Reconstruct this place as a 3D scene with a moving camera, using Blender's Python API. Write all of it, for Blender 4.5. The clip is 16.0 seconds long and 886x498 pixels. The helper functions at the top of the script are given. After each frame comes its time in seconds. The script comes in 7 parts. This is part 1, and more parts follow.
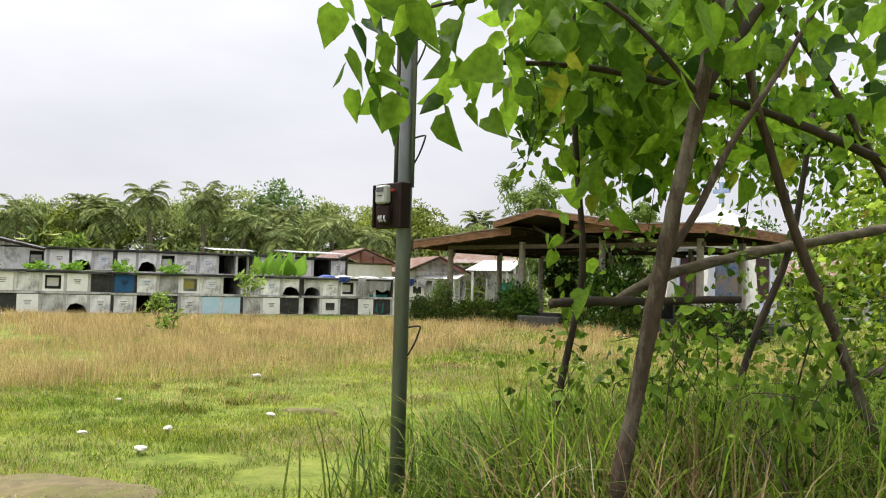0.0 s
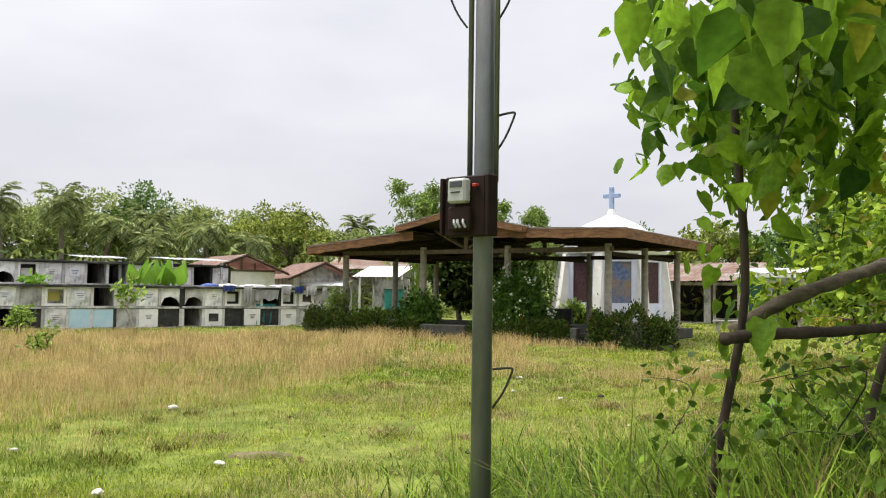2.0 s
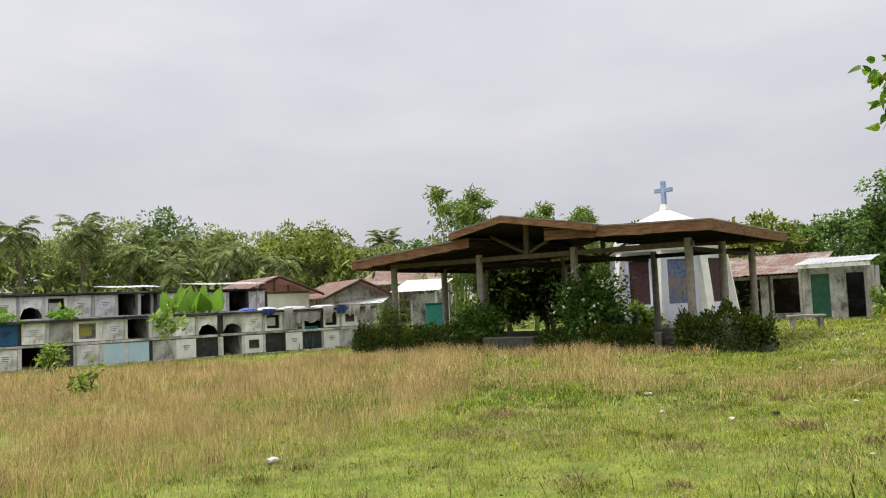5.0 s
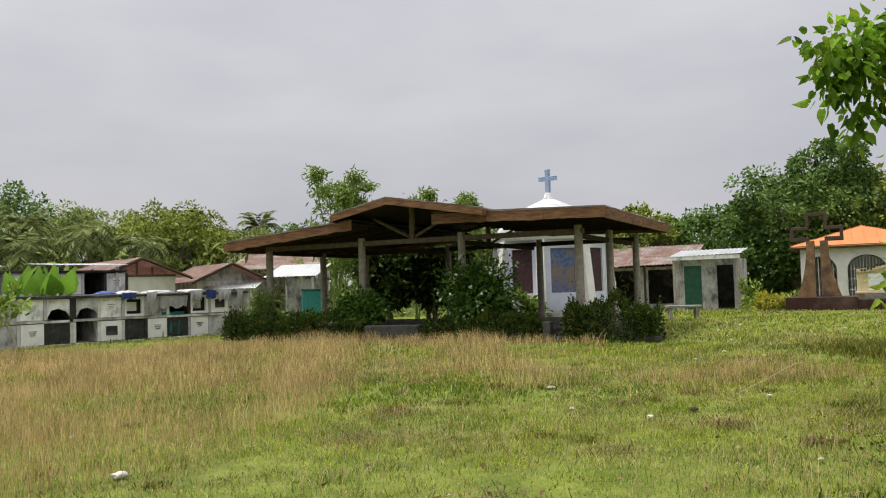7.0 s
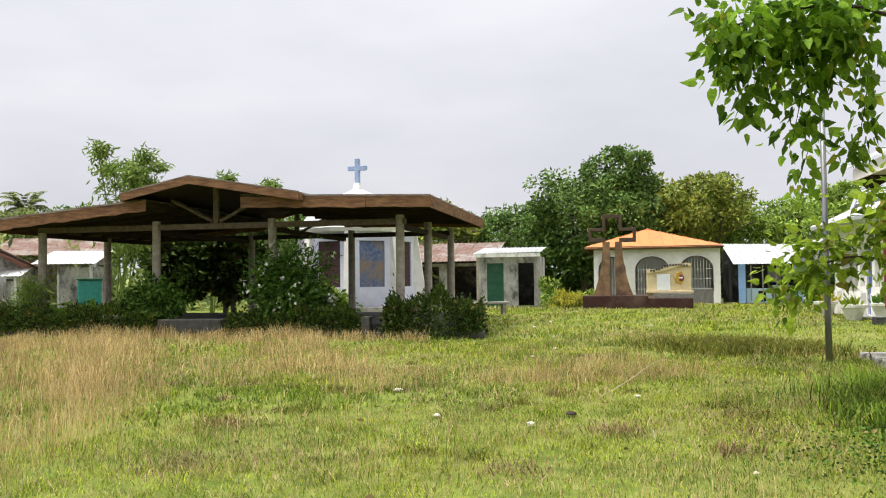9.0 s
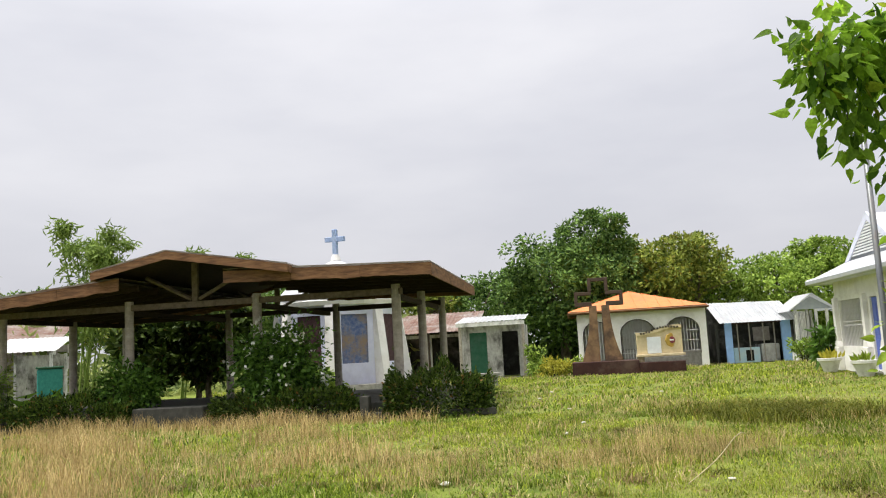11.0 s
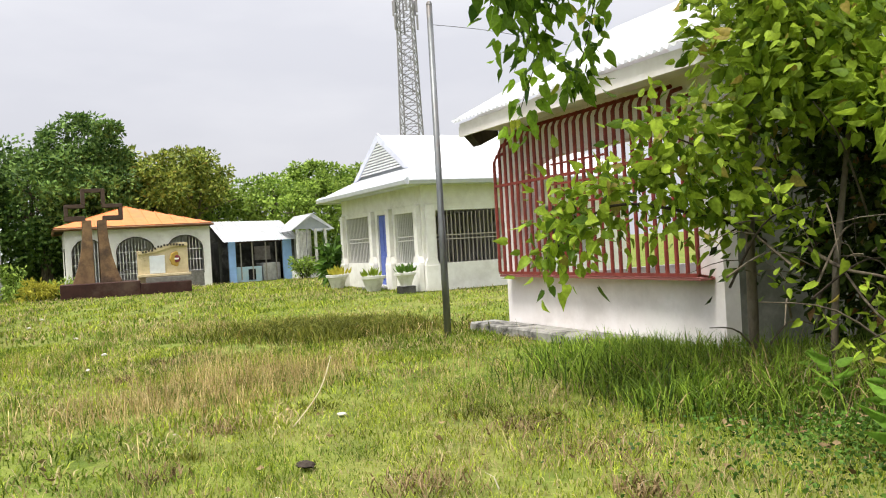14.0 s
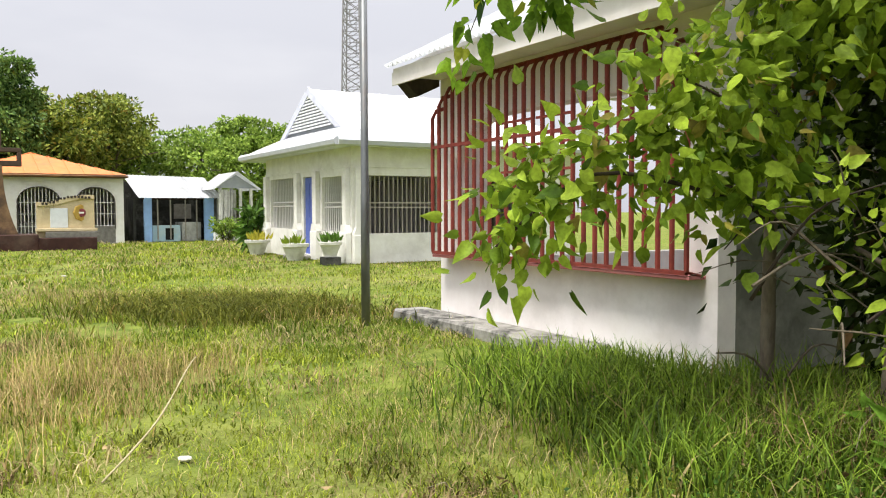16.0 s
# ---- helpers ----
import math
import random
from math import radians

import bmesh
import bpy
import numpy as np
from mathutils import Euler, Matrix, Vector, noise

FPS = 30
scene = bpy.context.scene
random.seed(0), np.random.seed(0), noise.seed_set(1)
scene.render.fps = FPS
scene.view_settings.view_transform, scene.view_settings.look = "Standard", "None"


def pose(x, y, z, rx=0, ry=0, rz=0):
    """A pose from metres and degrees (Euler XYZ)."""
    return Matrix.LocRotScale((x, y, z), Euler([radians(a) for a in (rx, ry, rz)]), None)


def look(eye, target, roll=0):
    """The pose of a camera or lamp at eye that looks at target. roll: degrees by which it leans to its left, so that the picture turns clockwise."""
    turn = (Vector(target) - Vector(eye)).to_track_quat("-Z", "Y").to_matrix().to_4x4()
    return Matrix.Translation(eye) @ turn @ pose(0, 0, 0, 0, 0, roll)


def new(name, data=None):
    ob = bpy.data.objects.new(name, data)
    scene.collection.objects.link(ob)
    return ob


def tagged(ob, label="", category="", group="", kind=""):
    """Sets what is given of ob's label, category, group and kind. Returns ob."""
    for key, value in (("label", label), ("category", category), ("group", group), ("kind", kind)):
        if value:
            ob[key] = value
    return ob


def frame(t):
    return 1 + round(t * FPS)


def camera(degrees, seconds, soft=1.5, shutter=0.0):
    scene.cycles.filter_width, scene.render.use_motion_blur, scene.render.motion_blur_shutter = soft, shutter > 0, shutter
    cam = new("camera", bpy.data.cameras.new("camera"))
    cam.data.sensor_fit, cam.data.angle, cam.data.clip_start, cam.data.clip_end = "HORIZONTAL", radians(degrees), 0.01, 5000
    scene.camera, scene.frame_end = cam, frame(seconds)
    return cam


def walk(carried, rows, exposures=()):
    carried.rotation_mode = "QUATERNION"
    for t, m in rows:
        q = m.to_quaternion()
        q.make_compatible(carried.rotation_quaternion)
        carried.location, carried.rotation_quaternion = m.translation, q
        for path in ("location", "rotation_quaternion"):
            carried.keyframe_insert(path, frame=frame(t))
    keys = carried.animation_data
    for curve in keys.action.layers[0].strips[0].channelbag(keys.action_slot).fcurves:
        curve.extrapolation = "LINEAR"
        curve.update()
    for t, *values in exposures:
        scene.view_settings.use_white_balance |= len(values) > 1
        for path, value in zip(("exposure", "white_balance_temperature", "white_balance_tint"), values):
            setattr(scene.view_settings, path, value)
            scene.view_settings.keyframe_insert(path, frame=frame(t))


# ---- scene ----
cam = camera(56.1, 16.0, soft=1.1)
PATH = [
    (0, (2.454, -3.707, 1.402), (2.108, -1.739, 1.487), 1.5),
    (0.5, (2.122, -3.378, 1.458), (1.889, -1.394, 1.551), 1.0),
    (1, (1.755, -3.123, 1.438), (1.605, -1.131, 1.536), 1.2),
    (1.5, (1.464, -2.917, 1.473), (1.386, -0.921, 1.568), 1.1),
    (2, (1.218, -2.552, 1.484), (1.189, -0.555, 1.586), 0.8),
    (2.5, (0.98, -2.319, 1.473), (0.989, -0.324, 1.61), 0.0),
    (3, (0.68, -1.982, 1.523), (0.662, 0.01, 1.698), -1.7),
    (3.5, (0.422, -1.585, 1.48), (0.346, 0.406, 1.659), -2.9),
    (6, (-0.443, 0.052, 1.448), (-0.435, 2.049, 1.556), -1.7),
    (6.5, (-0.467, 0.368, 1.402), (-0.37, 2.362, 1.518), -1.7),
    (7, (-0.417, 0.737, 1.419), (-0.176, 2.72, 1.513), -1.8),
    (7.5, (-0.519, 1.081, 1.376), (-0.103, 3.036, 1.438), -1.7),
    (8, (-0.627, 1.444, 1.356), (-0.066, 3.364, 1.396), -1.3),
    (8.5, (-0.68, 1.871, 1.358), (-0.016, 3.757, 1.411), -0.8),
    (9, (-0.786, 2.322, 1.338), (-0.057, 4.183, 1.412), -0.7),
    (11.5, (-1.167, 4.287, 1.384), (-0.296, 6.07, 1.633), -4.1),
    (12, (-1.153, 4.722, 1.306), (-0.168, 6.451, 1.509), -4.1),
    (12.5, (-1.064, 5.107, 1.307), (0.069, 6.749, 1.449), -3.7),
    (13, (-0.855, 5.529, 1.294), (0.464, 7.03, 1.377), -3.6),
    (13.5, (-0.719, 5.809, 1.262), (0.808, 7.1, 1.298), -3.4),
    (14, (-0.414, 6.127, 1.289), (1.292, 7.172, 1.276), -3.3),
    (14.5, (0.082, 6.321, 1.263), (1.879, 7.197, 1.21), -1.9),
    (15, (0.481, 6.644, 1.262), (2.326, 7.411, 1.195), -0.6),
    (15.5, (0.859, 6.868, 1.294), (2.703, 7.638, 1.223), -0.4),
    (16, (1.397, 7.029, 1.311), (3.174, 7.942, 1.22), -0.2),
]
walk(cam, [(t, look(e, a, r)) for t, e, a, r in PATH],
     exposures=((0.0, 0.12), (1.0, 0.06), (2.5, 0.0), (3.5, -0.2), (6.0, -0.24), (6.5, -0.28), (7.05, -0.46), (7.6, 0.04), (8.1, 0.16), (8.6, 0.06), (9.0, 0.0), (11.3, -0.1), (11.7, -0.12), (12.05, -0.34), (12.5, -0.2), (12.9, -0.05), (13.5, 0.02), (16.0, 0.06)))

# ---------------------------------------------------------------- world, sun
world = bpy.data.worlds.new("overcast_sky")
scene.world = world
world.use_nodes = True
wn, wl = world.node_tree.nodes, world.node_tree.links
wn.clear()
SUN_EL, SUN_ROT = radians(66), radians(284)
w_out = wn.new("ShaderNodeOutputWorld")
w_bg = wn.new("ShaderNodeBackground")
w_sky = wn.new("ShaderNodeTexSky")
w_sky.sky_type, w_sky.sun_disc = "NISHITA", False
w_sky.sun_elevation, w_sky.sun_rotation = SUN_EL, SUN_ROT
w_sky.dust_density, w_sky.air_density = 4.0, 1.5
w_bg2 = wn.new("ShaderNodeBackground")
w_co = wn.new("ShaderNodeTexCoord")
w_map = wn.new("ShaderNodeMapping")
w_map.inputs["Scale"].default_value = (1.6, 1.6, 5.0)
w_noise = wn.new("ShaderNodeTexNoise")
w_noise.inputs["Scale"].default_value, w_noise.inputs["Detail"].default_value = 1.6, 5
w_sep = wn.new("ShaderNodeSeparateXYZ")
w_ramp = wn.new("ShaderNodeValToRGB")          # cloud brightness by height
w_ramp.color_ramp.elements[0].position, w_ramp.color_ramp.elements[0].color = 0.0, (0.68, 0.685, 0.74, 1)
w_ramp.color_ramp.elements[1].position, w_ramp.color_ramp.elements[1].color = 1.0, (2.6, 2.6, 2.66, 1)
e_mid = w_ramp.color_ramp.elements.new(0.38)
e_mid.color = (0.87, 0.87, 0.915, 1)
w_cl = wn.new("ShaderNodeValToRGB")            # cloud mottling
w_cl.color_ramp.elements[0].position, w_cl.color_ramp.elements[0].color = 0.35, (0.90, 0.90, 0.92, 1)
w_cl.color_ramp.elements[1].position, w_cl.color_ramp.elements[1].color = 0.68, (1.07, 1.06, 1.05, 1)
w_mul = wn.new("ShaderNodeMixRGB")
w_mul.blend_type, w_mul.inputs[0].default_value = "MULTIPLY", 1.0
w_add = wn.new("ShaderNodeAddShader")
wl.new(w_co.outputs["Generated"], w_map.inputs["Vector"])
wl.new(w_map.outputs["Vector"], w_noise.inputs["Vector"])
wl.new(w_co.outputs["Generated"], w_sep.inputs[0])
wl.new(w_sep.outputs["Z"], w_ramp.inputs[0])
wl.new(w_noise.outputs[0], w_cl.inputs[0])
wl.new(w_ramp.outputs[0], w_mul.inputs[1])
wl.new(w_cl.outputs[0], w_mul.inputs[2])
wl.new(w_mul.outputs[0], w_bg2.inputs["Color"])
wl.new(w_sky.outputs[0], w_bg.inputs["Color"])
w_bg.inputs["Strength"].default_value = 0.012
w_bg2.inputs["Strength"].default_value = 1.0
wl.new(w_bg.outputs[0], w_add.inputs[0])
wl.new(w_bg2.outputs[0], w_add.inputs[1])
wl.new(w_add.outputs[0], w_out.inputs[0])

sun_data = bpy.data.lights.new("sun", "SUN")
sun_data.energy, sun_data.angle, sun_data.color = 4.7, radians(16), (1.0, 0.96, 0.88)
sun = new("sun", sun_data)
sun_dir = Vector((math.sin(SUN_ROT) * math.cos(SUN_EL), math.cos(SUN_ROT) * math.cos(SUN_EL), math.sin(SUN_EL)))
sun.matrix_world = look(sun_dir * 80, (0, 0, 0))

# ---------------------------------------------------------------- materials


def mat(name, c1, c2=None, rough=0.8, scale=4.0, detail=8.0, bump=0.15, metal=0.0, stain=None, stain_scale=0.7, stain_amt=0.5, stain_lo=0.5,
        island=0.0, obj=0.0, stretch=(1, 1, 1), through_light=0.0, spec=0.14):
    """A surface of two colours mixed by fine noise, with broad stains, relief and chance variation by piece."""
    m = bpy.data.materials.new(name)
    m.use_nodes = True
    n, l = m.node_tree.nodes, m.node_tree.links
    b = n["Principled BSDF"]
    b.inputs["Roughness"].default_value = rough
    b.inputs["Metallic"].default_value = metal
    b.inputs["Specular IOR Level"].default_value = spec
    c2 = c2 or tuple(x * 0.8 for x in c1)
    co = n.new("ShaderNodeTexCoord")
    mp = n.new("ShaderNodeMapping")
    mp.inputs["Scale"].default_value = stretch
    l.new(co.outputs["Object"], mp.inputs["Vector"])
    fine = n.new("ShaderNodeTexNoise")
    fine.inputs["Scale"].default_value, fine.inputs["Detail"].default_value = scale, detail
    fine.inputs["Roughness"].default_value = 0.65
    l.new(mp.outputs[0], fine.inputs["Vector"])
    ramp = n.new("ShaderNodeValToRGB")
    ramp.color_ramp.elements[0].position, ramp.color_ramp.elements[0].color = 0.36, (*c1, 1)
    ramp.color_ramp.elements[1].position, ramp.color_ramp.elements[1].color = 0.66, (*c2, 1)
    l.new(fine.outputs[0], ramp.inputs[0])
    col = ramp.outputs[0]
    if stain:
        big = n.new("ShaderNodeTexNoise")
        big.inputs["Scale"].default_value, big.inputs["Detail"].default_value = stain_scale, 6
        big.inputs["Roughness"].default_value = 0.7
        l.new(mp.outputs[0], big.inputs["Vector"])
        sr = n.new("ShaderNodeValToRGB")
        sr.color_ramp.elements[0].position, sr.color_ramp.elements[0].color = stain_lo, (0, 0, 0, 1)
        sr.color_ramp.elements[1].position, sr.color_ramp.elements[1].color = stain_lo + 0.18, (stain_amt,) * 3 + (1,)
        l.new(big.outputs[0], sr.inputs[0])
        mx = n.new("ShaderNodeMixRGB")
        l.new(sr.outputs[0], mx.inputs[0])
        l.new(col, mx.inputs[1])
        mx.inputs[2].default_value = (*stain, 1)
        col = mx.outputs[0]
    if island or obj:
        if island:
            src = n.new("ShaderNodeNewGeometry").outputs["Random Per Island"]
        else:
            src = n.new("ShaderNodeObjectInfo").outputs["Random"]
        amt = island or obj
        mr = n.new("ShaderNodeMapRange")
        mr.inputs["To Min"].default_value, mr.inputs["To Max"].default_value = 1 - amt, 1 + amt
        l.new(src, mr.inputs[0])
        hs = n.new("ShaderNodeHueSaturation")
        l.new(mr.outputs[0], hs.inputs["Value"])
        l.new(col, hs.inputs["Color"])
        col = hs.outputs[0]
    l.new(col, b.inputs["Base Color"])
    if bump:
        bp = n.new("ShaderNodeBump")
        bp.inputs["Strength"].default_value, bp.inputs["Distance"].default_value = bump, 0.02
        l.new(fine.outputs[0], bp.inputs["Height"])
        l.new(bp.outputs[0], b.inputs["Normal"])
    if through_light:
        tr = n.new("ShaderNodeBsdfTranslucent")
        l.new(col, tr.inputs["Color"])
        ms = n.new("ShaderNodeMixShader")
        ms.inputs[0].default_value = through_light
        l.new(b.outputs[0], ms.inputs[1])
        l.new(tr.outputs[0], ms.inputs[2])
        l.new(ms.outputs[0], n["Material Output"].inputs[0])
    return m


def leafy(name, dark, light, odd=None, rough=0.45, tl=0.35, patch=0.6):
    """Foliage: the colour runs from dark to light by chance from leaf to leaf, a few leaves odd-coloured."""
    m = bpy.data.materials.new(name)
    m.use_nodes = True
    n, l = m.node_tree.nodes, m.node_tree.links
    b = n["Principled BSDF"]
    b.inputs["Roughness"].default_value = rough
    b.inputs["Specular IOR Level"].default_value = 0.1
    g = n.new("ShaderNodeNewGeometry")
    r = n.new("ShaderNodeValToRGB")
    r.color_ramp.elements[0].position, r.color_ramp.elements[0].color = 0.0, (*dark, 1)
    r.color_ramp.elements[1].position, r.color_ramp.elements[1].color = 0.85, (*light, 1)
    if odd:
        e = r.color_ramp.elements.new(0.96)
        e.color = (*light, 1)
        e = r.color_ramp.elements.new(0.97)
        e.color = (*odd, 1)
    l.new(g.outputs["Random Per Island"], r.inputs[0])
    co = n.new("ShaderNodeTexCoord")
    nz = n.new("ShaderNodeTexNoise")
    nz.inputs["Scale"].default_value, nz.inputs["Detail"].default_value = patch, 4
    l.new(co.outputs["Object"], nz.inputs["Vector"])
    mr = n.new("ShaderNodeMapRange")
    mr.inputs["From Min"].default_value, mr.inputs["From Max"].default_value = 0.3, 0.7
    mr.inputs["To Min"].default_value, mr.inputs["To Max"].default_value = 0.7, 1.3
    l.new(nz.outputs[0], mr.inputs[0])
    hs = n.new("ShaderNodeHueSaturation")
    l.new(mr.outputs[0], hs.inputs["Value"])
    l.new(r.outputs[0], hs.inputs["Color"])
    fz = n.new("ShaderNodeTexNoise")               # blotches and creases within a leaf
    fz.inputs["Scale"].default_value, fz.inputs["Detail"].default_value = 38, 3
    l.new(co.outputs["Object"], fz.inputs["Vector"])
    fm = n.new("ShaderNodeMapRange")
    fm.inputs["From Min"].default_value, fm.inputs["From Max"].default_value = 0.3, 0.7
    fm.inputs["To Min"].default_value, fm.inputs["To Max"].default_value = 0.72, 1.22
    l.new(fz.outputs[0], fm.inputs[0])
    h2 = n.new("ShaderNodeHueSaturation")
    l.new(fm.outputs[0], h2.inputs["Value"])
    l.new(hs.outputs[0], h2.inputs["Color"])
    hs = h2
    bp = n.new("ShaderNodeBump")
    bp.inputs["Strength"].default_value, bp.inputs["Distance"].default_value = 0.35, 0.01
    l.new(fz.outputs[0], bp.inputs["Height"])
    l.new(bp.outputs[0], b.inputs["Normal"])
    l.new(hs.outputs[0], b.inputs["Base Color"])
    tr = n.new("ShaderNodeBsdfTranslucent")
    l.new(hs.outputs[0], tr.inputs["Color"])
    ms = n.new("ShaderNodeMixShader")
    ms.inputs[0].default_value = tl
    l.new(b.outputs[0], ms.inputs[1])
    l.new(tr.outputs[0], ms.inputs[2])
    l.new(ms.outputs[0], n["Material Output"].inputs[0])
    return m


CONCRETE = mat("weathered_concrete", (0.34, 0.33, 0.30), (0.22, 0.21, 0.19), 0.9, 6, stain=(0.06, 0.06, 0.055), stain_scale=1.2, stain_amt=0.8, bump=0.4)
SLAB = mat("dark_concrete", (0.08, 0.077, 0.068), (0.042, 0.042, 0.037), 0.9, 5, stain=(0.04, 0.045, 0.035), bump=0.4)
COLUMN = mat("column_render", (0.38, 0.345, 0.29), (0.23, 0.205, 0.17), 0.9, 7, stain=(0.12, 0.10, 0.08), bump=0.3)
FASCIA = mat("brown_fascia_wood", (0.25, 0.135, 0.068), (0.10, 0.05, 0.028), 0.75, 6, stain=(0.055, 0.034, 0.024), stain_scale=1.8, stain_amt=0.8, stretch=(0.5, 0.5, 3), bump=0.25)
# timber under roofs, darkened so its colour carries the shade there
RAFTER = mat("shade_dark_old_timber", (0.048, 0.033, 0.024), (0.026, 0.019, 0.015), 0.85, 9, bump=0.3, stretch=(1, 1, 4))
BEAM = mat("grey_timber", (0.17, 0.135, 0.10), (0.09, 0.072, 0.056), 0.85, 8, bump=0.3)
SHEET = mat("grey_roof_sheet", (0.45, 0.43, 0.40), (0.33, 0.30, 0.27), 0.6, 3, stain=(0.22, 0.10, 0.06), stain_scale=0.8, stain_amt=0.8, bump=0.1)
RUST = mat("rusty_roof_sheet", (0.42, 0.33, 0.29), (0.27, 0.14, 0.10), 0.75, 2.2, stain=(0.55, 0.53, 0.50), stain_scale=0.9, stain_amt=0.9, bump=0.1)
RUSTRED = mat("red_rust_sheet", (0.44, 0.32, 0.28), (0.28, 0.16, 0.125), 0.8, 2.5, stain=(0.42, 0.36, 0.33), stain_scale=0.8, stain_amt=0.8, bump=0.1)
ZINC = mat("pale_zinc_sheet", (0.72, 0.73, 0.75), (0.60, 0.61, 0.63), 0.5, 2, stain=(0.40, 0.38, 0.36), stain_scale=0.8, stain_amt=0.45, bump=0.08)
WHITEROOF = mat("white_painted_roof", (0.82, 0.83, 0.85), (0.76, 0.77, 0.79), 0.45, 2, stain=(0.62, 0.62, 0.62), stain_scale=0.5, stain_amt=0.3, bump=0.05)
WHITE = mat("white_limewash", (0.80, 0.79, 0.76), (0.70, 0.68, 0.64), 0.8, 3, stain=(0.40, 0.38, 0.34), stain_scale=0.9, stain_amt=0.4, bump=0.2)
PINKWALL = mat("pinkish_white_render", (0.84, 0.80, 0.79), (0.76, 0.71, 0.69), 0.85, 2.2, stain=(0.45, 0.42, 0.39), stain_scale=0.8, stain_amt=0.4, bump=0.25)
CONCRETEWHITE = mat("greyed_dome_paint", (0.62, 0.63, 0.66), (0.46, 0.46, 0.48), 0.85, 4, stain=(0.25, 0.25, 0.25), stain_scale=1.6, stain_amt=0.6, bump=0.25)
DIRTYSHADEWALL = mat("mouldy_shaded_render", (0.26, 0.255, 0.225), (0.16, 0.158, 0.138), 0.9, 3, stain=(0.09, 0.095, 0.075), stain_scale=1.1, stain_amt=0.8, stain_lo=0.44, bump=0.3)
OLDWHITE = mat("stained_white_render", (0.82, 0.81, 0.79), (0.62, 0.61, 0.59), 0.88, 4.5, stain=(0.07, 0.068, 0.06), stain_lo=0.49, stretch=(1.3, 1.3, 0.7), stain_scale=1.5, stain_amt=0.85, bump=0.3, obj=0.15)
NICHE = mat("grey_niche_concrete", (0.60, 0.59, 0.56), (0.38, 0.37, 0.35), 0.9, 4.5, stain=(0.055, 0.053, 0.047), stain_lo=0.47, stretch=(1.3, 1.3, 0.7), stain_scale=1.4, stain_amt=0.85, bump=0.35, obj=0.3)
# real black mould on the tombs; painted-in shade on walls inside the sheds
NICHEDARK = mat("black_mould_shade_concrete", (0.05, 0.05, 0.046), (0.025, 0.025, 0.022), 0.95, 4, bump=0.35, stain=(0.24, 0.23, 0.21), stain_amt=0.6)
BLACK = mat("unlit_void", (0.02, 0.02, 0.02), (0.012, 0.012, 0.012), 0.95, 5)
PALEBLUE = mat("pale_blue_paint", (0.38, 0.56, 0.66), (0.50, 0.62, 0.67), 0.8, 3, stain=(0.5, 0.5, 0.48), stain_amt=0.6)
DEEPBLUE = mat("deep_blue_paint", (0.02, 0.07, 0.16), (0.03, 0.10, 0.20), 0.6, 3)
POSTBLUE = mat("sky_blue_paint", (0.28, 0.45, 0.75), (0.24, 0.38, 0.64), 0.65, 4, bump=0.1)
DOORBLUE = mat("royal_blue_door_paint", (0.12, 0.17, 0.50), (0.09, 0.13, 0.42), 0.5, 5, bump=0.1)
CROSSBLUE = mat("faded_blue_paint", (0.25, 0.33, 0.50), (0.33, 0.40, 0.54), 0.7, 5)
LILAC = mat("lilac_white_paint", (0.66, 0.68, 0.80), (0.58, 0.60, 0.74), 0.75, 3, stain=(0.4, 0.4, 0.42), stain_amt=0.4)
GREENDOOR = mat("green_paint", (0.022, 0.085, 0.05), (0.035, 0.11, 0.07), 0.6, 4, stain=(0.10, 0.13, 0.11), stain_amt=0.5)
TEAL = mat("teal_cloth", (0.05, 0.24, 0.22), (0.03, 0.17, 0.16), 0.8, 9)
YELLOW = mat("yellow_paint", (0.50, 0.45, 0.10), (0.42, 0.38, 0.12), 0.7, 4)
ORANGE = mat("orange_roof_paint", (0.62, 0.22, 0.075), (0.54, 0.18, 0.06), 0.55, 3, stain=(0.40, 0.16, 0.08), stain_scale=0.7, stain_amt=0.6, bump=0.08)
MONUMENT = mat("tan_monument_render", (0.25, 0.155, 0.085), (0.15, 0.092, 0.055), 0.85, 4, stain=(0.06, 0.042, 0.034), stain_lo=0.44, stain_scale=1.4, stain_amt=0.85, bump=0.3)
MAROON = mat("dark_maroon_paint", (0.055, 0.024, 0.02), (0.034, 0.017, 0.016), 0.7, 4, stain=(0.13, 0.09, 0.07), stain_amt=0.6)
DARKBARK2 = mat("dark_brown_render", (0.09, 0.06, 0.045), (0.055, 0.04, 0.03), 0.85, 5, bump=0.3)
CREAM = mat("cream_paint", (0.62, 0.52, 0.33), (0.50, 0.40, 0.24), 0.75, 4, stain=(0.32, 0.25, 0.16), stain_amt=0.5)
PLATE = mat("pale_marble", (0.66, 0.69, 0.72), (0.58, 0.60, 0.63), 0.35, 5, bump=0.02)
INK = mat("dark_lettering", (0.05, 0.04, 0.035), (0.04, 0.035, 0.03), 0.8, 5)
EMBLEMRED = mat("emblem_red", (0.22, 0.05, 0.06), (0.16, 0.04, 0.05), 0.6, 6)
GOLD = mat("emblem_gold", (0.45, 0.30, 0.07), (0.38, 0.24, 0.05), 0.6, 6)
STONEWALL = mat("grey_rubble", (0.22, 0.21, 0.19), (0.13, 0.12, 0.11), 0.9, 7, bump=0.5)
REDIRON = mat("red_oxide_iron", (0.24, 0.05, 0.038), (0.16, 0.036, 0.03), 0.6, 8, stain=(0.10, 0.04, 0.03), stain_amt=0.6, bump=0.1)
WHITEIRON = mat("white_iron", (0.72, 0.71, 0.69), (0.60, 0.58, 0.55), 0.55, 8)
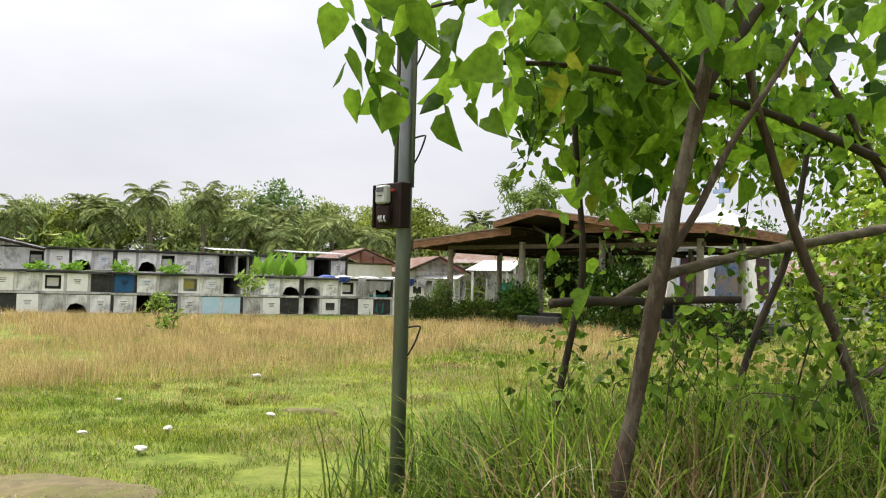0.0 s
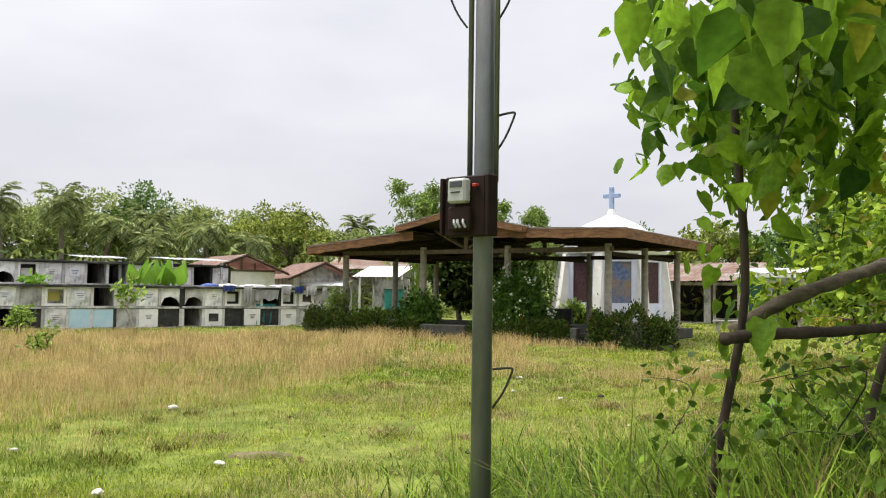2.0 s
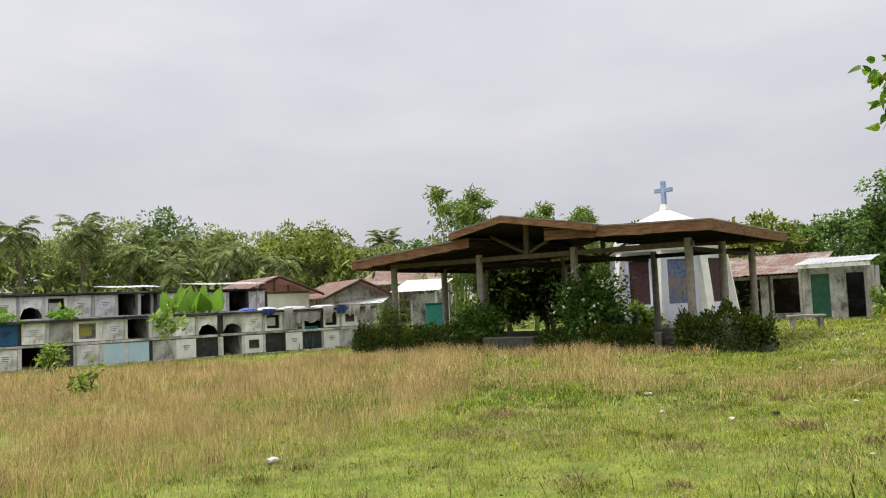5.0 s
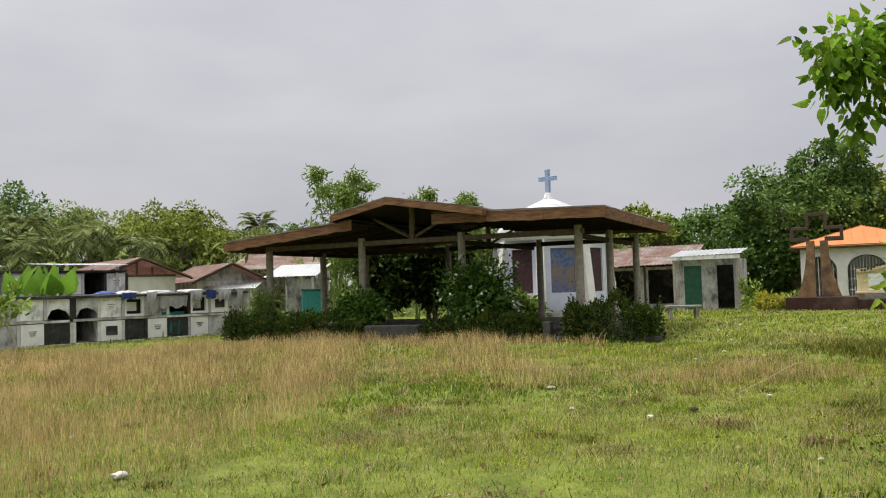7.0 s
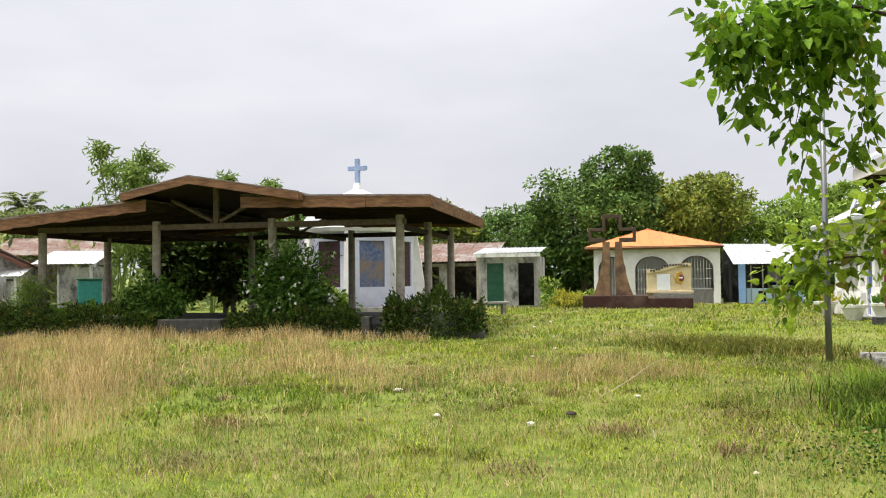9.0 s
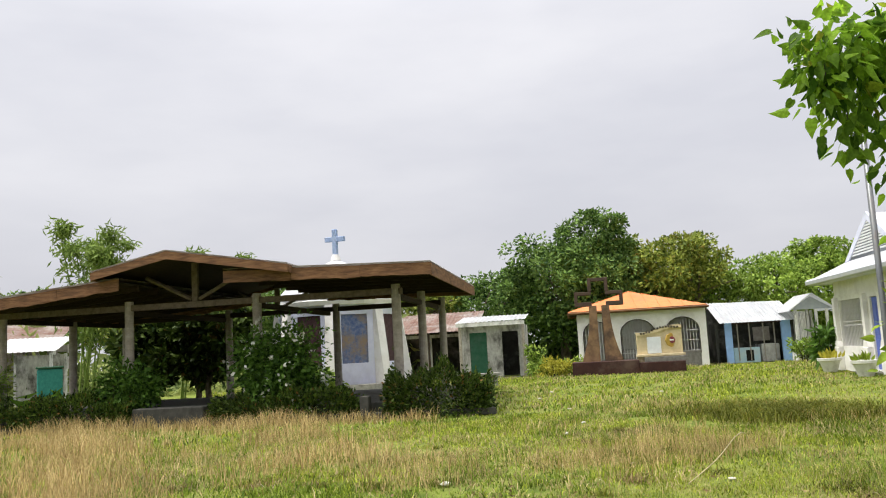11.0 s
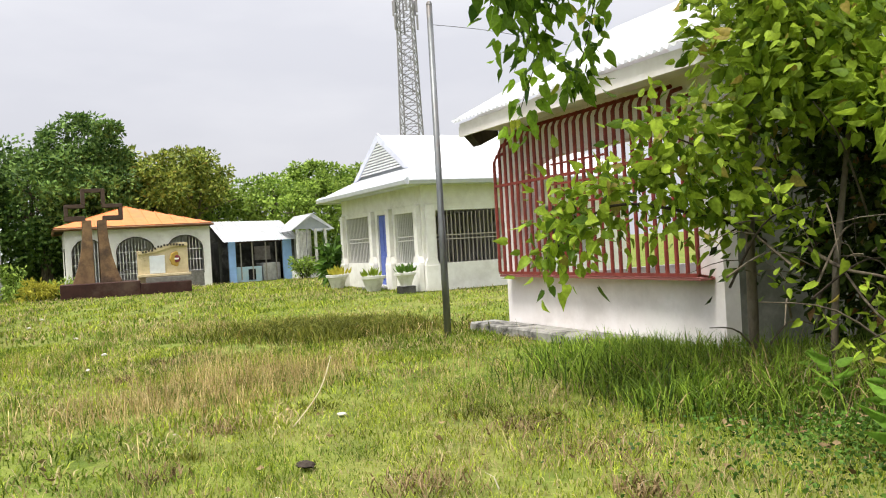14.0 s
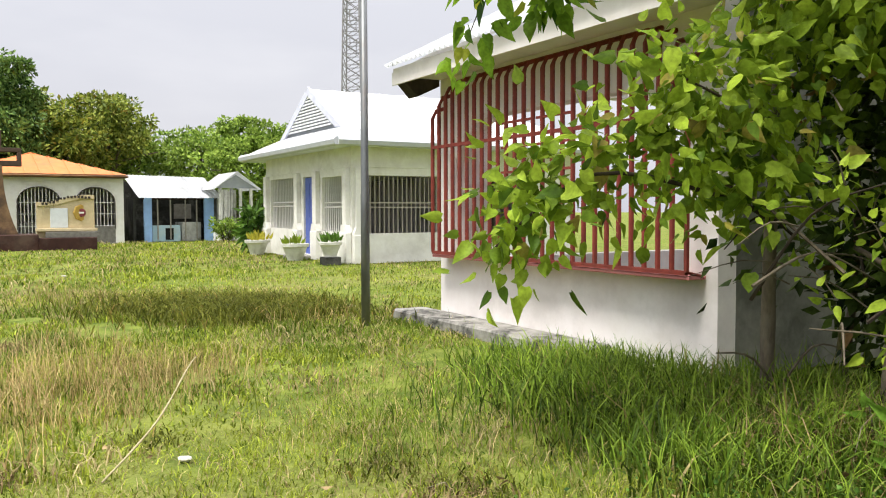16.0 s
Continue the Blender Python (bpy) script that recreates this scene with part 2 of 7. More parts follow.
RAILIRON = mat("dull_iron", (0.40, 0.37, 0.32), (0.28, 0.25, 0.21), 0.6, 8)
STEELPOLE = mat("galvanised_steel", (0.20, 0.21, 0.215), (0.11, 0.118, 0.122), 0.42, 6, metal=0.55, stain=(0.22, 0.15, 0.11), stain_scale=2.5, stain_amt=0.5, stretch=(1, 1, 0.3), bump=0.08)
BOXWOOD = mat("dark_meter_board", (0.026, 0.013, 0.011), (0.014, 0.009, 0.008), 0.7, 8, stain=(0.07, 0.035, 0.025), stain_amt=0.5)
METERGREY = mat("meter_case_grey", (0.40, 0.41, 0.40), (0.28, 0.29, 0.28), 0.4, 6, bump=0.03)
METERDARK = mat("dark_glass_window", (0.05, 0.055, 0.06), (0.035, 0.04, 0.045), 0.15, 6, bump=0.0, spec=0.5)
REDCAP = mat("red_plastic", (0.35, 0.04, 0.03), (0.28, 0.03, 0.025), 0.4, 6)
REBAR = mat("painted_rod", (0.045, 0.045, 0.045), (0.03, 0.03, 0.03), 0.6, 9)
MOSAIC = mat("blue_mosaic", (0.07, 0.11, 0.24), (0.19, 0.22, 0.30), 0.5, 9, stain=(0.26, 0.19, 0.12), stain_scale=1.8, stain_amt=0.9, stain_lo=0.46, bump=0.3)
MOSAICFIG = mat("ochre_mosaic", (0.38, 0.27, 0.13), (0.25, 0.17, 0.10), 0.5, 11, bump=0.3)
PURPLE = mat("dark_plum_mosaic", (0.05, 0.025, 0.028), (0.085, 0.05, 0.05), 0.55, 9, bump=0.3)
TOWERSTEEL = mat("tower_steel", (0.30, 0.29, 0.31), (0.21, 0.20, 0.22), 0.6, 3)
BARK = mat("grey_brown_bark", (0.17, 0.14, 0.10), (0.08, 0.065, 0.05), 0.9, 14, stain=(0.24, 0.22, 0.18), stain_scale=4, stain_amt=0.6, stretch=(1, 1, 0.35), bump=0.7)
BARK2 = mat("brown_stem_bark", (0.075, 0.052, 0.036), (0.03, 0.023, 0.017), 0.9, 22, stain=(0.20, 0.175, 0.14), stain_scale=7, stain_amt=0.75, stretch=(1, 1, 0.35), bump=0.7)
DARKBARK = mat("dark_bark", (0.06, 0.045, 0.035), (0.03, 0.025, 0.02), 0.9, 14, stretch=(1, 1, 0.35), bump=0.6)
DEADWOOD = mat("dead_branch_wood", (0.15, 0.125, 0.09), (0.06, 0.048, 0.035), 0.9, 18, stain=(0.03, 0.025, 0.02), stain_scale=5, stain_amt=0.7, stretch=(0.4, 1, 1), bump=0.6)
STRAWSTEM = mat("bleached_reed", (0.42, 0.36, 0.22), (0.32, 0.27, 0.16), 0.8, 9)
EARTH = mat("bare_sandy_earth", (0.17, 0.14, 0.075), (0.10, 0.085, 0.045), 0.95, 9, stain=(0.12, 0.13, 0.035), stain_scale=3.0, stain_amt=0.7, bump=0.6)
PALMBARK = mat("palm_bark", (0.22, 0.19, 0.15), (0.13, 0.11, 0.09), 0.9, 6, bump=0.4)
POTWHITE = mat("white_pot_cement", (0.70, 0.69, 0.66), (0.58, 0.56, 0.53), 0.8, 5, stain=(0.28, 0.26, 0.22), stain_scale=2.2, stain_amt=0.6)
SOIL = mat("dark_soil", (0.06, 0.045, 0.03), (0.035, 0.028, 0.02), 0.95, 12, bump=0.5)
STONE = mat("pale_litter_stone", (0.58, 0.55, 0.48), (0.38, 0.36, 0.31), 0.85, 9, bump=0.4)
CLOTHWHITE = mat("white_cloth", (0.62, 0.61, 0.60), (0.48, 0.47, 0.48), 0.9, 8, stain=(0.28, 0.24, 0.24), stain_amt=0.5)
CLOTHBLUE = mat("blue_tarpaulin", (0.06, 0.09, 0.27), (0.08, 0.12, 0.32), 0.6, 8)
GABLEGREY = mat("gable_grey", (0.36, 0.38, 0.42), (0.30, 0.32, 0.36), 0.7, 4)
GUTTER = mat("pale_grey_gutter", (0.50, 0.52, 0.56), (0.42, 0.44, 0.48), 0.5, 4, bump=0.05)
LEDGE = mat("mossy_ledge_concrete", (0.38, 0.37, 0.34), (0.22, 0.21, 0.19), 0.9, 5, stain=(0.03, 0.03, 0.028), stain_lo=0.46, stain_scale=3.2, stain_amt=0.95, bump=0.5)
ROOMGREY = mat("dim_plaster", (0.42, 0.40, 0.37), (0.34, 0.32, 0.30), 0.85, 3)
PINKSILL = mat("pink_sill_paint", (0.58, 0.22, 0.22), (0.48, 0.18, 0.18), 0.7, 6)

LEAF_BIG = leafy("broad_leaves", (0.028, 0.08, 0.008), (0.25, 0.42, 0.032), (0.28, 0.31, 0.03), tl=0.55)
LEAF_UNDER = leafy("undergrowth_leaves", (0.025, 0.06, 0.008), (0.19, 0.30, 0.03), (0.22, 0.24, 0.05), tl=0.35, patch=1.5)
LEAF_BUSH = leafy("bush_leaves", (0.055, 0.105, 0.010), (0.31, 0.42, 0.04), (0.30, 0.24, 0.05), tl=0.4)
LEAF_SPRAY = leafy("sunlit_spray_leaves", (0.07, 0.135, 0.012), (0.35, 0.47, 0.045), (0.30, 0.26, 0.05), tl=0.4, patch=2.5)
LEAF_HEDGE_SHADE = leafy("hedge_and_shade_leaves", (0.008, 0.02, 0.005), (0.085, 0.13, 0.022), (0.19, 0.11, 0.035), tl=0.15)
LEAF_FLOWERBUSH = leafy("flowering_shrub_leaves", (0.022, 0.055, 0.01), (0.12, 0.23, 0.035), tl=0.25)
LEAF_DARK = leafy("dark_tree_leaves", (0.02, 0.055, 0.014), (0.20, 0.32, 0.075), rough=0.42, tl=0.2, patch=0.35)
LEAF_MID = leafy("olive_tree_leaves", (0.05, 0.09, 0.014), (0.34, 0.39, 0.07), (0.26, 0.21, 0.04), tl=0.2)
LEAF_LIME = leafy("lime_tree_leaves", (0.06, 0.125, 0.016), (0.36, 0.49, 0.09), tl=0.25)
LEAF_FAR = leafy("far_wood_leaves", (0.075, 0.125, 0.04), (0.40, 0.46, 0.15), (0.34, 0.31, 0.12), rough=0.6, tl=0.25, patch=0.3)
LEAF_PALM = leafy("palm_fronds", (0.08, 0.125, 0.045), (0.36, 0.41, 0.15), (0.26, 0.22, 0.08), tl=0.25)
LEAF_BAMBOO = leafy("feathery_leaves", (0.10, 0.17, 0.03), (0.25, 0.34, 0.08))
LEAF_BANANA = leafy("broad_lime_leaves", (0.14, 0.28, 0.03), (0.22, 0.40, 0.05), tl=0.5)
FLOWER = leafy("white_flowers", (0.62, 0.64, 0.55), (0.74, 0.74, 0.68), rough=0.6, tl=0.2)
YELLOWLEAF = leafy("yellow_croton_leaves", (0.30, 0.30, 0.04), (0.50, 0.46, 0.06))
LITTERLEAF = leafy("fallen_dry_leaves", (0.12, 0.08, 0.035), (0.29, 0.21, 0.11), (0.40, 0.36, 0.27), tl=0.1, rough=0.8)
GRASS = leafy("lawn_grass", (0.10, 0.14, 0.014), (0.42, 0.48, 0.06), (0.50, 0.42, 0.18), rough=0.6, tl=0.35, patch=1.6)
TURF = leafy("dense_turf_grass", (0.05, 0.09, 0.01), (0.22, 0.30, 0.035), (0.36, 0.32, 0.1), rough=0.6, tl=0.35, patch=2.2)
WEED = leafy("olive_weeds", (0.05, 0.065, 0.01), (0.19, 0.20, 0.03), (0.3, 0.22, 0.06), rough=0.6, tl=0.25)
STRAW = leafy("straw_grass", (0.26, 0.17, 0.065), (0.66, 0.51, 0.25), (0.24, 0.28, 0.06), rough=0.7, tl=0.3, patch=1.3)
SHADEREED = leafy("shaded_reed_grass", (0.022, 0.045, 0.008), (0.14, 0.20, 0.03), (0.34, 0.28, 0.12), rough=0.55, tl=0.3, patch=2.0)
TALLGREEN = leafy("tall_green_grass", (0.07, 0.135, 0.015), (0.26, 0.37, 0.042), (0.36, 0.29, 0.11), rough=0.5, tl=0.4)


def ground_material():
    m = bpy.data.materials.new("grassy_earth")
    m.use_nodes = True
    n, l = m.node_tree.nodes, m.node_tree.links
    b = n["Principled BSDF"]
    b.inputs["Roughness"].default_value = 0.95
    b.inputs["Specular IOR Level"].default_value = 0.1
    co = n.new("ShaderNodeTexCoord")
    cols = []
    for sc, lo, hi, c1, c2 in ((2.2, 0.38, 0.62, (0.085, 0.125, 0.02), (0.20, 0.24, 0.045)), (0.35, 0.45, 0.7, (0, 0, 0), (0.6,) * 3),
                               (1.7, 0.58, 0.70, (0, 0, 0), (0.7,) * 3)):
        t = n.new("ShaderNodeTexNoise")
        t.inputs["Scale"].default_value, t.inputs["Detail"].default_value, t.inputs["Roughness"].default_value = sc, 9, 0.7
        l.new(co.outputs["Object"], t.inputs["Vector"])
        r = n.new("ShaderNodeValToRGB")
        r.color_ramp.elements[0].position, r.color_ramp.elements[0].color = lo, (*c1, 1)
        r.color_ramp.elements[1].position, r.color_ramp.elements[1].color = hi, (*c2, 1)
        l.new(t.outputs[0], r.inputs[0])
        cols.append(r.outputs[0])
    m1 = n.new("ShaderNodeMixRGB")
    l.new(cols[1], m1.inputs[0])
    l.new(cols[0], m1.inputs[1])
    m1.inputs[2].default_value = (0.24, 0.215, 0.075, 1)
    m2 = n.new("ShaderNodeMixRGB")
    l.new(cols[2], m2.inputs[0])
    l.new(m1.outputs[0], m2.inputs[1])
    m2.inputs[2].default_value = (0.10, 0.075, 0.04, 1)
    l.new(m2.outputs[0], b.inputs["Base Color"])
    t = n.new("ShaderNodeTexNoise")
    t.inputs["Scale"].default_value, t.inputs["Detail"].default_value = 30, 10
    l.new(co.outputs["Object"], t.inputs["Vector"])
    bp = n.new("ShaderNodeBump")
    bp.inputs["Strength"].default_value, bp.inputs["Distance"].default_value = 0.8, 0.05
    l.new(t.outputs[0], bp.inputs["Height"])
    l.new(bp.outputs[0], b.inputs["Normal"])
    return m


GROUND = ground_material()

# ---------------------------------------------------------------- building helpers
ORIGIN = Vector((5.92, 20.16, 0))
TURN = -32.86
PLAN = Matrix.Translation(ORIGIN) @ pose(0, 0, 0, 0, 0, TURN)


def at(a, b, z=0.0, turn=0.0):
    """A pose on the site grid: a along the pavilion's front, b towards its back."""
    return PLAN @ pose(a, b, z, 0, 0, turn)


def thing(name, label, category, m=None, group="", kind=""):
    ob = new(name)
    ob.empty_display_size = 0.2
    ob.matrix_world = m or Matrix()
    return tagged(ob, label, category, group, kind)


def to_mesh(name, bm, material, smooth=False):
    me = bpy.data.meshes.new(name)
    bm.to_mesh(me)
    bm.free()
    me.materials.append(material)
    if smooth:
        me.polygons.foreach_set("use_smooth", [True] * len(me.polygons))
    return me


def part(name, bm, material, parent, label="", m=None, smooth=False):
    me = bm if isinstance(bm, bpy.types.Mesh) else to_mesh(name, bm, material, smooth)
    ob = new(name, me)
    ob.parent = parent
    if m is not None:
        ob.matrix_local = m
    return tagged(ob, label)


def solo(name, bm, material, label, category, m=None, group="", kind="", smooth=False):
    me = bm if isinstance(bm, bpy.types.Mesh) else to_mesh(name, bm, material, smooth)
    ob = new(name, me)
    ob.matrix_world = m or Matrix()
    return tagged(ob, label, category, group, kind)


def box(bm, x0, x1, y0, y1, z0, z1, bevel=0.0, m=None):
    r = bmesh.ops.create_cube(bm, size=1.0, matrix=Matrix.Translation(((x0 + x1) / 2, (y0 + y1) / 2, (z0 + z1) / 2)) @ Matrix.Diagonal((x1 - x0, y1 - y0, z1 - z0, 1)))
    vs = r["verts"]
    if bevel:
        es = list({e for v in vs for e in v.link_edges})
        rb = bmesh.ops.bevel(bm, geom=es, offset=bevel, segments=1, affect="EDGES", profile=0.7)
        vs = list(set(rb["verts"]) | {v for v in vs if v.is_valid})
    if m is not None:
        bmesh.ops.transform(bm, matrix=m, verts=vs)
    return bm


def nbox(*a, **k):
    return box(bmesh.new(), *a, **k)


def tube(bm, pts, radii, sides=8, wobble=0.0, rng=None):
    """A round bar or branch along pts, with a radius at each."""
    pts = [Vector(p) for p in pts]
    radii = radii if isinstance(radii, (list, tuple)) else [radii] * len(pts)
    rings, ref = [], Vector((0.31, 0.17, 0.93)).normalized()
    for i, p in enumerate(pts):
        d = (pts[min(i + 1, len(pts) - 1)] - pts[max(i - 1, 0)]).normalized()
        if abs(d.dot(ref)) > 0.95:
            ref = Vector((0.9, 0.3, 0.1)).normalized()
        a = d.cross(ref).normalized()
        b = d.cross(a)
        ring = []
        for k in range(sides):
            w = 2 * math.pi * k / sides
            r = radii[i] * (1 + (rng.uniform(-wobble, wobble) if rng else 0))
            ring.append(bm.verts.new(p + (a * math.cos(w) + b * math.sin(w)) * r))
        rings.append(ring)
    for r0, r1 in zip(rings, rings[1:]):
        for k in range(sides):
            bm.faces.new((r0[k], r0[(k + 1) % sides], r1[(k + 1) % sides], r1[k]))
    bm.faces.new(rings[0][::-1])
    bm.faces.new(rings[-1])
    return bm


def smooth_path(pts, n=4):
    """Points of a smooth curve through pts."""
    pts = [Vector(p) for p in pts]
    out = []
    for i in range(len(pts) - 1):
        p0, p1, p2, p3 = pts[max(i - 1, 0)], pts[i], pts[i + 1], pts[min(i + 2, len(pts) - 1)]
        for k in range(n):
            t = k / n
            out.append(0.5 * ((2 * p1) + (p2 - p0) * t + (2 * p0 - 5 * p1 + 4 * p2 - p3) * t * t + (3 * p1 - p0 - 3 * p2 + p3) * t ** 3))
    return out + [pts[-1]]


def prism(bm, outline, y0, y1):
    """An outline in x and z, pulled from y0 to y1."""
    f0 = [bm.verts.new((x, y0, z)) for x, z in outline]
    f1 = [bm.verts.new((x, y1, z)) for x, z in outline]
    bm.faces.new(f0)
    bm.faces.new(f1[::-1])
    n = len(outline)
    for i in range(n):
        bm.faces.new((f0[i], f1[i], f1[(i + 1) % n], f0[(i + 1) % n]))
    bmesh.ops.recalc_face_normals(bm, faces=bm.faces)
    return bm


def corrugated(p00, p10, p01, p11, pitch=0.076, depth=0.018, thick=0.004, rows=6, sag=0.0, rng=None, jag=0.0):
    """A wavy roof sheet between four corners; the ribs run from the 0x side to the 1x side."""
    p00, p10, p01, p11 = (Vector(p) for p in (p00, p10, p01, p11))
    n = max(8, int((p01 - p00).length / pitch * 4))
    up = (p10 - p00).cross(p01 - p00).normalized()
    if up.z < 0:
        up = -up
    bm = bmesh.new()
    grid = []
    for j in range(rows + 1):
        s = j / rows
        row = []
        for i in range(n + 1):
            t = i / n
            p = (p00 * (1 - s) + p10 * s) * (1 - t) + (p01 * (1 - s) + p11 * s) * t
            p = p + up * (depth * math.cos(i * math.pi / 2) + sag * math.sin(s * math.pi) * math.sin(t * 9.0))
            row.append(bm.verts.new(p))
        grid.append(row)
    for j in range(rows):
        for i in range(n):
            bm.faces.new((grid[j][i], grid[j][i + 1], grid[j + 1][i + 1], grid[j + 1][i]))
    bmesh.ops.solidify(bm, geom=bm.faces[:], thickness=thick)
    return bm


def mesh_arrays(name, verts, faces_flat, sizes, material, smooth=False):
    """A mesh straight from arrays of corner points, face corners and face sizes."""
    me = bpy.data.meshes.new(name)
    me.vertices.add(len(verts))
    me.vertices.foreach_set("co", np.asarray(verts, np.float32).ravel())
    me.loops.add(len(faces_flat))
    me.loops.foreach_set("vertex_index", np.asarray(faces_flat, np.int32))
    me.polygons.add(len(sizes))
    starts = np.concatenate(([0], np.cumsum(sizes)[:-1])).astype(np.int32)
    me.polygons.foreach_set("loop_start", starts)
    if smooth:
        me.polygons.foreach_set("use_smooth", [True] * len(sizes))
    me.update(calc_edges=True)
    me.materials.append(material)
    return me


def frames_of(d, rng):
    """Two side axes for each row of unit directions d."""
    r = rng.normal(size=d.shape)
    a = np.cross(d, r)
    a /= np.linalg.norm(a, axis=1)[:, None] + 1e-9
    return a, np.cross(a, d)


# half a broad leaf: midrib points, then the edge points of one side
MIDRIB = ((0.0, 0.0), (0.0, 0.32), (0.0, 0.68), (0.0, 1.08))
EDGE = ((0.27, -0.07), (0.47, 0.18), (0.41, 0.50), (0.17, 0.83))


def leaves(name, pts, d, size, material, rng, width=0.5, fold=0.25, heart=False):
    """Folded leaves at pts that point along d: kites, or broad pointed blades that fold and curl."""
    n = len(pts)
    size = np.broadcast_to(np.asarray(size, float), (n,))[:, None]
    d = d / (np.linalg.norm(d, axis=1)[:, None] + 1e-9)
    a, b = frames_of(d, rng)
    if heart:
        k = 12
        v = np.empty((n, k, 3))
        fo = fold * rng.uniform(0.2, 1.7, (n, 1))
        cu = rng.uniform(-0.1, 0.45, (n, 1))
        wd = width * 2 * rng.uniform(0.82, 1.12, (n, 1))
        outline = MIDRIB + EDGE + tuple((-x, y) for x, y in EDGE)
        for i, (x, y) in enumerate(outline):
            ripple = rng.normal(size=(n, 1)) * (0.016 if x else 0.0)
            v[:, i] = pts + size * (d * y + a * x * wd + b * (abs(x) * fo - cu * y * y * 0.6 + ripple))
        base = np.arange(n)[:, None] * k
        flat = (base + np.array([[0, 4, 5, 1, 1, 5, 6, 2, 2, 6, 7, 3, 0, 1, 9, 8, 1, 2, 10, 9, 2, 3, 11, 10]])).ravel()
        return mesh_arrays(name, v.reshape(-1, 3), flat, np.full(6 * n, 4), material, True)
    v = np.empty((n, 4, 3))
    v[:, 0] = pts
    v[:, 1] = pts + size * (d * 0.45 + a * width * 0.5 + b * fold * 0.5)
    v[:, 2] = pts + size * d
    v[:, 3] = pts + size * (d * 0.45 - a * width * 0.5 + b * fold * 0.5)
    base = np.arange(n)[:, None] * 4
    flat = (base + np.array([[0, 1, 2, 0, 2, 3]])).ravel()
    return mesh_arrays(name, v.reshape(-1, 3), flat, np.full(2 * n, 3), material)


def clumps(rng, centre, radii, k, per, spread, shell=0.55):
    """Leaf places and outward directions: k clumps in an egg-shaped crown, ragged at its edge."""
    c = rng.normal(size=(k, 3))
    c /= np.linalg.norm(c, axis=1)[:, None]
    c *= (shell + (1 - shell) * rng.random((k, 1))) * (0.72 + 0.28 * rng.random((k, 1)))
    lobes = rng.normal(size=(6, 3)) * np.array([1, 1, 0.5])
    lobes /= np.linalg.norm(lobes, axis=1)[:, None]
    c = c * (0.80 + 0.42 * np.clip((c @ lobes.T).max(1), 0, 1)[:, None] ** 3) + lobes[rng.integers(0, 6, k)] * 0.12
    c = c * np.array(radii)
    p = np.repeat(c, per, 0) + np.clip(rng.normal(size=(k * per, 3)), -1.5, 1.5) * np.array(spread) * (0.6 + 0.8 * np.repeat(rng.random((k, 1)), per, 0))
    d = p / np.array(radii) + rng.normal(size=p.shape) * 0.6 + np.array([0, 0, -0.35])
    return p + np.array(centre), d


def bough_crown(rng, centre, radii, k, per):
    """Leaf places and directions: k rounded leaf masses set round an uneven crown, with gaps between them."""
    c = rng.normal(size=(k, 3))
    c[:, 2] = c[:, 2] * 0.9 + 0.25
    c /= np.linalg.norm(c, axis=1)[:, None]
    lobes = rng.normal(size=(7, 3))
    lobes[:, 2] = np.abs(lobes[:, 2]) * 0.8
    lobes /= np.linalg.norm(lobes, axis=1)[:, None]
    reach = 0.62 + 0.44 * np.clip((c @ lobes.T).max(1), 0, 1) ** 4
    c = c * (reach * rng.uniform(0.6, 1.12, k))[:, None] * np.array(radii)
    rad = np.mean(radii) * rng.uniform(0.09, 0.24, k)
    u = rng.normal(size=(k * per, 3))
    u[:, 2] = u[:, 2] * 0.8 + 0.3
    u /= np.linalg.norm(u, axis=1)[:, None]
    p = np.repeat(c, per, 0) + u * np.array([1, 1, 0.72]) * (np.repeat(rad, per) * (0.35 + 0.75 * rng.random(k * per) ** 0.6))[:, None]
    d = u + rng.normal(size=p.shape) * 0.55 + np.array([0, 0, -0.3])
    return p + np.array(centre), d


def rng_of(seed):
    return np.random.default_rng(seed)

# ---------------------------------------------------------------- ground
def build_ground():
    xs = np.concatenate([np.linspace(-600, -60, 8), np.linspace(-50, 50, 101), np.linspace(60, 600, 8)])
    ys = np.concatenate([np.linspace(-600, -40, 8), np.linspace(-30, 60, 91), np.linspace(75, 700, 8)])
    bm = bmesh.new()
    grid = [[bm.verts.new((x, y, 0.035 * noise.noise(Vector((x * 0.23, y * 0.23, 0))) - 0.012)) for x in xs] for y in ys]
    for j in range(len(ys) - 1):
        for i in range(len(xs) - 1):
            bm.faces.new((grid[j][i], grid[j][i + 1], grid[j + 1][i + 1], grid[j + 1][i]))
    solo("ground", bm, GROUND, "uneven grassy ground with worn earth patches", "ground", kind="structure", smooth=True)


build_ground()


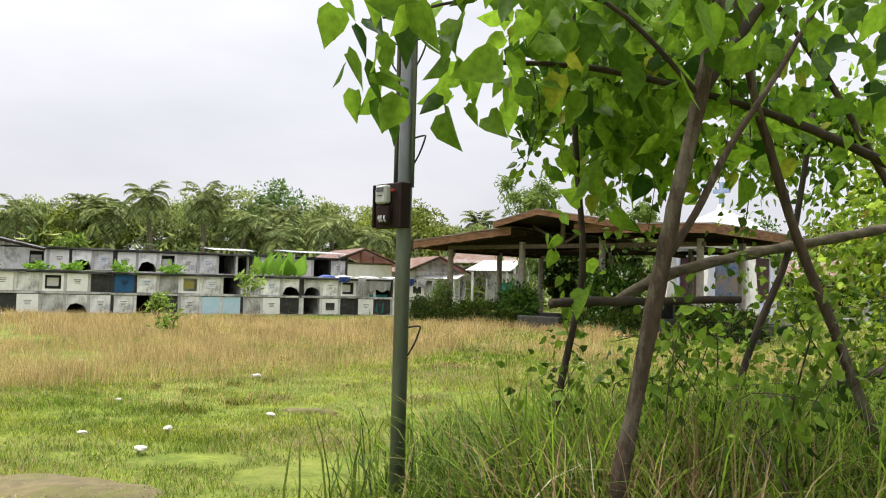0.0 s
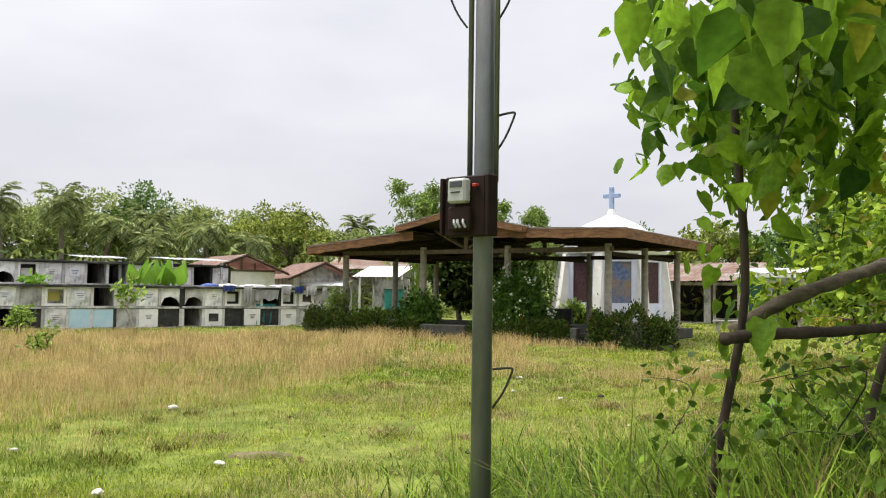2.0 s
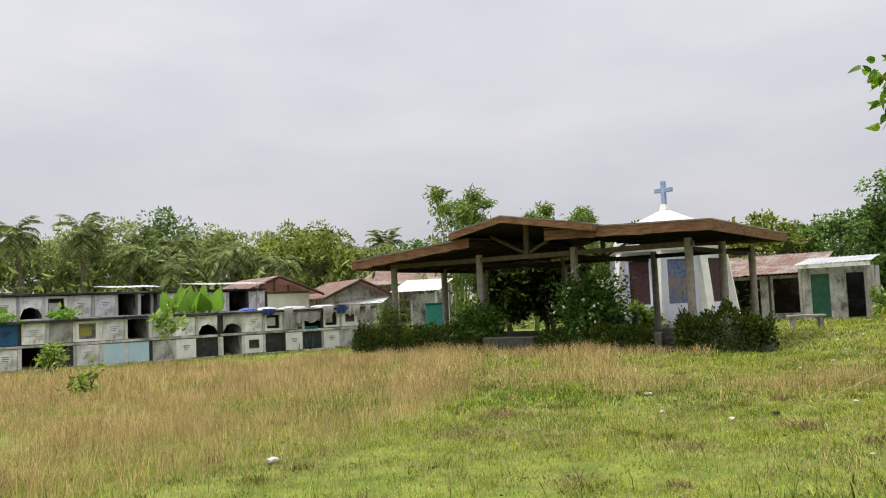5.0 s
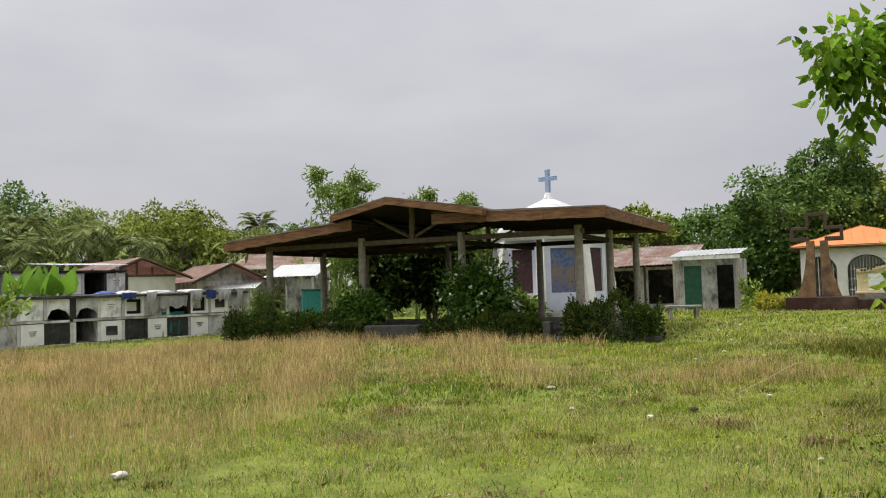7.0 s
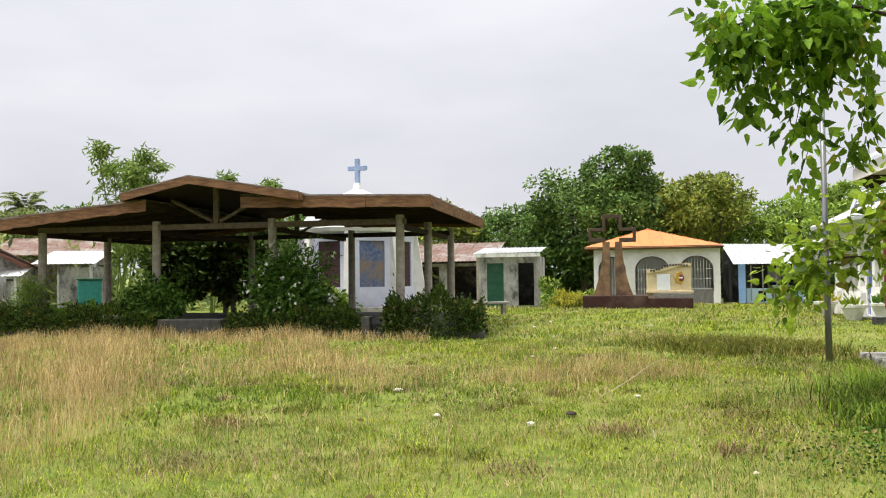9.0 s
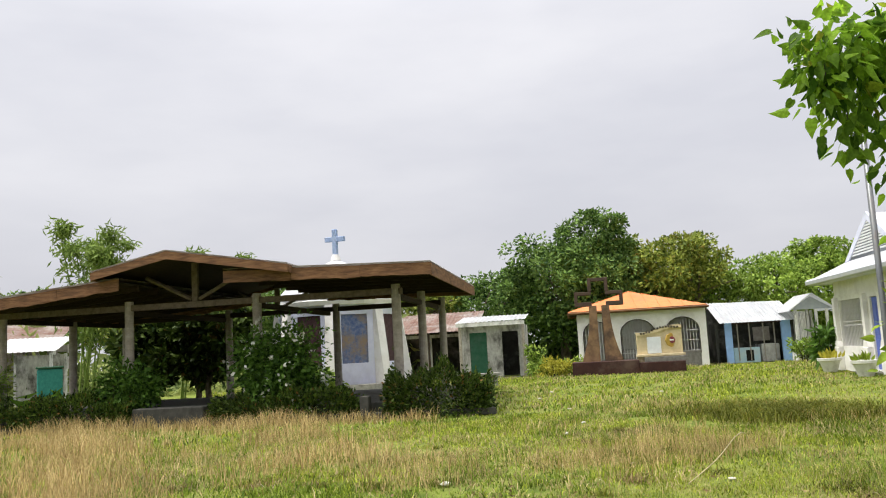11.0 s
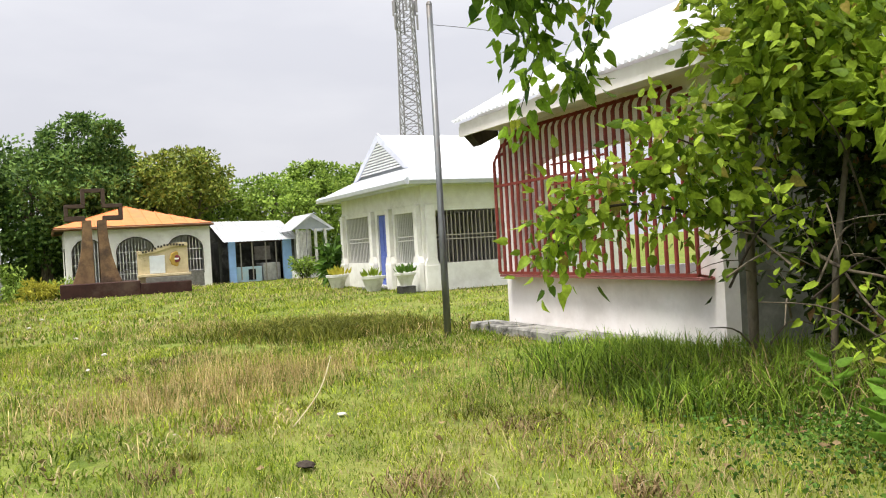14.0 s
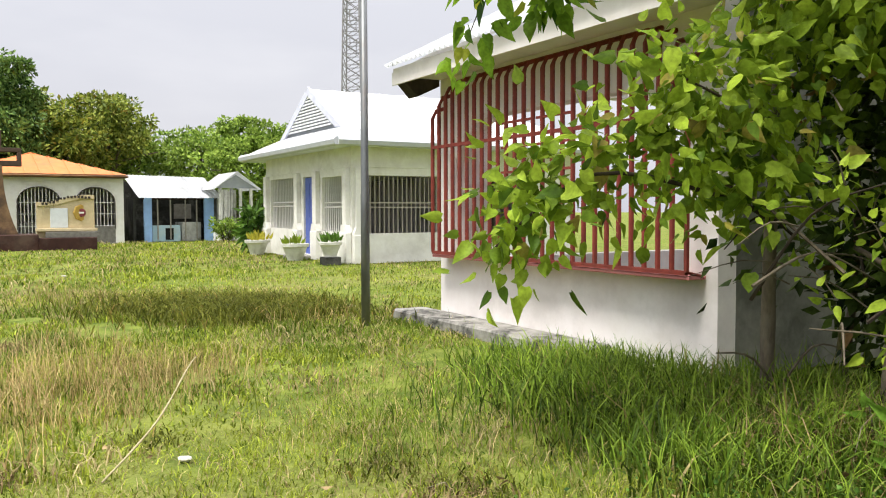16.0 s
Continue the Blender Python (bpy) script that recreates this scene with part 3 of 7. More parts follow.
# ---------------------------------------------------------------- pavilion
def roof_wing(parent, a0, z0, a1, z1, b0, b1, fascia_sides, material=SHEET):
    """A sloping wing: sheet on top, boarded soffit, fascia boards round it."""
    part("roof_sheet", corrugated((a0, b0 - 0.03, z0 + 0.03), (a1, b0 - 0.03, z1 + 0.03), (a0, b1, z0 + 0.03), (a1, b1, z1 + 0.03), pitch=0.2, depth=0.012), material, parent, "weathered metal roof sheet")
    bm = bmesh.new()
    prism(bm, [(a0 + 0.03, z0 - 0.05), (a1 - 0.03, z1 - 0.05), (a1 - 0.03, z1 - 0.075), (a0 + 0.03, z0 - 0.075)], b0 + 0.03, b1 - 0.03)
    part("soffit", bm, RAFTER, parent, "timber soffit with the roof's shade in its colour")
    for side in fascia_sides:
        if side in ("front", "back"):
            b = b0 if side == "front" else b1 - 0.035
            n = 3                                 # fascia in butted board lengths
            for i in range(n):
                s0, s1 = a0 + (a1 - a0) * i / n, a0 + (a1 - a0) * (i + 1) / n
                h0, h1 = z0 + (z1 - z0) * i / n, z0 + (z1 - z0) * (i + 1) / n
                dz = 0.008 * ((i * 7) % 3 - 1)
                q = 9                             # edges warped and chipped with age
                edge = [(s0 + 0.004 + (s1 - s0 - 0.008) * k / q, h0 + (h1 - h0) * k / q + dz) for k in range(q + 1)]
                top = [(x, z + 0.012 * noise.noise(Vector((x * 1.7, b, 3)))) for x, z in edge]
                foot = [(x, z - 0.262 + 0.05 * min(0.3, noise.noise(Vector((x * 2.9, b, 7))))) for x, z in edge]
                part("fascia_board", prism(bmesh.new(), top + foot[::-1], b, b + 0.035), FASCIA, parent)
        else:
            a, z = (a0, z0) if side == "left" else (a1 - 0.035, z1)
            for i in range(3):
                c0, c1 = b0 + 0.037 + (b1 - b0 - 0.074) * i / 3, b0 + 0.037 + (b1 - b0 - 0.074) * (i + 1) / 3
                part("fascia_board", nbox(a, a + 0.035, c0 + 0.004, c1 - 0.004, z - 0.27, z), FASCIA, parent)
    # rafters under the sheet
    n = int((b1 - b0) / 0.9)
    for i in range(1, n):
        b = b0 + (b1 - b0) * i / n
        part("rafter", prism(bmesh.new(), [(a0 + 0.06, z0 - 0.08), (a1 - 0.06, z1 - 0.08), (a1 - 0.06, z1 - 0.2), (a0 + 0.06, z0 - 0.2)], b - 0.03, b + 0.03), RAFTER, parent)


def column_mesh(h, r=0.112):
    bm = tube(bmesh.new(), [(0, 0, 0), (0, 0, 0.12), (0, 0, 0.13), (0, 0, h * 0.5), (0, 0, h)], [r * 1.25, r * 1.25, r, r * 0.97, r * 0.95], 14)
    return to_mesh("column", bm, COLUMN, False)


def build_pavilion():
    p = thing("pavilion", "open concrete pavilion with brown timber fascia and low roof", "pavilion", PLAN)
    part("floor_slab", nbox(-11.5, -0.5, 0.75, 7.5, 0.0, 0.32, 0.02), SLAB, p, "dark stained concrete floor slab")
    cm = column_mesh(2.75)
    for a, b in ((-11.0, 1.2), (-7.63, 1.2), (-4.4, 1.2), (-1.05, 1.2), (-10.9, 4.0), (-0.97, 4.0), (-10.9, 6.8), (-7.5, 6.8), (-4.09, 6.8), (-0.9, 7.0)):
        z1 = 2.72 if a < -8 else 2.95
        part("column", cm, None, p, "", pose(a, b, 0.3) @ Matrix.Diagonal((1, 1, (z1 - 0.3) / 2.75, 1)))
    roof_wing(p, -11.8, 2.98, -7.22, 3.38, 0.0, 8.0, ("front", "left", "back"))
    roof_wing(p, -4.71, 3.41, 0.0, 3.27, 0.0, 8.0, ("front", "right", "back"))
    # raised middle gable
    rz, re = 3.90, 3.52
    for s, (ea, ez) in (("l", (-7.75, 3.53)), ("r", (-3.12, 3.42))):
        part("roof_sheet", corrugated((ea, -0.28, ez + 0.03), (-5.93, -0.28, rz + 0.03), (ea, 8.2, ez + 0.03), (-5.93, 8.2, rz + 0.03), pitch=0.2, depth=0.012), SHEET, p)
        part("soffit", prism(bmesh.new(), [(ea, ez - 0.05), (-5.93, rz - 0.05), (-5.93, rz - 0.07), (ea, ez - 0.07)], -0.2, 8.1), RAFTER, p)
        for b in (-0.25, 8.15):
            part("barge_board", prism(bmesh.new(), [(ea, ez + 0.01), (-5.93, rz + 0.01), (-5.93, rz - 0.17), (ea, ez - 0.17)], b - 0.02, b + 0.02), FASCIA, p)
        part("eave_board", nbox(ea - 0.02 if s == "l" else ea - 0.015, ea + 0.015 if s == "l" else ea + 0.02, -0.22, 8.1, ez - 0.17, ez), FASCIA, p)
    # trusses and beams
    # the rear beam gets the darker timber tone as painted shade
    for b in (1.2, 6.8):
        part("tie_beam", nbox(-11.1, -0.9, b - 0.07, b + 0.07, 2.72, 2.86), BEAM if b < 2 else RAFTER, p, "greyed timber tie beam" if b < 2 else "rear timber tie beam in the shade-darkened tone")
        part("king_post", nbox(-6.0, -5.86, b - 0.05, b + 0.05, 2.87, 3.78), BEAM, p)
        for sx in (-1, 1):
            part("brace", tube(bmesh.new(), [(-5.93 + sx * 0.1, b, 2.92), (-5.93 + sx * 1.25, b, 3.5)], 0.05, 4), BEAM, p)
    for a in (-10.9, -7.6, -4.3, -1.0):
        part("purlin_beam", nbox(a - 0.06, a + 0.06, 1.28, 6.7, 2.6, 2.72), RAFTER, p)
    # plinth wall at the front with a gap for the steps
    for a0, a1 in ((-11.8, -7.1), (-5.2, -1.75), (-1.45, 1.2)):
        part("planter_wall", nbox(a0, a1, 0.05, 0.2, 0, 0.14, 0.015), SLAB, p)
    part("step", nbox(-7.0, -5.3, 0.15, 0.73, 0, 0.44, 0.02), SLAB, p, "plain grey concrete step block")
    part("kerb_post", nbox(-1.7, -1.5, 0.0, 0.25, 0, 0.5, 0.015), SLAB, p)
    # back bench wall
    part("back_wall", nbox(-7.3, -5.0, 7.2, 7.35, 0.32, 0.9), SLAB, p)


build_pavilion()


# ---------------------------------------------------------------- domed shrine with mosaics
def build_shrine():
    s = thing("shrine", "white eight-sided shrine with slanted buttresses, mosaic panels and a dome", "shrine", pose(8.2, 34.6, 0, 0, 0, TURN + 9))
    R, H = 2.15, 3.2
    part("base", tube(bmesh.new(), [(0, 0, 0), (0, 0, 0.35)], [3.1, 3.05], 8), CONCRETE, s)
    for i in range(8):
        w = 2 * math.pi * (i + 0.5) / 8
        m = Matrix.Rotation(w, 4, "Z")
        half = R * math.tan(math.pi / 8)
        part("wall_panel", nbox(R * 0.97, R, -half + 0.12, half - 0.12, 0.35, 1.1), LILAC, s, "", m)
        tone = PURPLE if i in (1, 5, 7) else MOSAIC
        for side in (-1, 1):
            y0, y1 = sorted((side * (half - 0.1), side * (half - 0.4)))
            part("jamb", nbox(R * 0.96, R * 0.995, y0, y1, 1.1, 2.85), LILAC, s, "", m)
        part("mosaic_panel", nbox(R * 0.945, R * 0.965, -half + 0.37, half - 0.37, 1.1, 2.85), tone, s, "worn mosaic picture panel in blue and ochre", m)
        part("lintel", nbox(R * 0.94, R * 1.0, -half + 0.1, half - 0.1, 2.85, H), LILAC, s, "", m)
        w2 = 2 * math.pi * i / 8
        m2 = Matrix.Rotation(w2, 4, "Z")
        rr = R / math.cos(math.pi / 8)
        part("buttress", prism(bmesh.new(), [(rr * 0.9, 0.2), (rr * 1.2, 0.2), (rr * 1.02, H), (rr * 0.9, H)], -0.17, 0.17), WHITE, s, "white slanted buttress", m2)
    part("cornice", tube(bmesh.new(), [(0, 0, H), (0, 0, H + 0.16), (0, 0, H + 0.2)], [R * 1.16, R * 1.2, R * 1.1], 8), WHITE, s)
    prof = [(0, 0, H + 0.2), (0, 0, H + 0.55), (0, 0, H + 0.95), (0, 0, H + 1.34), (0, 0, H + 1.64), (0, 0, H + 1.84)]
    part("dome", tube(bmesh.new(), prof, [R * 1.08, R * 1.0, R * 0.83, R * 0.57, R * 0.26, 0.14], 24), CONCRETEWHITE, s, "weathered white dome", smooth=True)
    part("finial_base", tube(bmesh.new(), [(0, 0, H + 1.82), (0, 0, H + 2.06)], [0.22, 0.14], 8), WHITE, s)
    c = bmesh.new()
    box(c, -0.09, 0.09, -0.09, 0.09, H + 2.04, H + 3.05, 0.012)
    part("cross", c, CROSSBLUE, s, "faded blue cross", pose(0, 0, 0, 0, 0, -16))
    c = part("cross_arm", nbox(-0.4, 0.4, -0.087, 0.087, H + 2.57, H + 2.75, 0.012), CROSSBLUE, s, "faded blue cross arm", pose(0, 0, 0, 0, 0, -16))


build_shrine()


# ---------------------------------------------------------------- split-cross monument
def build_monument():
    t = thing("cross_monument", "tan concrete monument with a split hollow cross on a maroon plinth", "monument", at(2.78, 17.9))
    part("plinth", nbox(0, 2.75, 0, 1.9, 0, 0.56, 0.02), MAROON, t, "dark maroon painted plinth")
    part("plinth_step", nbox(2.755, 4.6, -0.05, 1.6, 0, 0.44, 0.02), MAROON, t, "lower maroon plinth")
    for sx in (-1, 1):
        cx = 1.3
        inner, top, foot = 0.11, 0.42, 0.86
        out = [(cx + sx * inner, 0.56), (cx + sx * foot, 0.56)]
        for k in range(1, 8):
            f = k / 7
            out.append((cx + sx * (top + (foot - top) * (1 - f) ** 2.2), 0.56 + 2.35 * f))
        out.append((cx + sx * inner, 2.91))
        part("pylon", prism(bmesh.new(), out, 0.45, 1.15), MONUMENT, t, "flared tan pylon with dark stains")
    # hollow cross frame of bars
    for x0, x1, z0, z1 in ((0.28, 1.0, 2.9, 3.08), (1.6, 2.32, 2.9, 3.08), (0.28, 1.0, 3.38, 3.52), (1.6, 2.32, 3.38, 3.52),
                           (0.28, 0.42, 3.08, 3.38), (2.18, 2.32, 3.08, 3.38), (0.88, 1.02, 3.52, 4.1), (1.58, 1.72, 3.52, 4.1), (1.02, 1.58, 3.96, 4.1)):
        part("cross_bar", nbox(x0, x1, 0.6, 0.95, z0, z1, 0.012), DARKBARK2, t, "dark weathered cross bar")
    # sign wall on the lower step
    s = thing("sign_wall", "cream memorial sign wall with a marble plate and emblem", "sign", at(2.78 + 2.72, 17.9 + 0.35, 0.44))
    out = [(0, 0), (1.85, 0), (1.85, 1.38)]
    for k in range(9):
        f = k / 8
        out.append((1.85 * (1 - f), 1.40 - 0.15 * (1 - math.cos(f * math.pi)) / 2 * 1.6 + 0.03 * math.sin(f * 6)))
    part("panel", prism(bmesh.new(), out, 0.0, 0.2), CREAM, s, "cream painted panel with a waved top")
    cap = [(x, z + 0.08) for x, z in out[2:]] + [(x, z - 0.05) for x, z in out[2:]][::-1]
    part("cap", prism(bmesh.new(), cap, -0.07, 0.24), CREAM, s, "pale moulded cap")
    for k in range(14):                                  # raised letters too small to read
        f = (k + 0.5) / 14
        x = 0.14 + 1.6 * f
        i = min(len(out) - 2, 2 + int((1 - f) * 8))
        part("letter_bar", nbox(x - 0.04, x + 0.035, -0.085, -0.07, out[i][1] - 0.03, out[i][1] + 0.05), INK, s)
    part("marble_plate", nbox(0.42, 0.98, -0.04, 0.0, 0.34, 1.02, 0.008), PLATE, s, "pale marble plate")
    em = bmesh.new()
    bmesh.ops.create_cone(em, cap_ends=True, segments=8, radius1=0.3, radius2=0.27, depth=0.03, matrix=pose(1.42, -0.016, 0.86, 90, 0, 22.5))
    part("emblem", em, GOLD, s, "gold star-shaped emblem")
    em = bmesh.new()
    bmesh.ops.create_cone(em, cap_ends=True, segments=12, radius1=0.15, radius2=0.13, depth=0.03, matrix=pose(1.42, -0.045, 0.86, 90, 0, 0))
    part("emblem_core", em, EMBLEMRED, s, "dark red emblem core")
    part("emblem_bar", nbox(1.34, 1.5, -0.07, -0.061, 0.83, 0.89), WHITE, s)
    part("ledge", nbox(-0.05, 1.92, -0.16, -0.005, 0.22, 0.32, 0.01), CREAM, s)
    part("footing", nbox(0.25, 1.95, -0.3, -0.165, 0.0, 0.2, 0.01), STONEWALL, s)


build_monument()


# ---------------------------------------------------------------- arched windows with bars
def arch_outline(w, h, n=10):
    """Half-round topped outline, w wide, h high to the springing line's arc top."""
    r = w / 2
    pts = [(-r, 0), (r, 0)]
    for k in range(n + 1):
        a = math.pi * k / n
        pts.append((r * math.cos(a), h - r * 0.7 + 0.7 * r * math.sin(a)))
    return pts


def wall_with_openings(x0, x1, z0, z1, thick, holes):
    """A wall in x and z with openings (x0, x1, z0, z1) cut right through, made of butted blocks."""
    bm = bmesh.new()
    xs = sorted({x0, x1, *[h[0] for h in holes], *[h[1] for h in holes]})
    for a, b in zip(xs, xs[1:]):
        cuts = sorted([(h[2], h[3]) for h in holes if h[0] <= a + 1e-6 and h[1] >= b - 1e-6])
        z = z0
        for c0, c1 in cuts:
            if c0 > z + 1e-6:
                box(bm, a, b, 0, thick, z, c0)
            z = c1
        if z1 > z + 1e-6:
            box(bm, a, b, 0, thick, z, z1)
    bmesh.ops.remove_doubles(bm, verts=bm.verts, dist=0.0005)
    inner = [f for f in bm.faces if sum(1 for g in bm.faces if g is not f and (g.calc_center_median() - f.calc_center_median()).length < 1e-4)]
    bmesh.ops.delete(bm, geom=inner, context="FACES_ONLY")
    return bm


def build_orange_house():
    h = thing("orange_roofed_chapel", "white tomb house with orange hipped roof and arched barred openings", "tomb house", at(3.15, 24.0))
    W, D, H = 6.1, 5.6, 2.74
    arches = [(0.25, 1.55), (2.05, 3.65), (4.2, 5.75)]
    holes = [(a, b, 0.02, 2.4) for a, b in arches]
    part("front_wall", wall_with_openings(0, W, 0, H, 0.18, holes), WHITE, h, "white front wall")
    # spandrels give the openings their arched heads
    for a, b in arches:
        w, c = b - a, (a + b) / 2
        for sx in (-1, 1):
            pts = [(c + sx * w / 2, 1.72), (c + sx * w / 2, 2.4), (c, 2.4)]
            for k in range(8, -1, -1):
                an = math.pi / 2 * k / 8
                pts.append((c + sx * w / 2 * math.cos(an), 1.72 + 0.64 * math.sin(an)))
            part("arch_spandrel", prism(bmesh.new(), pts[:-1], 0.003, 0.177), WHITE, h)
        arc = [(c + w / 2 * math.cos(math.pi * k / 14), -0.02, 1.72 + 0.64 * math.sin(math.pi * k / 14)) for k in range(15)]
        part("arch_trim", tube(bmesh.new(), [(c + w / 2, -0.02, 0.6)] + arc + [(c - w / 2, -0.02, 0.6)], 0.02, 5), INK, h, "dark arch trim")
        n = int(w / 0.13)
        for k in range(1, n):
            x = a + w * k / n
            top = 1.72 + 0.64 * math.sqrt(max(0, 1 - ((x - c) / (w / 2)) ** 2))
            part("bar", tube(bmesh.new(), [(x, 0.09, 0.62 if a > 4 else 0.05), (x, 0.09, top)], 0.02, 4), WHITEIRON, h)
        for z in (0.75, 1.25, 1.72):
            part("rail", nbox(a, b, 0.07, 0.11, z - 0.015, z + 0.015), WHITEIRON, h)
    part("stone_panel", nbox(4.2, 5.75, -0.01, 0.12, 0.02, 0.72), STONEWALL, h, "grey rubble panel")
    part("side_wall", nbox(0, 0.18, 0.185, D, 0, H), WHITE, h)
    part("side_wall", nbox(W - 0.18, W, 0.185, D, 0, H), WHITE, h)
    part("back_wall", nbox(0.185, W - 0.185, D - 0.18, D, 0, H), WHITE, h)
    part("side_window", nbox(-0.02, 0.0, 1.2, 2.4, 0.8, 2.0), METERDARK, h)
    part("floor", nbox(0.185, W - 0.185, 0.185, D - 0.185, 0, 0.06), SLAB, h)
    part("tomb_block", nbox(1.5, 4.5, 2.2, 3.6, 0.065, 0.9, 0.03), ROOMGREY, h)
    o, pk = 0.42, (W / 2 - 0.3, D / 2 - 0.4, 3.86)
    e = 0.1                             # short eave on the shed side
    H += 0.12
    cs = [(-o, -o, H), (W + e, -o, H), (W + e, D + o, H), (-o, D + o, H)]
    for i in range(4):
        a, b = Vector(cs[i]), Vector(cs[(i + 1) % 4])
        bm = bmesh.new()
        n = 10
        rows = []
        for j in range(9):
            s = j / 8
            rows.append([bm.verts.new(a.lerp(b, k / n) * (1 - s) + Vector(pk) * s + Vector((0, 0, 0.02 * (1 - s)))) for k in range(n + 1)] if j < 8 else [bm.verts.new(Vector(pk))])
        for j in range(7):
            for k in range(n):
                bm.faces.new((rows[j][k], rows[j][k + 1], rows[j + 1][k + 1], rows[j + 1][k]))
        for k in range(n):
            bm.faces.new((rows[7][k], rows[7][k + 1], rows[8][0]))
        part("roof_slope", bm, ORANGE, h, "orange painted metal roof slope")
        for k in range(1, 12):                        # ribs run up to the hips
            f = k / 12
            g = 2 * min(f, 1 - f)
            up = (Vector(pk) - (a + b) / 2) * g
            q = a.lerp(b, f)
            part("roof_rib", tube(bmesh.new(), [q + Vector((0, 0, 0.03)), q + up + Vector((0, 0, 0.03))], 0.016, 4), ORANGE, h)
        part("eave_board", tube(bmesh.new(), [a + Vector((0, 0, -0.06)), b + Vector((0, 0, -0.06))], 0.06, 4), FASCIA, h)
    part("ceiling", nbox(-o + 0.05, W + e - 0.05, -o + 0.05, D + o - 0.05, H - 0.03, H - 0.01), RAFTER, h)


build_orange_house()


# ---------------------------------------------------------------- blue-posted shed and small kiosk
def build_blue_shed():
    s = thing("blue_posted_shed", "low shed with a pale metal roof on sky-blue posts", "shed", at(9.75, 24.4))
    part("roof_sheet", corrugated((0.1, -0.35, 1.93), (-0.05, 2.9, 3.05), (3.75, -0.35, 1.93), (3.7, 2.9, 2.98), pitch=0.16, depth=0.014), ZINC, s, "pale zinc roof sheet")
    for x, w in ((0.4, 0.32), (3.0, 0.42)):
        part("post", nbox(x, x + w, 0.0, 0.2, 0, 1.98, 0.01), POSTBLUE, s, "sky-blue painted post")
    part("lintel", nbox(0.35, 3.5, 0.02, 0.14, 1.86, 1.94), RAFTER, s)
    # inside walls coloured near black to imitate the shade under the roof
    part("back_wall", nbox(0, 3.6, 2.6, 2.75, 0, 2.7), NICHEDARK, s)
    for x in (-0.02, 3.5):
        part("side_wall", nbox(x, x + 0.12, 0.25, 2.58, 0, 1.95), NICHEDARK, s)
    for x in (1.0, 1.55, 2.2, 2.7):
        part("mullion", nbox(x, x + 0.05, 0.3, 0.35, 0.1, 1.9), RAILIRON, s)
    part("counter", nbox(0.8, 2.0, 0.35, 0.75, 0, 0.72, 0.01), PALEBLUE, s, "pale blue low counter")
    part("counter_front", nbox(1.35, 1.7, 0.33, 0.347, 0.08, 0.6), BLACK, s)
    part("grave_box", nbox(2.1, 2.95, 0.5, 1.9, 0, 0.85, 0.02), NICHE, s)
    part("window_frame", nbox(2.2, 3.0, 2.55, 2.6, 1.0, 1.7), RAILIRON, s)


def build_kiosk():
    k = thing("small_gabled_tomb", "small grey gabled tomb shelter with thin white posts", "tomb shelter", at(13.1, 23.2))
    W, D = 1.5, 2.6
    for x in (0.0, 0.5, 0.9, W - 0.12):
        for y in (0.0, D):
            part("post", nbox(x, x + 0.12, y, y + 0.12, 0, 2.35, 0.008), NICHE, k)
    part("low_wall", nbox(0.13, W - 0.13, 0.02, 0.1, 0, 0.55), OLDWHITE, k)
    part("side_wall", nbox(0.02, 0.1, 0.13, D, 0, 0.6), OLDWHITE, k)
    part("back_wall", nbox(0.0, W, D + 0.13, D + 0.2, 0, 2.3), ROOMGREY, k)
    part("grave_box", nbox(0.35, W - 0.3, 0.6, 2.3, 0, 0.7, 0.02), NICHE, k)
    part("gable_panel", prism(bmesh.new(), [(-0.2, 2.36), (W + 0.2, 2.36), (W / 2, 2.95)], 0.0, 0.06), GABLEGREY, k, "grey boarded gable panel")
    part("roof_sheet", corrugated((-0.3, -0.3, 2.3), (W / 2, -0.3, 3.08), (-0.3, D + 0.3, 2.3), (W / 2, D + 0.3, 3.08), pitch=0.14), ZINC, k)
    part("roof_sheet", corrugated((W + 0.3, -0.3, 2.3), (W / 2, -0.3, 3.08), (W + 0.3, D + 0.3, 2.3), (W / 2, D + 0.3, 3.08), pitch=0.14), ZINC, k)
    for i in range(6):
        part("grille_bar", nbox(0.14 + 0.06 * i, 0.165 + 0.06 * i, 0.03, 0.05, 0.56, 2.3), WHITEIRON, k)


build_blue_shed()
build_kiosk()


# ---------------------------------------------------------------- white chapel with blue door
def barred_window(parent, width, height, m, bar_mat, pitch, depth, back=METERDARK):
    """Upright bars with two rails in an opening."""
    n = max(3, int(width / pitch))
    me = to_mesh("bar", tube(bmesh.new(), [(0, 0, 0), (0, 0, height)], 0.016, 5), bar_mat)
    for i in range(n + 1):
        part("bar", me, None, parent, "", m @ pose(width * i / n, depth, 0))
    for z in (0.45 * height, 0.53 * height):
        part("rail", nbox(0, width, depth - 0.012, depth + 0.012, z - 0.015, z + 0.015), bar_mat, parent, "", m)


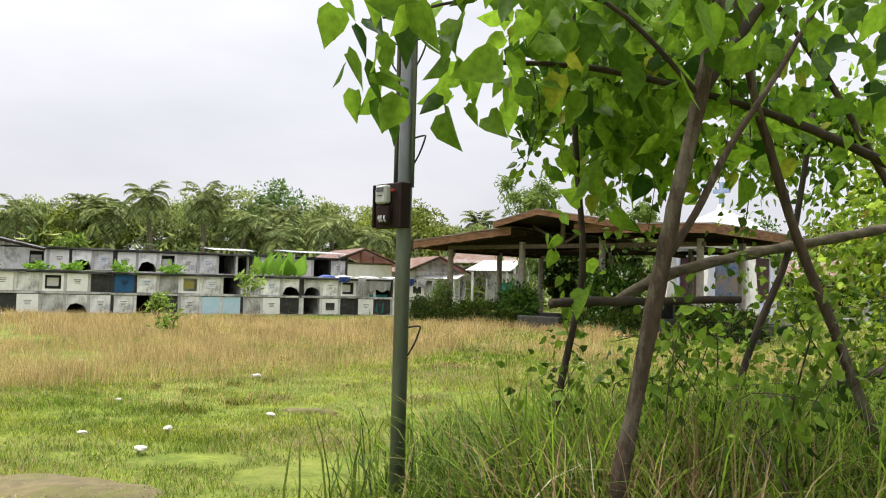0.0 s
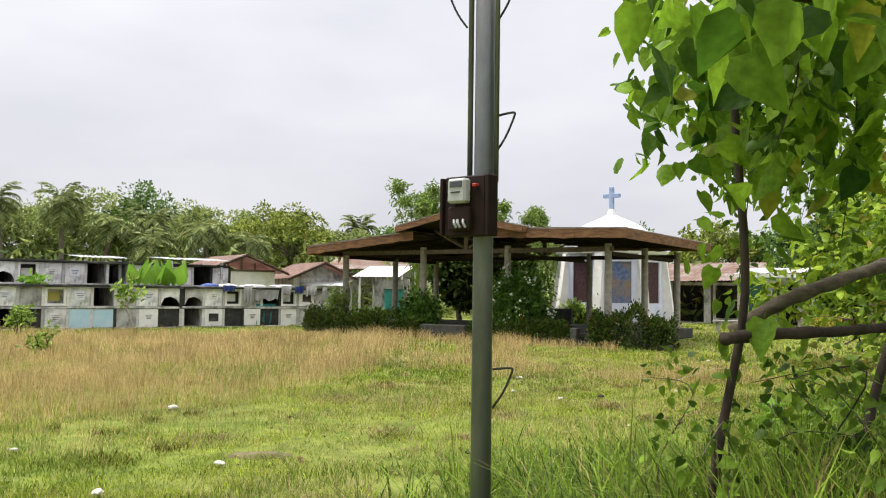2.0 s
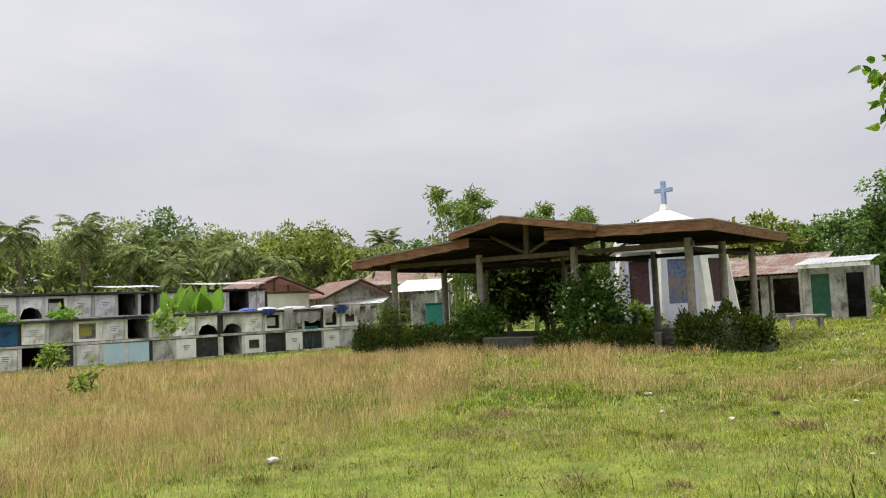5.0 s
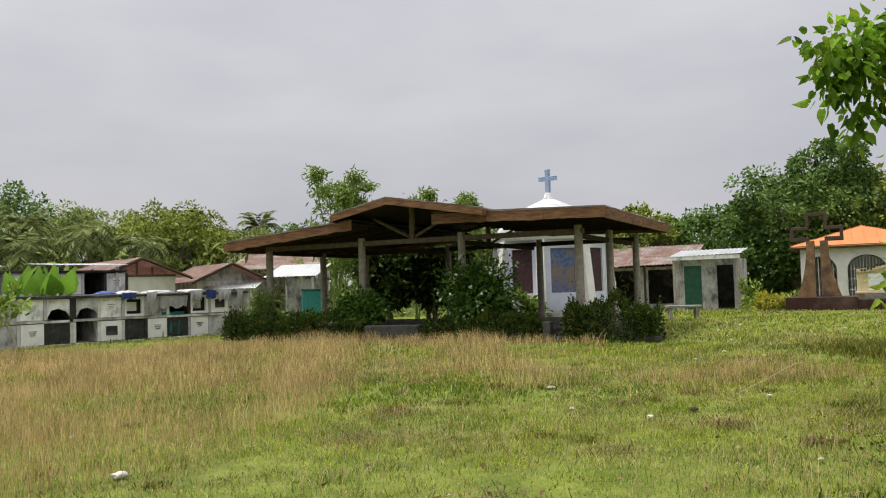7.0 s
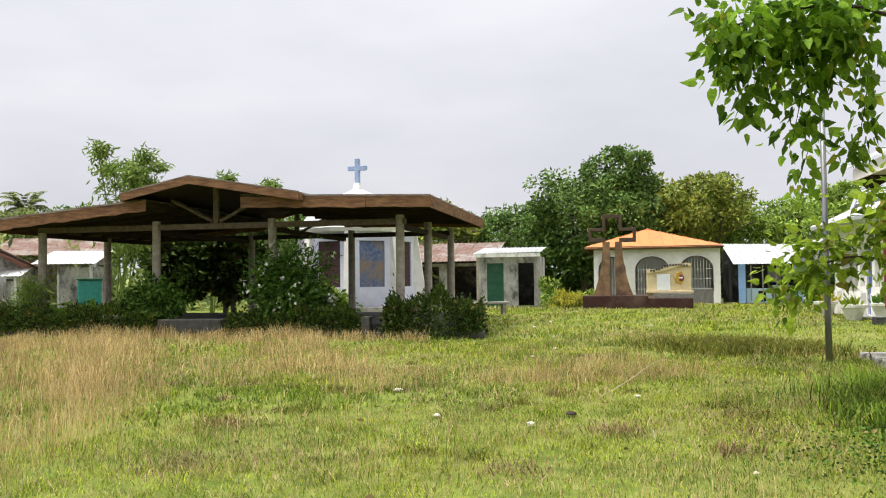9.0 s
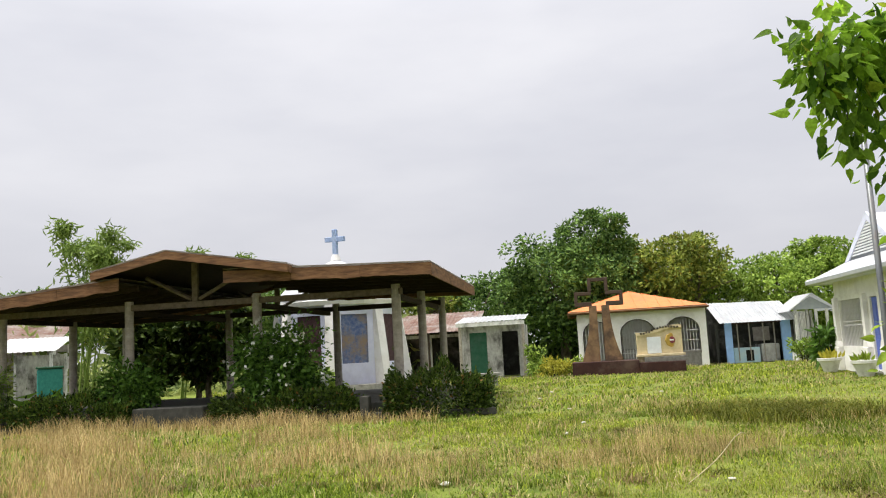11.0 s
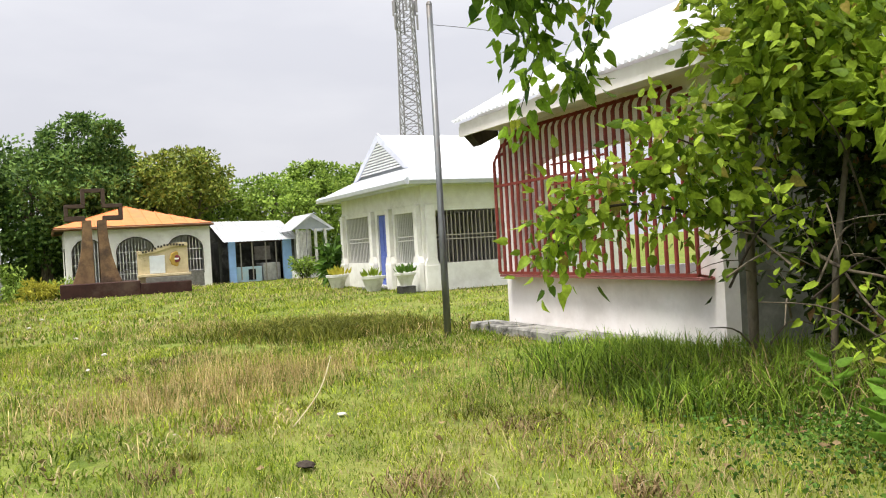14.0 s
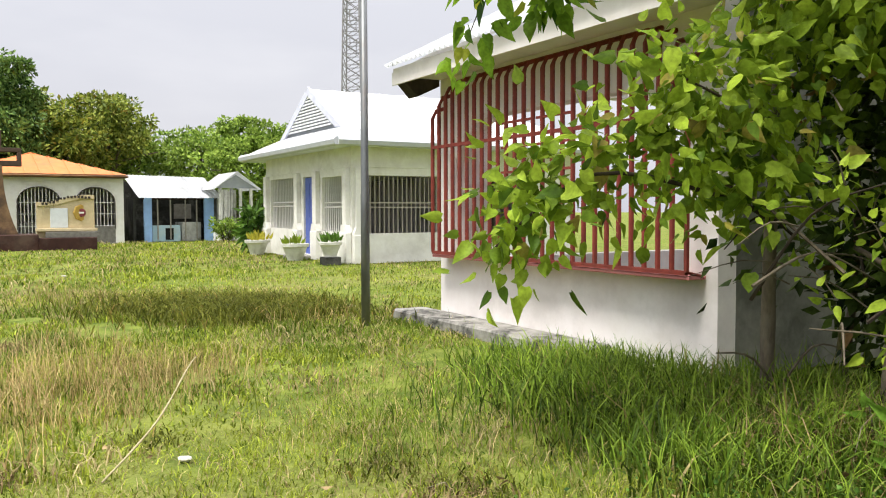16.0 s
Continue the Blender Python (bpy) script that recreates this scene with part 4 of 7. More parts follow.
def build_white_chapel():
    c = thing("white_chapel", "white chapel with pale hipped roof, barred windows and blue door", "chapel", at(11.7, 5.6))
    L, D, H = 6.7, 7.0, 2.95           # door front along y, side wall along x
    side = wall_with_openings(0, D, 0, H, 0.18, [(0.42, 2.5, 0.75, 2.22), (3.2, 5.4, 0.75, 2.22)])
    part("side_wall", side, WHITE, c, "white side wall")
    turn = pose(0, L, 0, 0, 0, -90)
    front = wall_with_openings(0, L - 0.185, 0, H, 0.18, [(0.42, 2.7, 0.8, 2.3), (3.32, 4.12, 0.12, 2.28), (4.72, 6.45, 0.78, 2.22)])
    part("front_wall", front, WHITE, c, "white front wall with pilasters", turn)
    part("back_wall", nbox(0.185, D, L - 0.18, L, 0, H), WHITE, c)
    part("end_wall", nbox(D - 0.18, D, 0.185, L - 0.185, 0, H), WHITE, c)
    part("floor", nbox(0.185, D - 0.185, 0.185, L - 0.185, 0, 0.12), ROOMGREY, c)
    part("inner_partition", nbox(3.4, 3.5, 0.3, L - 0.3, 0.13, 2.3), ROOMGREY, c)
    for x, w in ((0.0, 0.42), (2.72, 0.45)):
        part("pilaster", nbox(x, x + w, -0.14, -0.002, 0, 0.72, 0.015), WHITE, c)
        part("pilaster_shoulder", prism(bmesh.new(), [(x, 0.72), (x + w, 0.72), (x + w - 0.08, 0.92), (x + 0.08, 0.92)], -0.12, -0.002), WHITE, c)
        part("pilaster", nbox(x + 0.08, x + w - 0.08, -0.1, -0.002, 0.92, 2.4, 0.01), WHITE, c)
    for x, w in ((0.0, 0.42), (2.78, 0.42), (4.22, 0.45), (6.28, 0.42)):
        part("pilaster", nbox(x, x + w, -0.17, -0.002, 0, 0.78, 0.02), WHITE, c, "", turn)
        part("pilaster_shoulder", prism(bmesh.new(), [(x, 0.78), (x + w, 0.78), (x + w - 0.09, 0.98), (x + 0.09, 0.98)], -0.15, -0.002), WHITE, c, "", turn)
        part("pilaster", nbox(x + 0.09, x + w - 0.09, -0.13, -0.002, 0.98, 2.4, 0.01), WHITE, c, "", turn)
    part("wall_band", nbox(0.0, L, -0.03, -0.002, 2.42, 2.48), WHITE, c, "", turn)
    part("wall_band", nbox(0.0, D, -0.03, -0.002, 2.42, 2.48), WHITE, c)
    barred_window(c, 2.28, 1.5, turn @ pose(0.42, 0, 0.8), WHITEIRON, 0.14, 0.09)
    barred_window(c, 1.73, 1.44, turn @ pose(4.72, 0, 0.78), WHITEIRON, 0.13, 0.09)
    barred_window(c, 2.08, 1.47, pose(0.42, 0, 0.75), RAILIRON, 0.13, 0.09)
    d = part("door_leaf", nbox(3.34, 4.1, 0.05, 0.1, 0.12, 2.26, 0.008), DOORBLUE, c, "blue painted door", turn)
    for z0, z1 in ((0.3, 1.0), (1.15, 2.1)):
        for x in (3.42, 3.75):
            part("door_panel", nbox(x, x + 0.27, 0.035, 0.049, z0, z1, 0.006), DOORBLUE, d)
    part("handle", nbox(4.0, 4.05, 0.02, 0.049, 1.0, 1.2), RAILIRON, d, "iron handle")
    part("door_step", nbox(3.1, 4.3, -0.55, -0.085, 0, 0.1, 0.01), CONCRETE, c, "", turn)
    # hipped roof with a louvred gablet over the door front
    o = 0.62
    ze, zr = 3.06, 4.82
    x0, x1, y0, y1 = -o, D + o, -o, L + o
    ym = (y0 + y1) / 2 + 0.3
    gx, gz = 0.32, 3.56                 # gablet plane and the height of its foot
    gy0, gy1 = ym - 2.35, ym + 2.35
    for a, b in (((x0, y0), (x1, y0)), ((x0, y0), (x0, y1)), ((x0, y1), (x1, y1)), ((x1, y0), (x1, y1))):
        pa, pb = Vector((*a, ze - 0.06)), Vector((*b, ze - 0.06))
        part("gutter", tube(bmesh.new(), [pa, pb], 0.11, 6), GUTTER, c, "pale grey gutter")
    part("soffit", nbox(x0 + 0.05, x1 - 0.05, y0 + 0.05, y1 - 0.05, ze - 0.13, ze - 0.11), LILAC, c)

    def slope(pts, name="roof_slope"):
        bm = bmesh.new()
        bm.faces.new([bm.verts.new(p) for p in pts])
        bmesh.ops.solidify(bm, geom=bm.faces[:], thickness=0.03)
        part(name, bm, WHITEROOF, c, "white painted metal roof slope")
    slope([(x0, y0, ze), (x1, y0, ze), (x1 - 2.0, ym, zr), (gx, ym, zr), (gx, gy0, gz)])
    slope([(x0, y1, ze), (gx, gy1, gz), (gx, ym, zr), (x1 - 2.0, ym, zr), (x1, y1, ze)])
    slope([(x0, y0, ze), (gx, gy0, gz), (gx, gy1, gz), (x0, y1, ze)])
    slope([(x1, y0, ze), (x1, y1, ze), (x1 - 2.0, ym, zr)])
    for i in range(9):                  # standing seams
        x = x0 + 0.9 + i * 0.75
        if x < x1 - 2.0:
            part("roof_seam", tube(bmesh.new(), [(x, y0 + (0.02), ze + 0.035), (max(x, gx), ym, zr + 0.02)], 0.014, 4), WHITEROOF, c)
    # panel coloured grey behind the white slats to hold the gable's shade
    part("gable_panel", prism(bmesh.new(), [(-2.3, gz), (2.3, gz), (0, zr - 0.05)], 0, 0.03), GABLEGREY, c, "gable panel with its shade put in as grey", pose(gx + 0.02, ym, 0, 0, 0, -90))
    for sy in (-1, 1):
        part("barge_board", prism(bmesh.new(), [(sy * 2.45, gz - 0.04), (0, zr + 0.06), (0, zr - 0.2), (sy * 2.0, gz - 0.0)], -0.06, -0.004), LILAC, c, "", pose(gx, ym, 0, 0, 0, -90))
    for k in range(11):
        z = gz + 0.1 + k * 0.088
        w = 1.85 * (1 - (z - gz) / (zr - gz - 0.1))
        if w > 0.1:
            part("louvre_slat", nbox(-w, w, -0.05, -0.012, z, z + 0.045, 0, Matrix.Identity(4)), WHITEROOF, c, "", pose(gx, ym, 0, 0, 0, -90))


build_white_chapel()


# ---------------------------------------------------------------- near house with red grille
def build_near_house():
    h = thing("grilled_house", "pinkish white house with a red iron window grille and corrugated roof", "house", at(8.3, -4.8))
    # window front runs along -y from the corner at the origin, facing -x
    L, D, H = 4.25, 5.0, 3.0
    turn = pose(0, 0, 0, 0, 0, -90)     # local x of the wall runs along -y
    wall = wall_with_openings(0, L, 0, H, 0.2, [(0.32, 3.9, 0.78, 2.35)])
    part("front_wall", wall, PINKWALL, h, "pinkish white front wall", turn)
    # arched head of the big opening
    for sx, cx in ((-1, 0.32), (1, 3.9)):
        pts = [(cx, 1.75), (cx, 2.352), (cx - sx * 0.9, 2.352)]
        for k in range(7):
            a = math.pi / 2 * (1 - k / 6)
            pts.append((cx - sx * 0.9 + sx * 0.9 * math.cos(a), 1.75 + 0.6 * math.sin(a)))
        part("arch_corner", prism(bmesh.new(), pts[:2] + pts[2:-1], 0.003, 0.197), PINKWALL, h, "", turn)
    part("far_wall", wall_with_openings(0.205, D, 0, H, 0.2, [(0.6, 4.7, 0.75, 2.8)]), PINKWALL, h, "", pose(0, -0.2, 0))
    # grime plus painted shade: this side is coloured far darker than the front
    part("near_wall", nbox(0.205, D, -L, -L + 0.2, 0, H), DIRTYSHADEWALL, h, "mouldy grey side wall with its shade put into the colour")
    part("back_wall", wall_with_openings(0, L - 0.41, 0, H, 0.2, [(0.08, 3.76, 0.75, 2.85)]), WHITE, h, "", pose(D, -0.205, 0, 0, 0, -90))
    part("floor", nbox(0.205, D - 0.2, -L + 0.205, -0.205, 0, 0.1), ROOMGREY, h)
    part("inner_block", nbox(2.6, 3.2, -2.9, -2.0, 0.105, 1.25, 0.02), REDIRON, h, "red-brown cabinet inside")
    part("inner_sign", nbox(2.9, 2.95, -2.9, -2.0, 1.5, 2.2), NICHEDARK, h)
    part("window_sill", nbox(0.14, 4.14, -0.2, -0.004, 0.775, 0.805, 0.006), PINKSILL, h, "faded pink window sill", turn)
    # grille: bars bow out, and fold back over the head of the window
    n = 26
    for i in range(n + 1):
        x = 0.16 + 3.96 * i / n
        e = min(x - 0.16, 4.12 - x)
        top = 2.78 - 0.28 * max(0, 1 - e / 0.55) ** 2
        bow = -0.2
        pts = [(x, -0.03, 0.79), (x, bow, 0.84), (x, bow, top - 0.12), (x, bow * 0.75, top - 0.02), (x, -0.02, top + 0.02)]
        part("grille_bar", tube(bmesh.new(), pts, 0.023, 6), REDIRON, h, "", turn)
    for z in (0.83, 2.05):
        part("grille_rail", nbox(0.16, 4.12, -0.215, -0.185, z - 0.018, z + 0.018), REDIRON, h, "", turn)
    for x in (1.6, 2.2):
        for z in (1.7, 1.95, 2.2):
            part("grille_rail", nbox(x, x + 0.55, -0.212, -0.188, z - 0.012, z + 0.012), REDIRON, h, "", turn)
    # roof
    eo, ez, rz = 0.5, 3.0, 4.6
    part("roof_sheet", corrugated((-eo - 0.08, 0.32, ez + 0.03), (D / 2, 0.32, rz), (-eo - 0.08, -L - 0.7, ez + 0.03), (D / 2, -L - 0.7, rz), pitch=0.11, depth=0.022), WHITEROOF, h, "white corrugated roof sheet")
    part("roof_sheet", corrugated((D + eo, 0.32, ez + 0.03), (D / 2, 0.32, rz), (D + eo, -L - 0.7, ez + 0.03), (D / 2, -L - 0.7, rz), pitch=0.11, depth=0.022), WHITEROOF, h)
    part("fascia_board", nbox(-eo, -eo + 0.03, -L - 0.65, 0.26, ez - 0.19, ez - 0.0), PINKWALL, h, "pale fascia board")
    part("soffit", nbox(-eo + 0.035, -0.005, -L - 0.6, -0.02, ez - 0.13, ez - 0.11), PINKWALL, h)
    for y in (0.26,):
        part("barge_board", prism(bmesh.new(), [(-eo, ez - 0.2), (D / 2, rz - 0.2), (D / 2, rz - 0.04), (-eo, ez - 0.04)], y, y + 0.03), WHITE, h)
    part("outrigger", prism(bmesh.new(), [(-0.45, ez - 0.18), (0.0, ez - 0.02), (0.0, ez - 0.2), (-0.3, ez - 0.34)], 0.02, 0.24), DARKBARK, h, "dark timber outrigger")
    part("gable_wall", prism(bmesh.new(), [(0, H), (D, H), (D / 2, rz - 0.15)], -0.2, 0), PINKWALL, h)
    part("gable_wall", prism(bmesh.new(), [(0, H), (D, H), (D / 2, rz - 0.15)], -L, -L + 0.2), PINKWALL, h)
    # plinth ledge along the foot
    part("plinth_ledge", nbox(-0.2, 3.3, -0.45, -0.004, 0, 0.17, 0.02), LEDGE, h, "mossy low concrete ledge", turn @ pose(-0.22, 0, -0.05))



build_near_house()
# made-up white backdrop, there to make the view through the grille bright
solo("backdrop_wall", nbox(0, 0.15, -8.0, 1.5, 0, 2.3, 0.01), WHITE, "added plain white wall that brightens the view through the grilled house", "wall", at(8.3 + 7.4, -4.8))

# ---------------------------------------------------------------- sheds behind the pavilion
def build_back_sheds():
    s = thing("green_door_tomb_shed", "low tomb shed with a pale roof, green door and dark openings", "tomb shed", at(-2.3, 21.0))
    part("roof_sheet", corrugated((-0.15, -0.5, 2.55), (-0.1, 3.0, 2.95), (3.1, -0.5, 2.6), (3.1, 3.0, 2.95), pitch=0.2, depth=0.015, sag=0.03), ZINC, s, "pale buckled roof sheet")
    part("eave_board", nbox(-0.1, 3.05, -0.45, -0.41, 2.38, 2.56), OLDWHITE, s)
    part("front_wall", wall_with_openings(0, 3.0, 0, 2.4, 0.12, [(0.45, 1.25, 0.02, 2.1), (1.95, 2.7, 0.02, 2.1)]), NICHE, s, "grey front wall")
    part("green_door", nbox(0.45, 1.25, 0.03, 0.08, 0.03, 2.1), GREENDOOR, s, "green painted door")
    part("side_wall", nbox(0, 0.12, 0.125, 2.8, 0, 2.4), NICHE, s)
    part("side_wall", nbox(2.88, 3.0, 0.125, 2.8, 0, 2.4), NICHE, s)
    # back wall darker than the front, shade of the interior put into its colour
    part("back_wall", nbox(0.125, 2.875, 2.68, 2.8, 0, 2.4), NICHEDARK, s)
    for x in (0.0, 2.9):
        part("post", nbox(x, x + 0.12, -0.4, -0.28, 0, 2.5), COLUMN, s)
    r = thing("rust_roofed_shed", "long low tomb shed under patched rusty roofing", "tomb shed", at(-8.2, 22.5))
    part("roof_sheet", corrugated((0, -0.6, 2.2), (0, 3.6, 3.3), (3.0, -0.6, 2.2), (3.0, 3.6, 3.3), pitch=0.2, depth=0.015, sag=0.02), RUST, r, "patched rusty roof sheet")
    part("roof_sheet", corrugated((3.0, -0.62, 2.23), (3.0, 3.6, 3.33), (6.6, -0.62, 2.25), (6.6, 3.6, 3.33), pitch=0.2, depth=0.015, sag=0.02), RUST, r)
    part("front_wall", wall_with_openings(0, 6.4, 0, 2.15, 0.12, [(0.3, 1.9, 0.3, 2.0), (2.4, 3.7, 0.05, 2.0), (4.3, 6.1, 0.3, 2.0)]), NICHE, r)
    # same dark back here: interior shade painted behind the openings
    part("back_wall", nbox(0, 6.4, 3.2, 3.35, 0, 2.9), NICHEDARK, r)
    for x in (0.0, 6.28):
        part("side_wall", nbox(x, x + 0.12, 0.125, 3.195, 0, 2.3), NICHE, r)
    for x in (0.1, 2.2, 4.2, 6.2):
        part("post", nbox(x, x + 0.1, -0.5, -0.4, 0, 2.25), DARKBARK, r)


build_back_sheds()


def hut(m, W, D, H, rz, roof, wall, label, open_gable=True):
    """A gabled hut; the ridge runs back from its front."""
    h = thing("tomb_hut", label, "tomb hut", m, "huts behind the tombs")
    part("front_wall", wall_with_openings(0, W, 0, H, 0.15, [(W * 0.12, W * 0.3, H - 0.9, H - 0.25)]), wall, h)
    part("back_wall", nbox(0, W, D - 0.15, D, 0, H), wall, h)
    part("side_wall", nbox(0, 0.15, 0.155, D - 0.155, 0, H), wall, h)
    part("side_wall", nbox(W - 0.15, W, 0.155, D - 0.155, 0, H), wall, h)
    for sx, xe in ((0, -0.5), (1, W + 0.5)):
        part("roof_sheet", corrugated((xe, -0.7, H - 0.05), (W / 2, -0.7, rz), (xe, D + 0.3, H - 0.05), (W / 2, D + 0.3, rz), pitch=0.2, depth=0.014, sag=0.02), roof, h)
        part("barge_board", tube(bmesh.new(), [(xe, -0.68, H - 0.12), (W / 2, -0.68, rz - 0.08)], 0.05, 4), DARKBARK, h)
    if open_gable:
        part("tie_beam", nbox(0.0, W, -0.05, 0.05, H + 0.002, H + 0.1), BEAM, h)
        for f in (0.3, 0.5, 0.7):
            x = W * f
            part("strut", nbox(x - 0.04, x + 0.04, -0.03, 0.03, H + 0.1, H + (rz - H) * (1 - abs(f - 0.5) * 2) - 0.08), BEAM, h)
    else:
        part("gable_panel", prism(bmesh.new(), [(0, H), (W, H), (W / 2, rz - 0.1)], 0, 0.1), wall, h)
    # near-black panel paints the dark under the roof behind the gable
    part("gable_back", prism(bmesh.new(), [(0, H), (W, H), (W / 2, rz - 0.1)], D - 0.15, D), BLACK, h)
    return h


TOMB = Matrix.Translation((-13.2, 25.2, 0)) @ pose(0, 0, 0, 0, 0, 37.7)    # x runs along the niche row

hut(pose(-11.0, 38.2, 0, 0, 0, 36), 3.6, 4.4, 2.35, 3.2, RUSTRED, WHITE, "white tomb hut with a rusty gabled roof and open truss")
hut(pose(-7.2, 40.8, 0, 0, 0, 30), 3.0, 4.0, 2.1, 2.95, RUSTRED, NICHE, "grey tomb hut under a faded red roof", False)


hut(TOMB @ pose(-7.4, 2.3, 0), 2.9, 2.6, 2.42, 2.8, ZINC, OLDWHITE, "whitewashed tomb hut with a low pale gabled roof", False)


def flat_shelter(m, W, D, z0, z1, label, roof=None):
    s = thing("flat_roofed_shelter", label, "tomb shelter", m, "shelters on the upper tombs")
    for x in (0.05, W - 0.15):
        for y in (0.05, D - 0.15):
            part("post", nbox(x, x + 0.1, y, y + 0.1, 0, z0 - 0.06), OLDWHITE, s)
    part("back_wall", nbox(0.16, W - 0.16, D - 0.12, D - 0.06, 0, z0 - 0.1), NICHE, s)
    part("roof_sheet", corrugated((-0.2, -0.3, z0), (-0.2, D + 0.2, z1), (W + 0.2, -0.3, z0), (W + 0.2, D + 0.2, z1), pitch=0.2, depth=0.012, sag=0.02), roof or ZINC, s)


# ---------------------------------------------------------------- burial niches
NPITCH = 0.79


def niche_row(name, label, m, rows, nh, seed, z0=0.0, depth=2.2):
    """Stacked burial niches. rows: a letter for each mouth, lowest level first:
    W white, w stained white with plate, G grey, D black, O open, H broken, F framed with yellow plate, f framed recess, B pale blue, U deep blue, K white with dark square."""
    rng = random.Random(seed)
    t = thing(name, label, "tombs", m, "niche tombs")
    count, levels = len(rows[0]), len(rows)
    L = count * NPITCH
    if z0 > 0.5:
        part("footing", nbox(0, L, 0.05, depth, 0, z0 - 0.052), NICHE, t)
    for k in range(levels + 1):
        z = z0 + k * nh
        top = k == levels
        over = 0.1 if top else 0.0
        for i in range(0, count, 4):                    # slabs cast in lengths, slightly out of line
            a, b = i * NPITCH - 0.05, min(count, i + 4) * NPITCH - 0.054
            dz = rng.uniform(-0.012, 0.012)
            part("slab", nbox(a, b, -over - 0.02 * rng.random(), depth, z - 0.05 + dz, z + 0.03 + dz, 0.012), NICHEDARK if top else NICHE, t, "black-stained top slab" if top else "")
    up = to_mesh("upright", nbox(-0.05, 0.05, 0.0, depth - 0.01, 0.045, nh - 0.066), NICHE)
    upd = to_mesh("upright", nbox(-0.05, 0.05, 0.0, depth - 0.01, 0.045, nh - 0.066), NICHEDARK)
    for i in range(count + 1):
        for k in range(levels):
            part("upright", upd if rng.random() < 0.3 else up, None, t, "", pose(i * NPITCH, 0.01 + 0.02 * rng.random(), z0 + k * nh))
    # near-black back stands in for the shade deep inside open niches
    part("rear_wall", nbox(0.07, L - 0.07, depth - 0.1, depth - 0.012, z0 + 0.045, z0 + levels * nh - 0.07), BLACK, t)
    x0, x1, zz0, zz1 = 0.054, NPITCH - 0.054, 0.046, nh - 0.067
    mid = (x0 + x1) / 2
    seal = {c.name: to_mesh("seal_slab", nbox(x0, x1, 0.0, 0.07, zz0, zz1, 0.006), c) for c in (NICHE, OLDWHITE, WHITE, PALEBLUE, NICHEDARK, DEEPBLUE)}
    plate = {c.name: to_mesh("name_plate", nbox(-0.19, 0.19, -0.02, -0.001, -0.15, 0.15, 0.004), c) for c in (OLDWHITE, PLATE, NICHEDARK, YELLOW, WHITE, RUSTRED)}
    rim = to_mesh("frame_rim", wall_with_openings(x0, x1, zz0, zz1, 0.12, [(x0 + 0.08, x1 - 0.08, zz0 + 0.08, zz1 - 0.08)]), WHITE)
    lines = to_mesh("inscription", nbox(-0.13, 0.13, -0.006, -0.001, -0.008, 0.008), INK)
    centre = zz0 + (zz1 - zz0) / 2
    for k in range(levels):
        for i, c in enumerate(rows[k]):
            q = pose(i * NPITCH, rng.uniform(0.0, 0.05), z0 + k * nh)
            deep = pose(0, 0.28, 0)
            if c == "O":
                continue
            if c == "H":
                s = rng.uniform(0.35, 0.6)
                zb = zz0 + (zz1 - zz0) * 0.45
                part("broken_seal", prism(bmesh.new(), [(x0, zz0 + 0.06), (x0 + 0.12, zb), (mid, zb + 0.06), (x1 - 0.1, zb - 0.04), (x1, zz0 + 0.1), (x1, zz1), (x0, zz1)], 0.0, 0.06), OLDWHITE if rng.random() < 0.5 else NICHE, t, "niche seal broken open at the foot", q)
                continue
            if c in "Ff":
                part("frame_rim", rim, None, t, "white framed niche mouth", q)
                part("seal_slab", seal[NICHE.name if c == "F" else NICHEDARK.name], None, t, "", q @ deep)
                part("name_plate", plate[YELLOW.name if c == "F" else rng.choice((WHITE, RUSTRED, OLDWHITE)).name], None, t, "", q @ deep @ pose(mid, 0, centre))
                continue
            mt = {"W": WHITE, "w": OLDWHITE, "G": NICHE, "D": NICHEDARK, "B": PALEBLUE, "U": DEEPBLUE, "K": WHITE}[c]
            part("seal_slab", seal[mt.name], None, t, "", q)
            if c == "K":
                part("name_plate", plate[NICHEDARK.name], None, t, "dark square plate", q @ pose(mid, 0, centre))
            if c == "w":
                part("name_plate", plate[rng.choice((PLATE, WHITE, OLDWHITE)).name], None, t, "", q @ pose(mid + rng.uniform(-0.06, 0.06), 0, centre + 0.04) @ Matrix.Diagonal((rng.uniform(0.7, 1.1), 1, rng.uniform(0.7, 1.1), 1)))
            if c in "WwU":
                for j in range(3):
                    part("inscription", lines, None, t, "", q @ pose(mid, -0.02, centre + 0.1 - 0.06 * j) @ Matrix.Diagonal((1 - 0.2 * j, 1, 1, 1)))
    return t


niche_row("niche_tombs", "two-storey row of weathered concrete burial niches, some broken open", TOMB @ pose(-1.79 - 16 * NPITCH, 0, 0), ("GwODWGDwHGwDWGHw", "WfGwDGwHGfwWGfWD"), 0.76, 3)
niche_row("niche_tombs", "two-storey row of stained burial niches with pale blue seals", TOMB @ pose(-1.79, 0.0, 0), ("wODwBBGWD", "UwGFwOGwH"), 0.76, 11)
niche_row("niche_tombs", "two-storey row of grey burial niches hung with cloth", TOMB @ pose(-1.79 + 9 * NPITCH + 0.1, 0.03, 0), ("OKDWDWGW", "HwfGOfKG"), 0.76, 7)
niche_row("upper_niche_tombs", "upper tier of burial niches black with mould", TOMB @ pose(-1.5 - 16 * NPITCH, 2.4, 0), ("GwHfDWGwHDwGfWHw",), 0.86, 5, z0=1.56)
niche_row("upper_niche_tombs", "upper tier of pale burial niches with white plates", TOMB @ pose(-1.45, 2.4, 0), ("WHfwwOOwG",), 0.86, 23, z0=1.56)
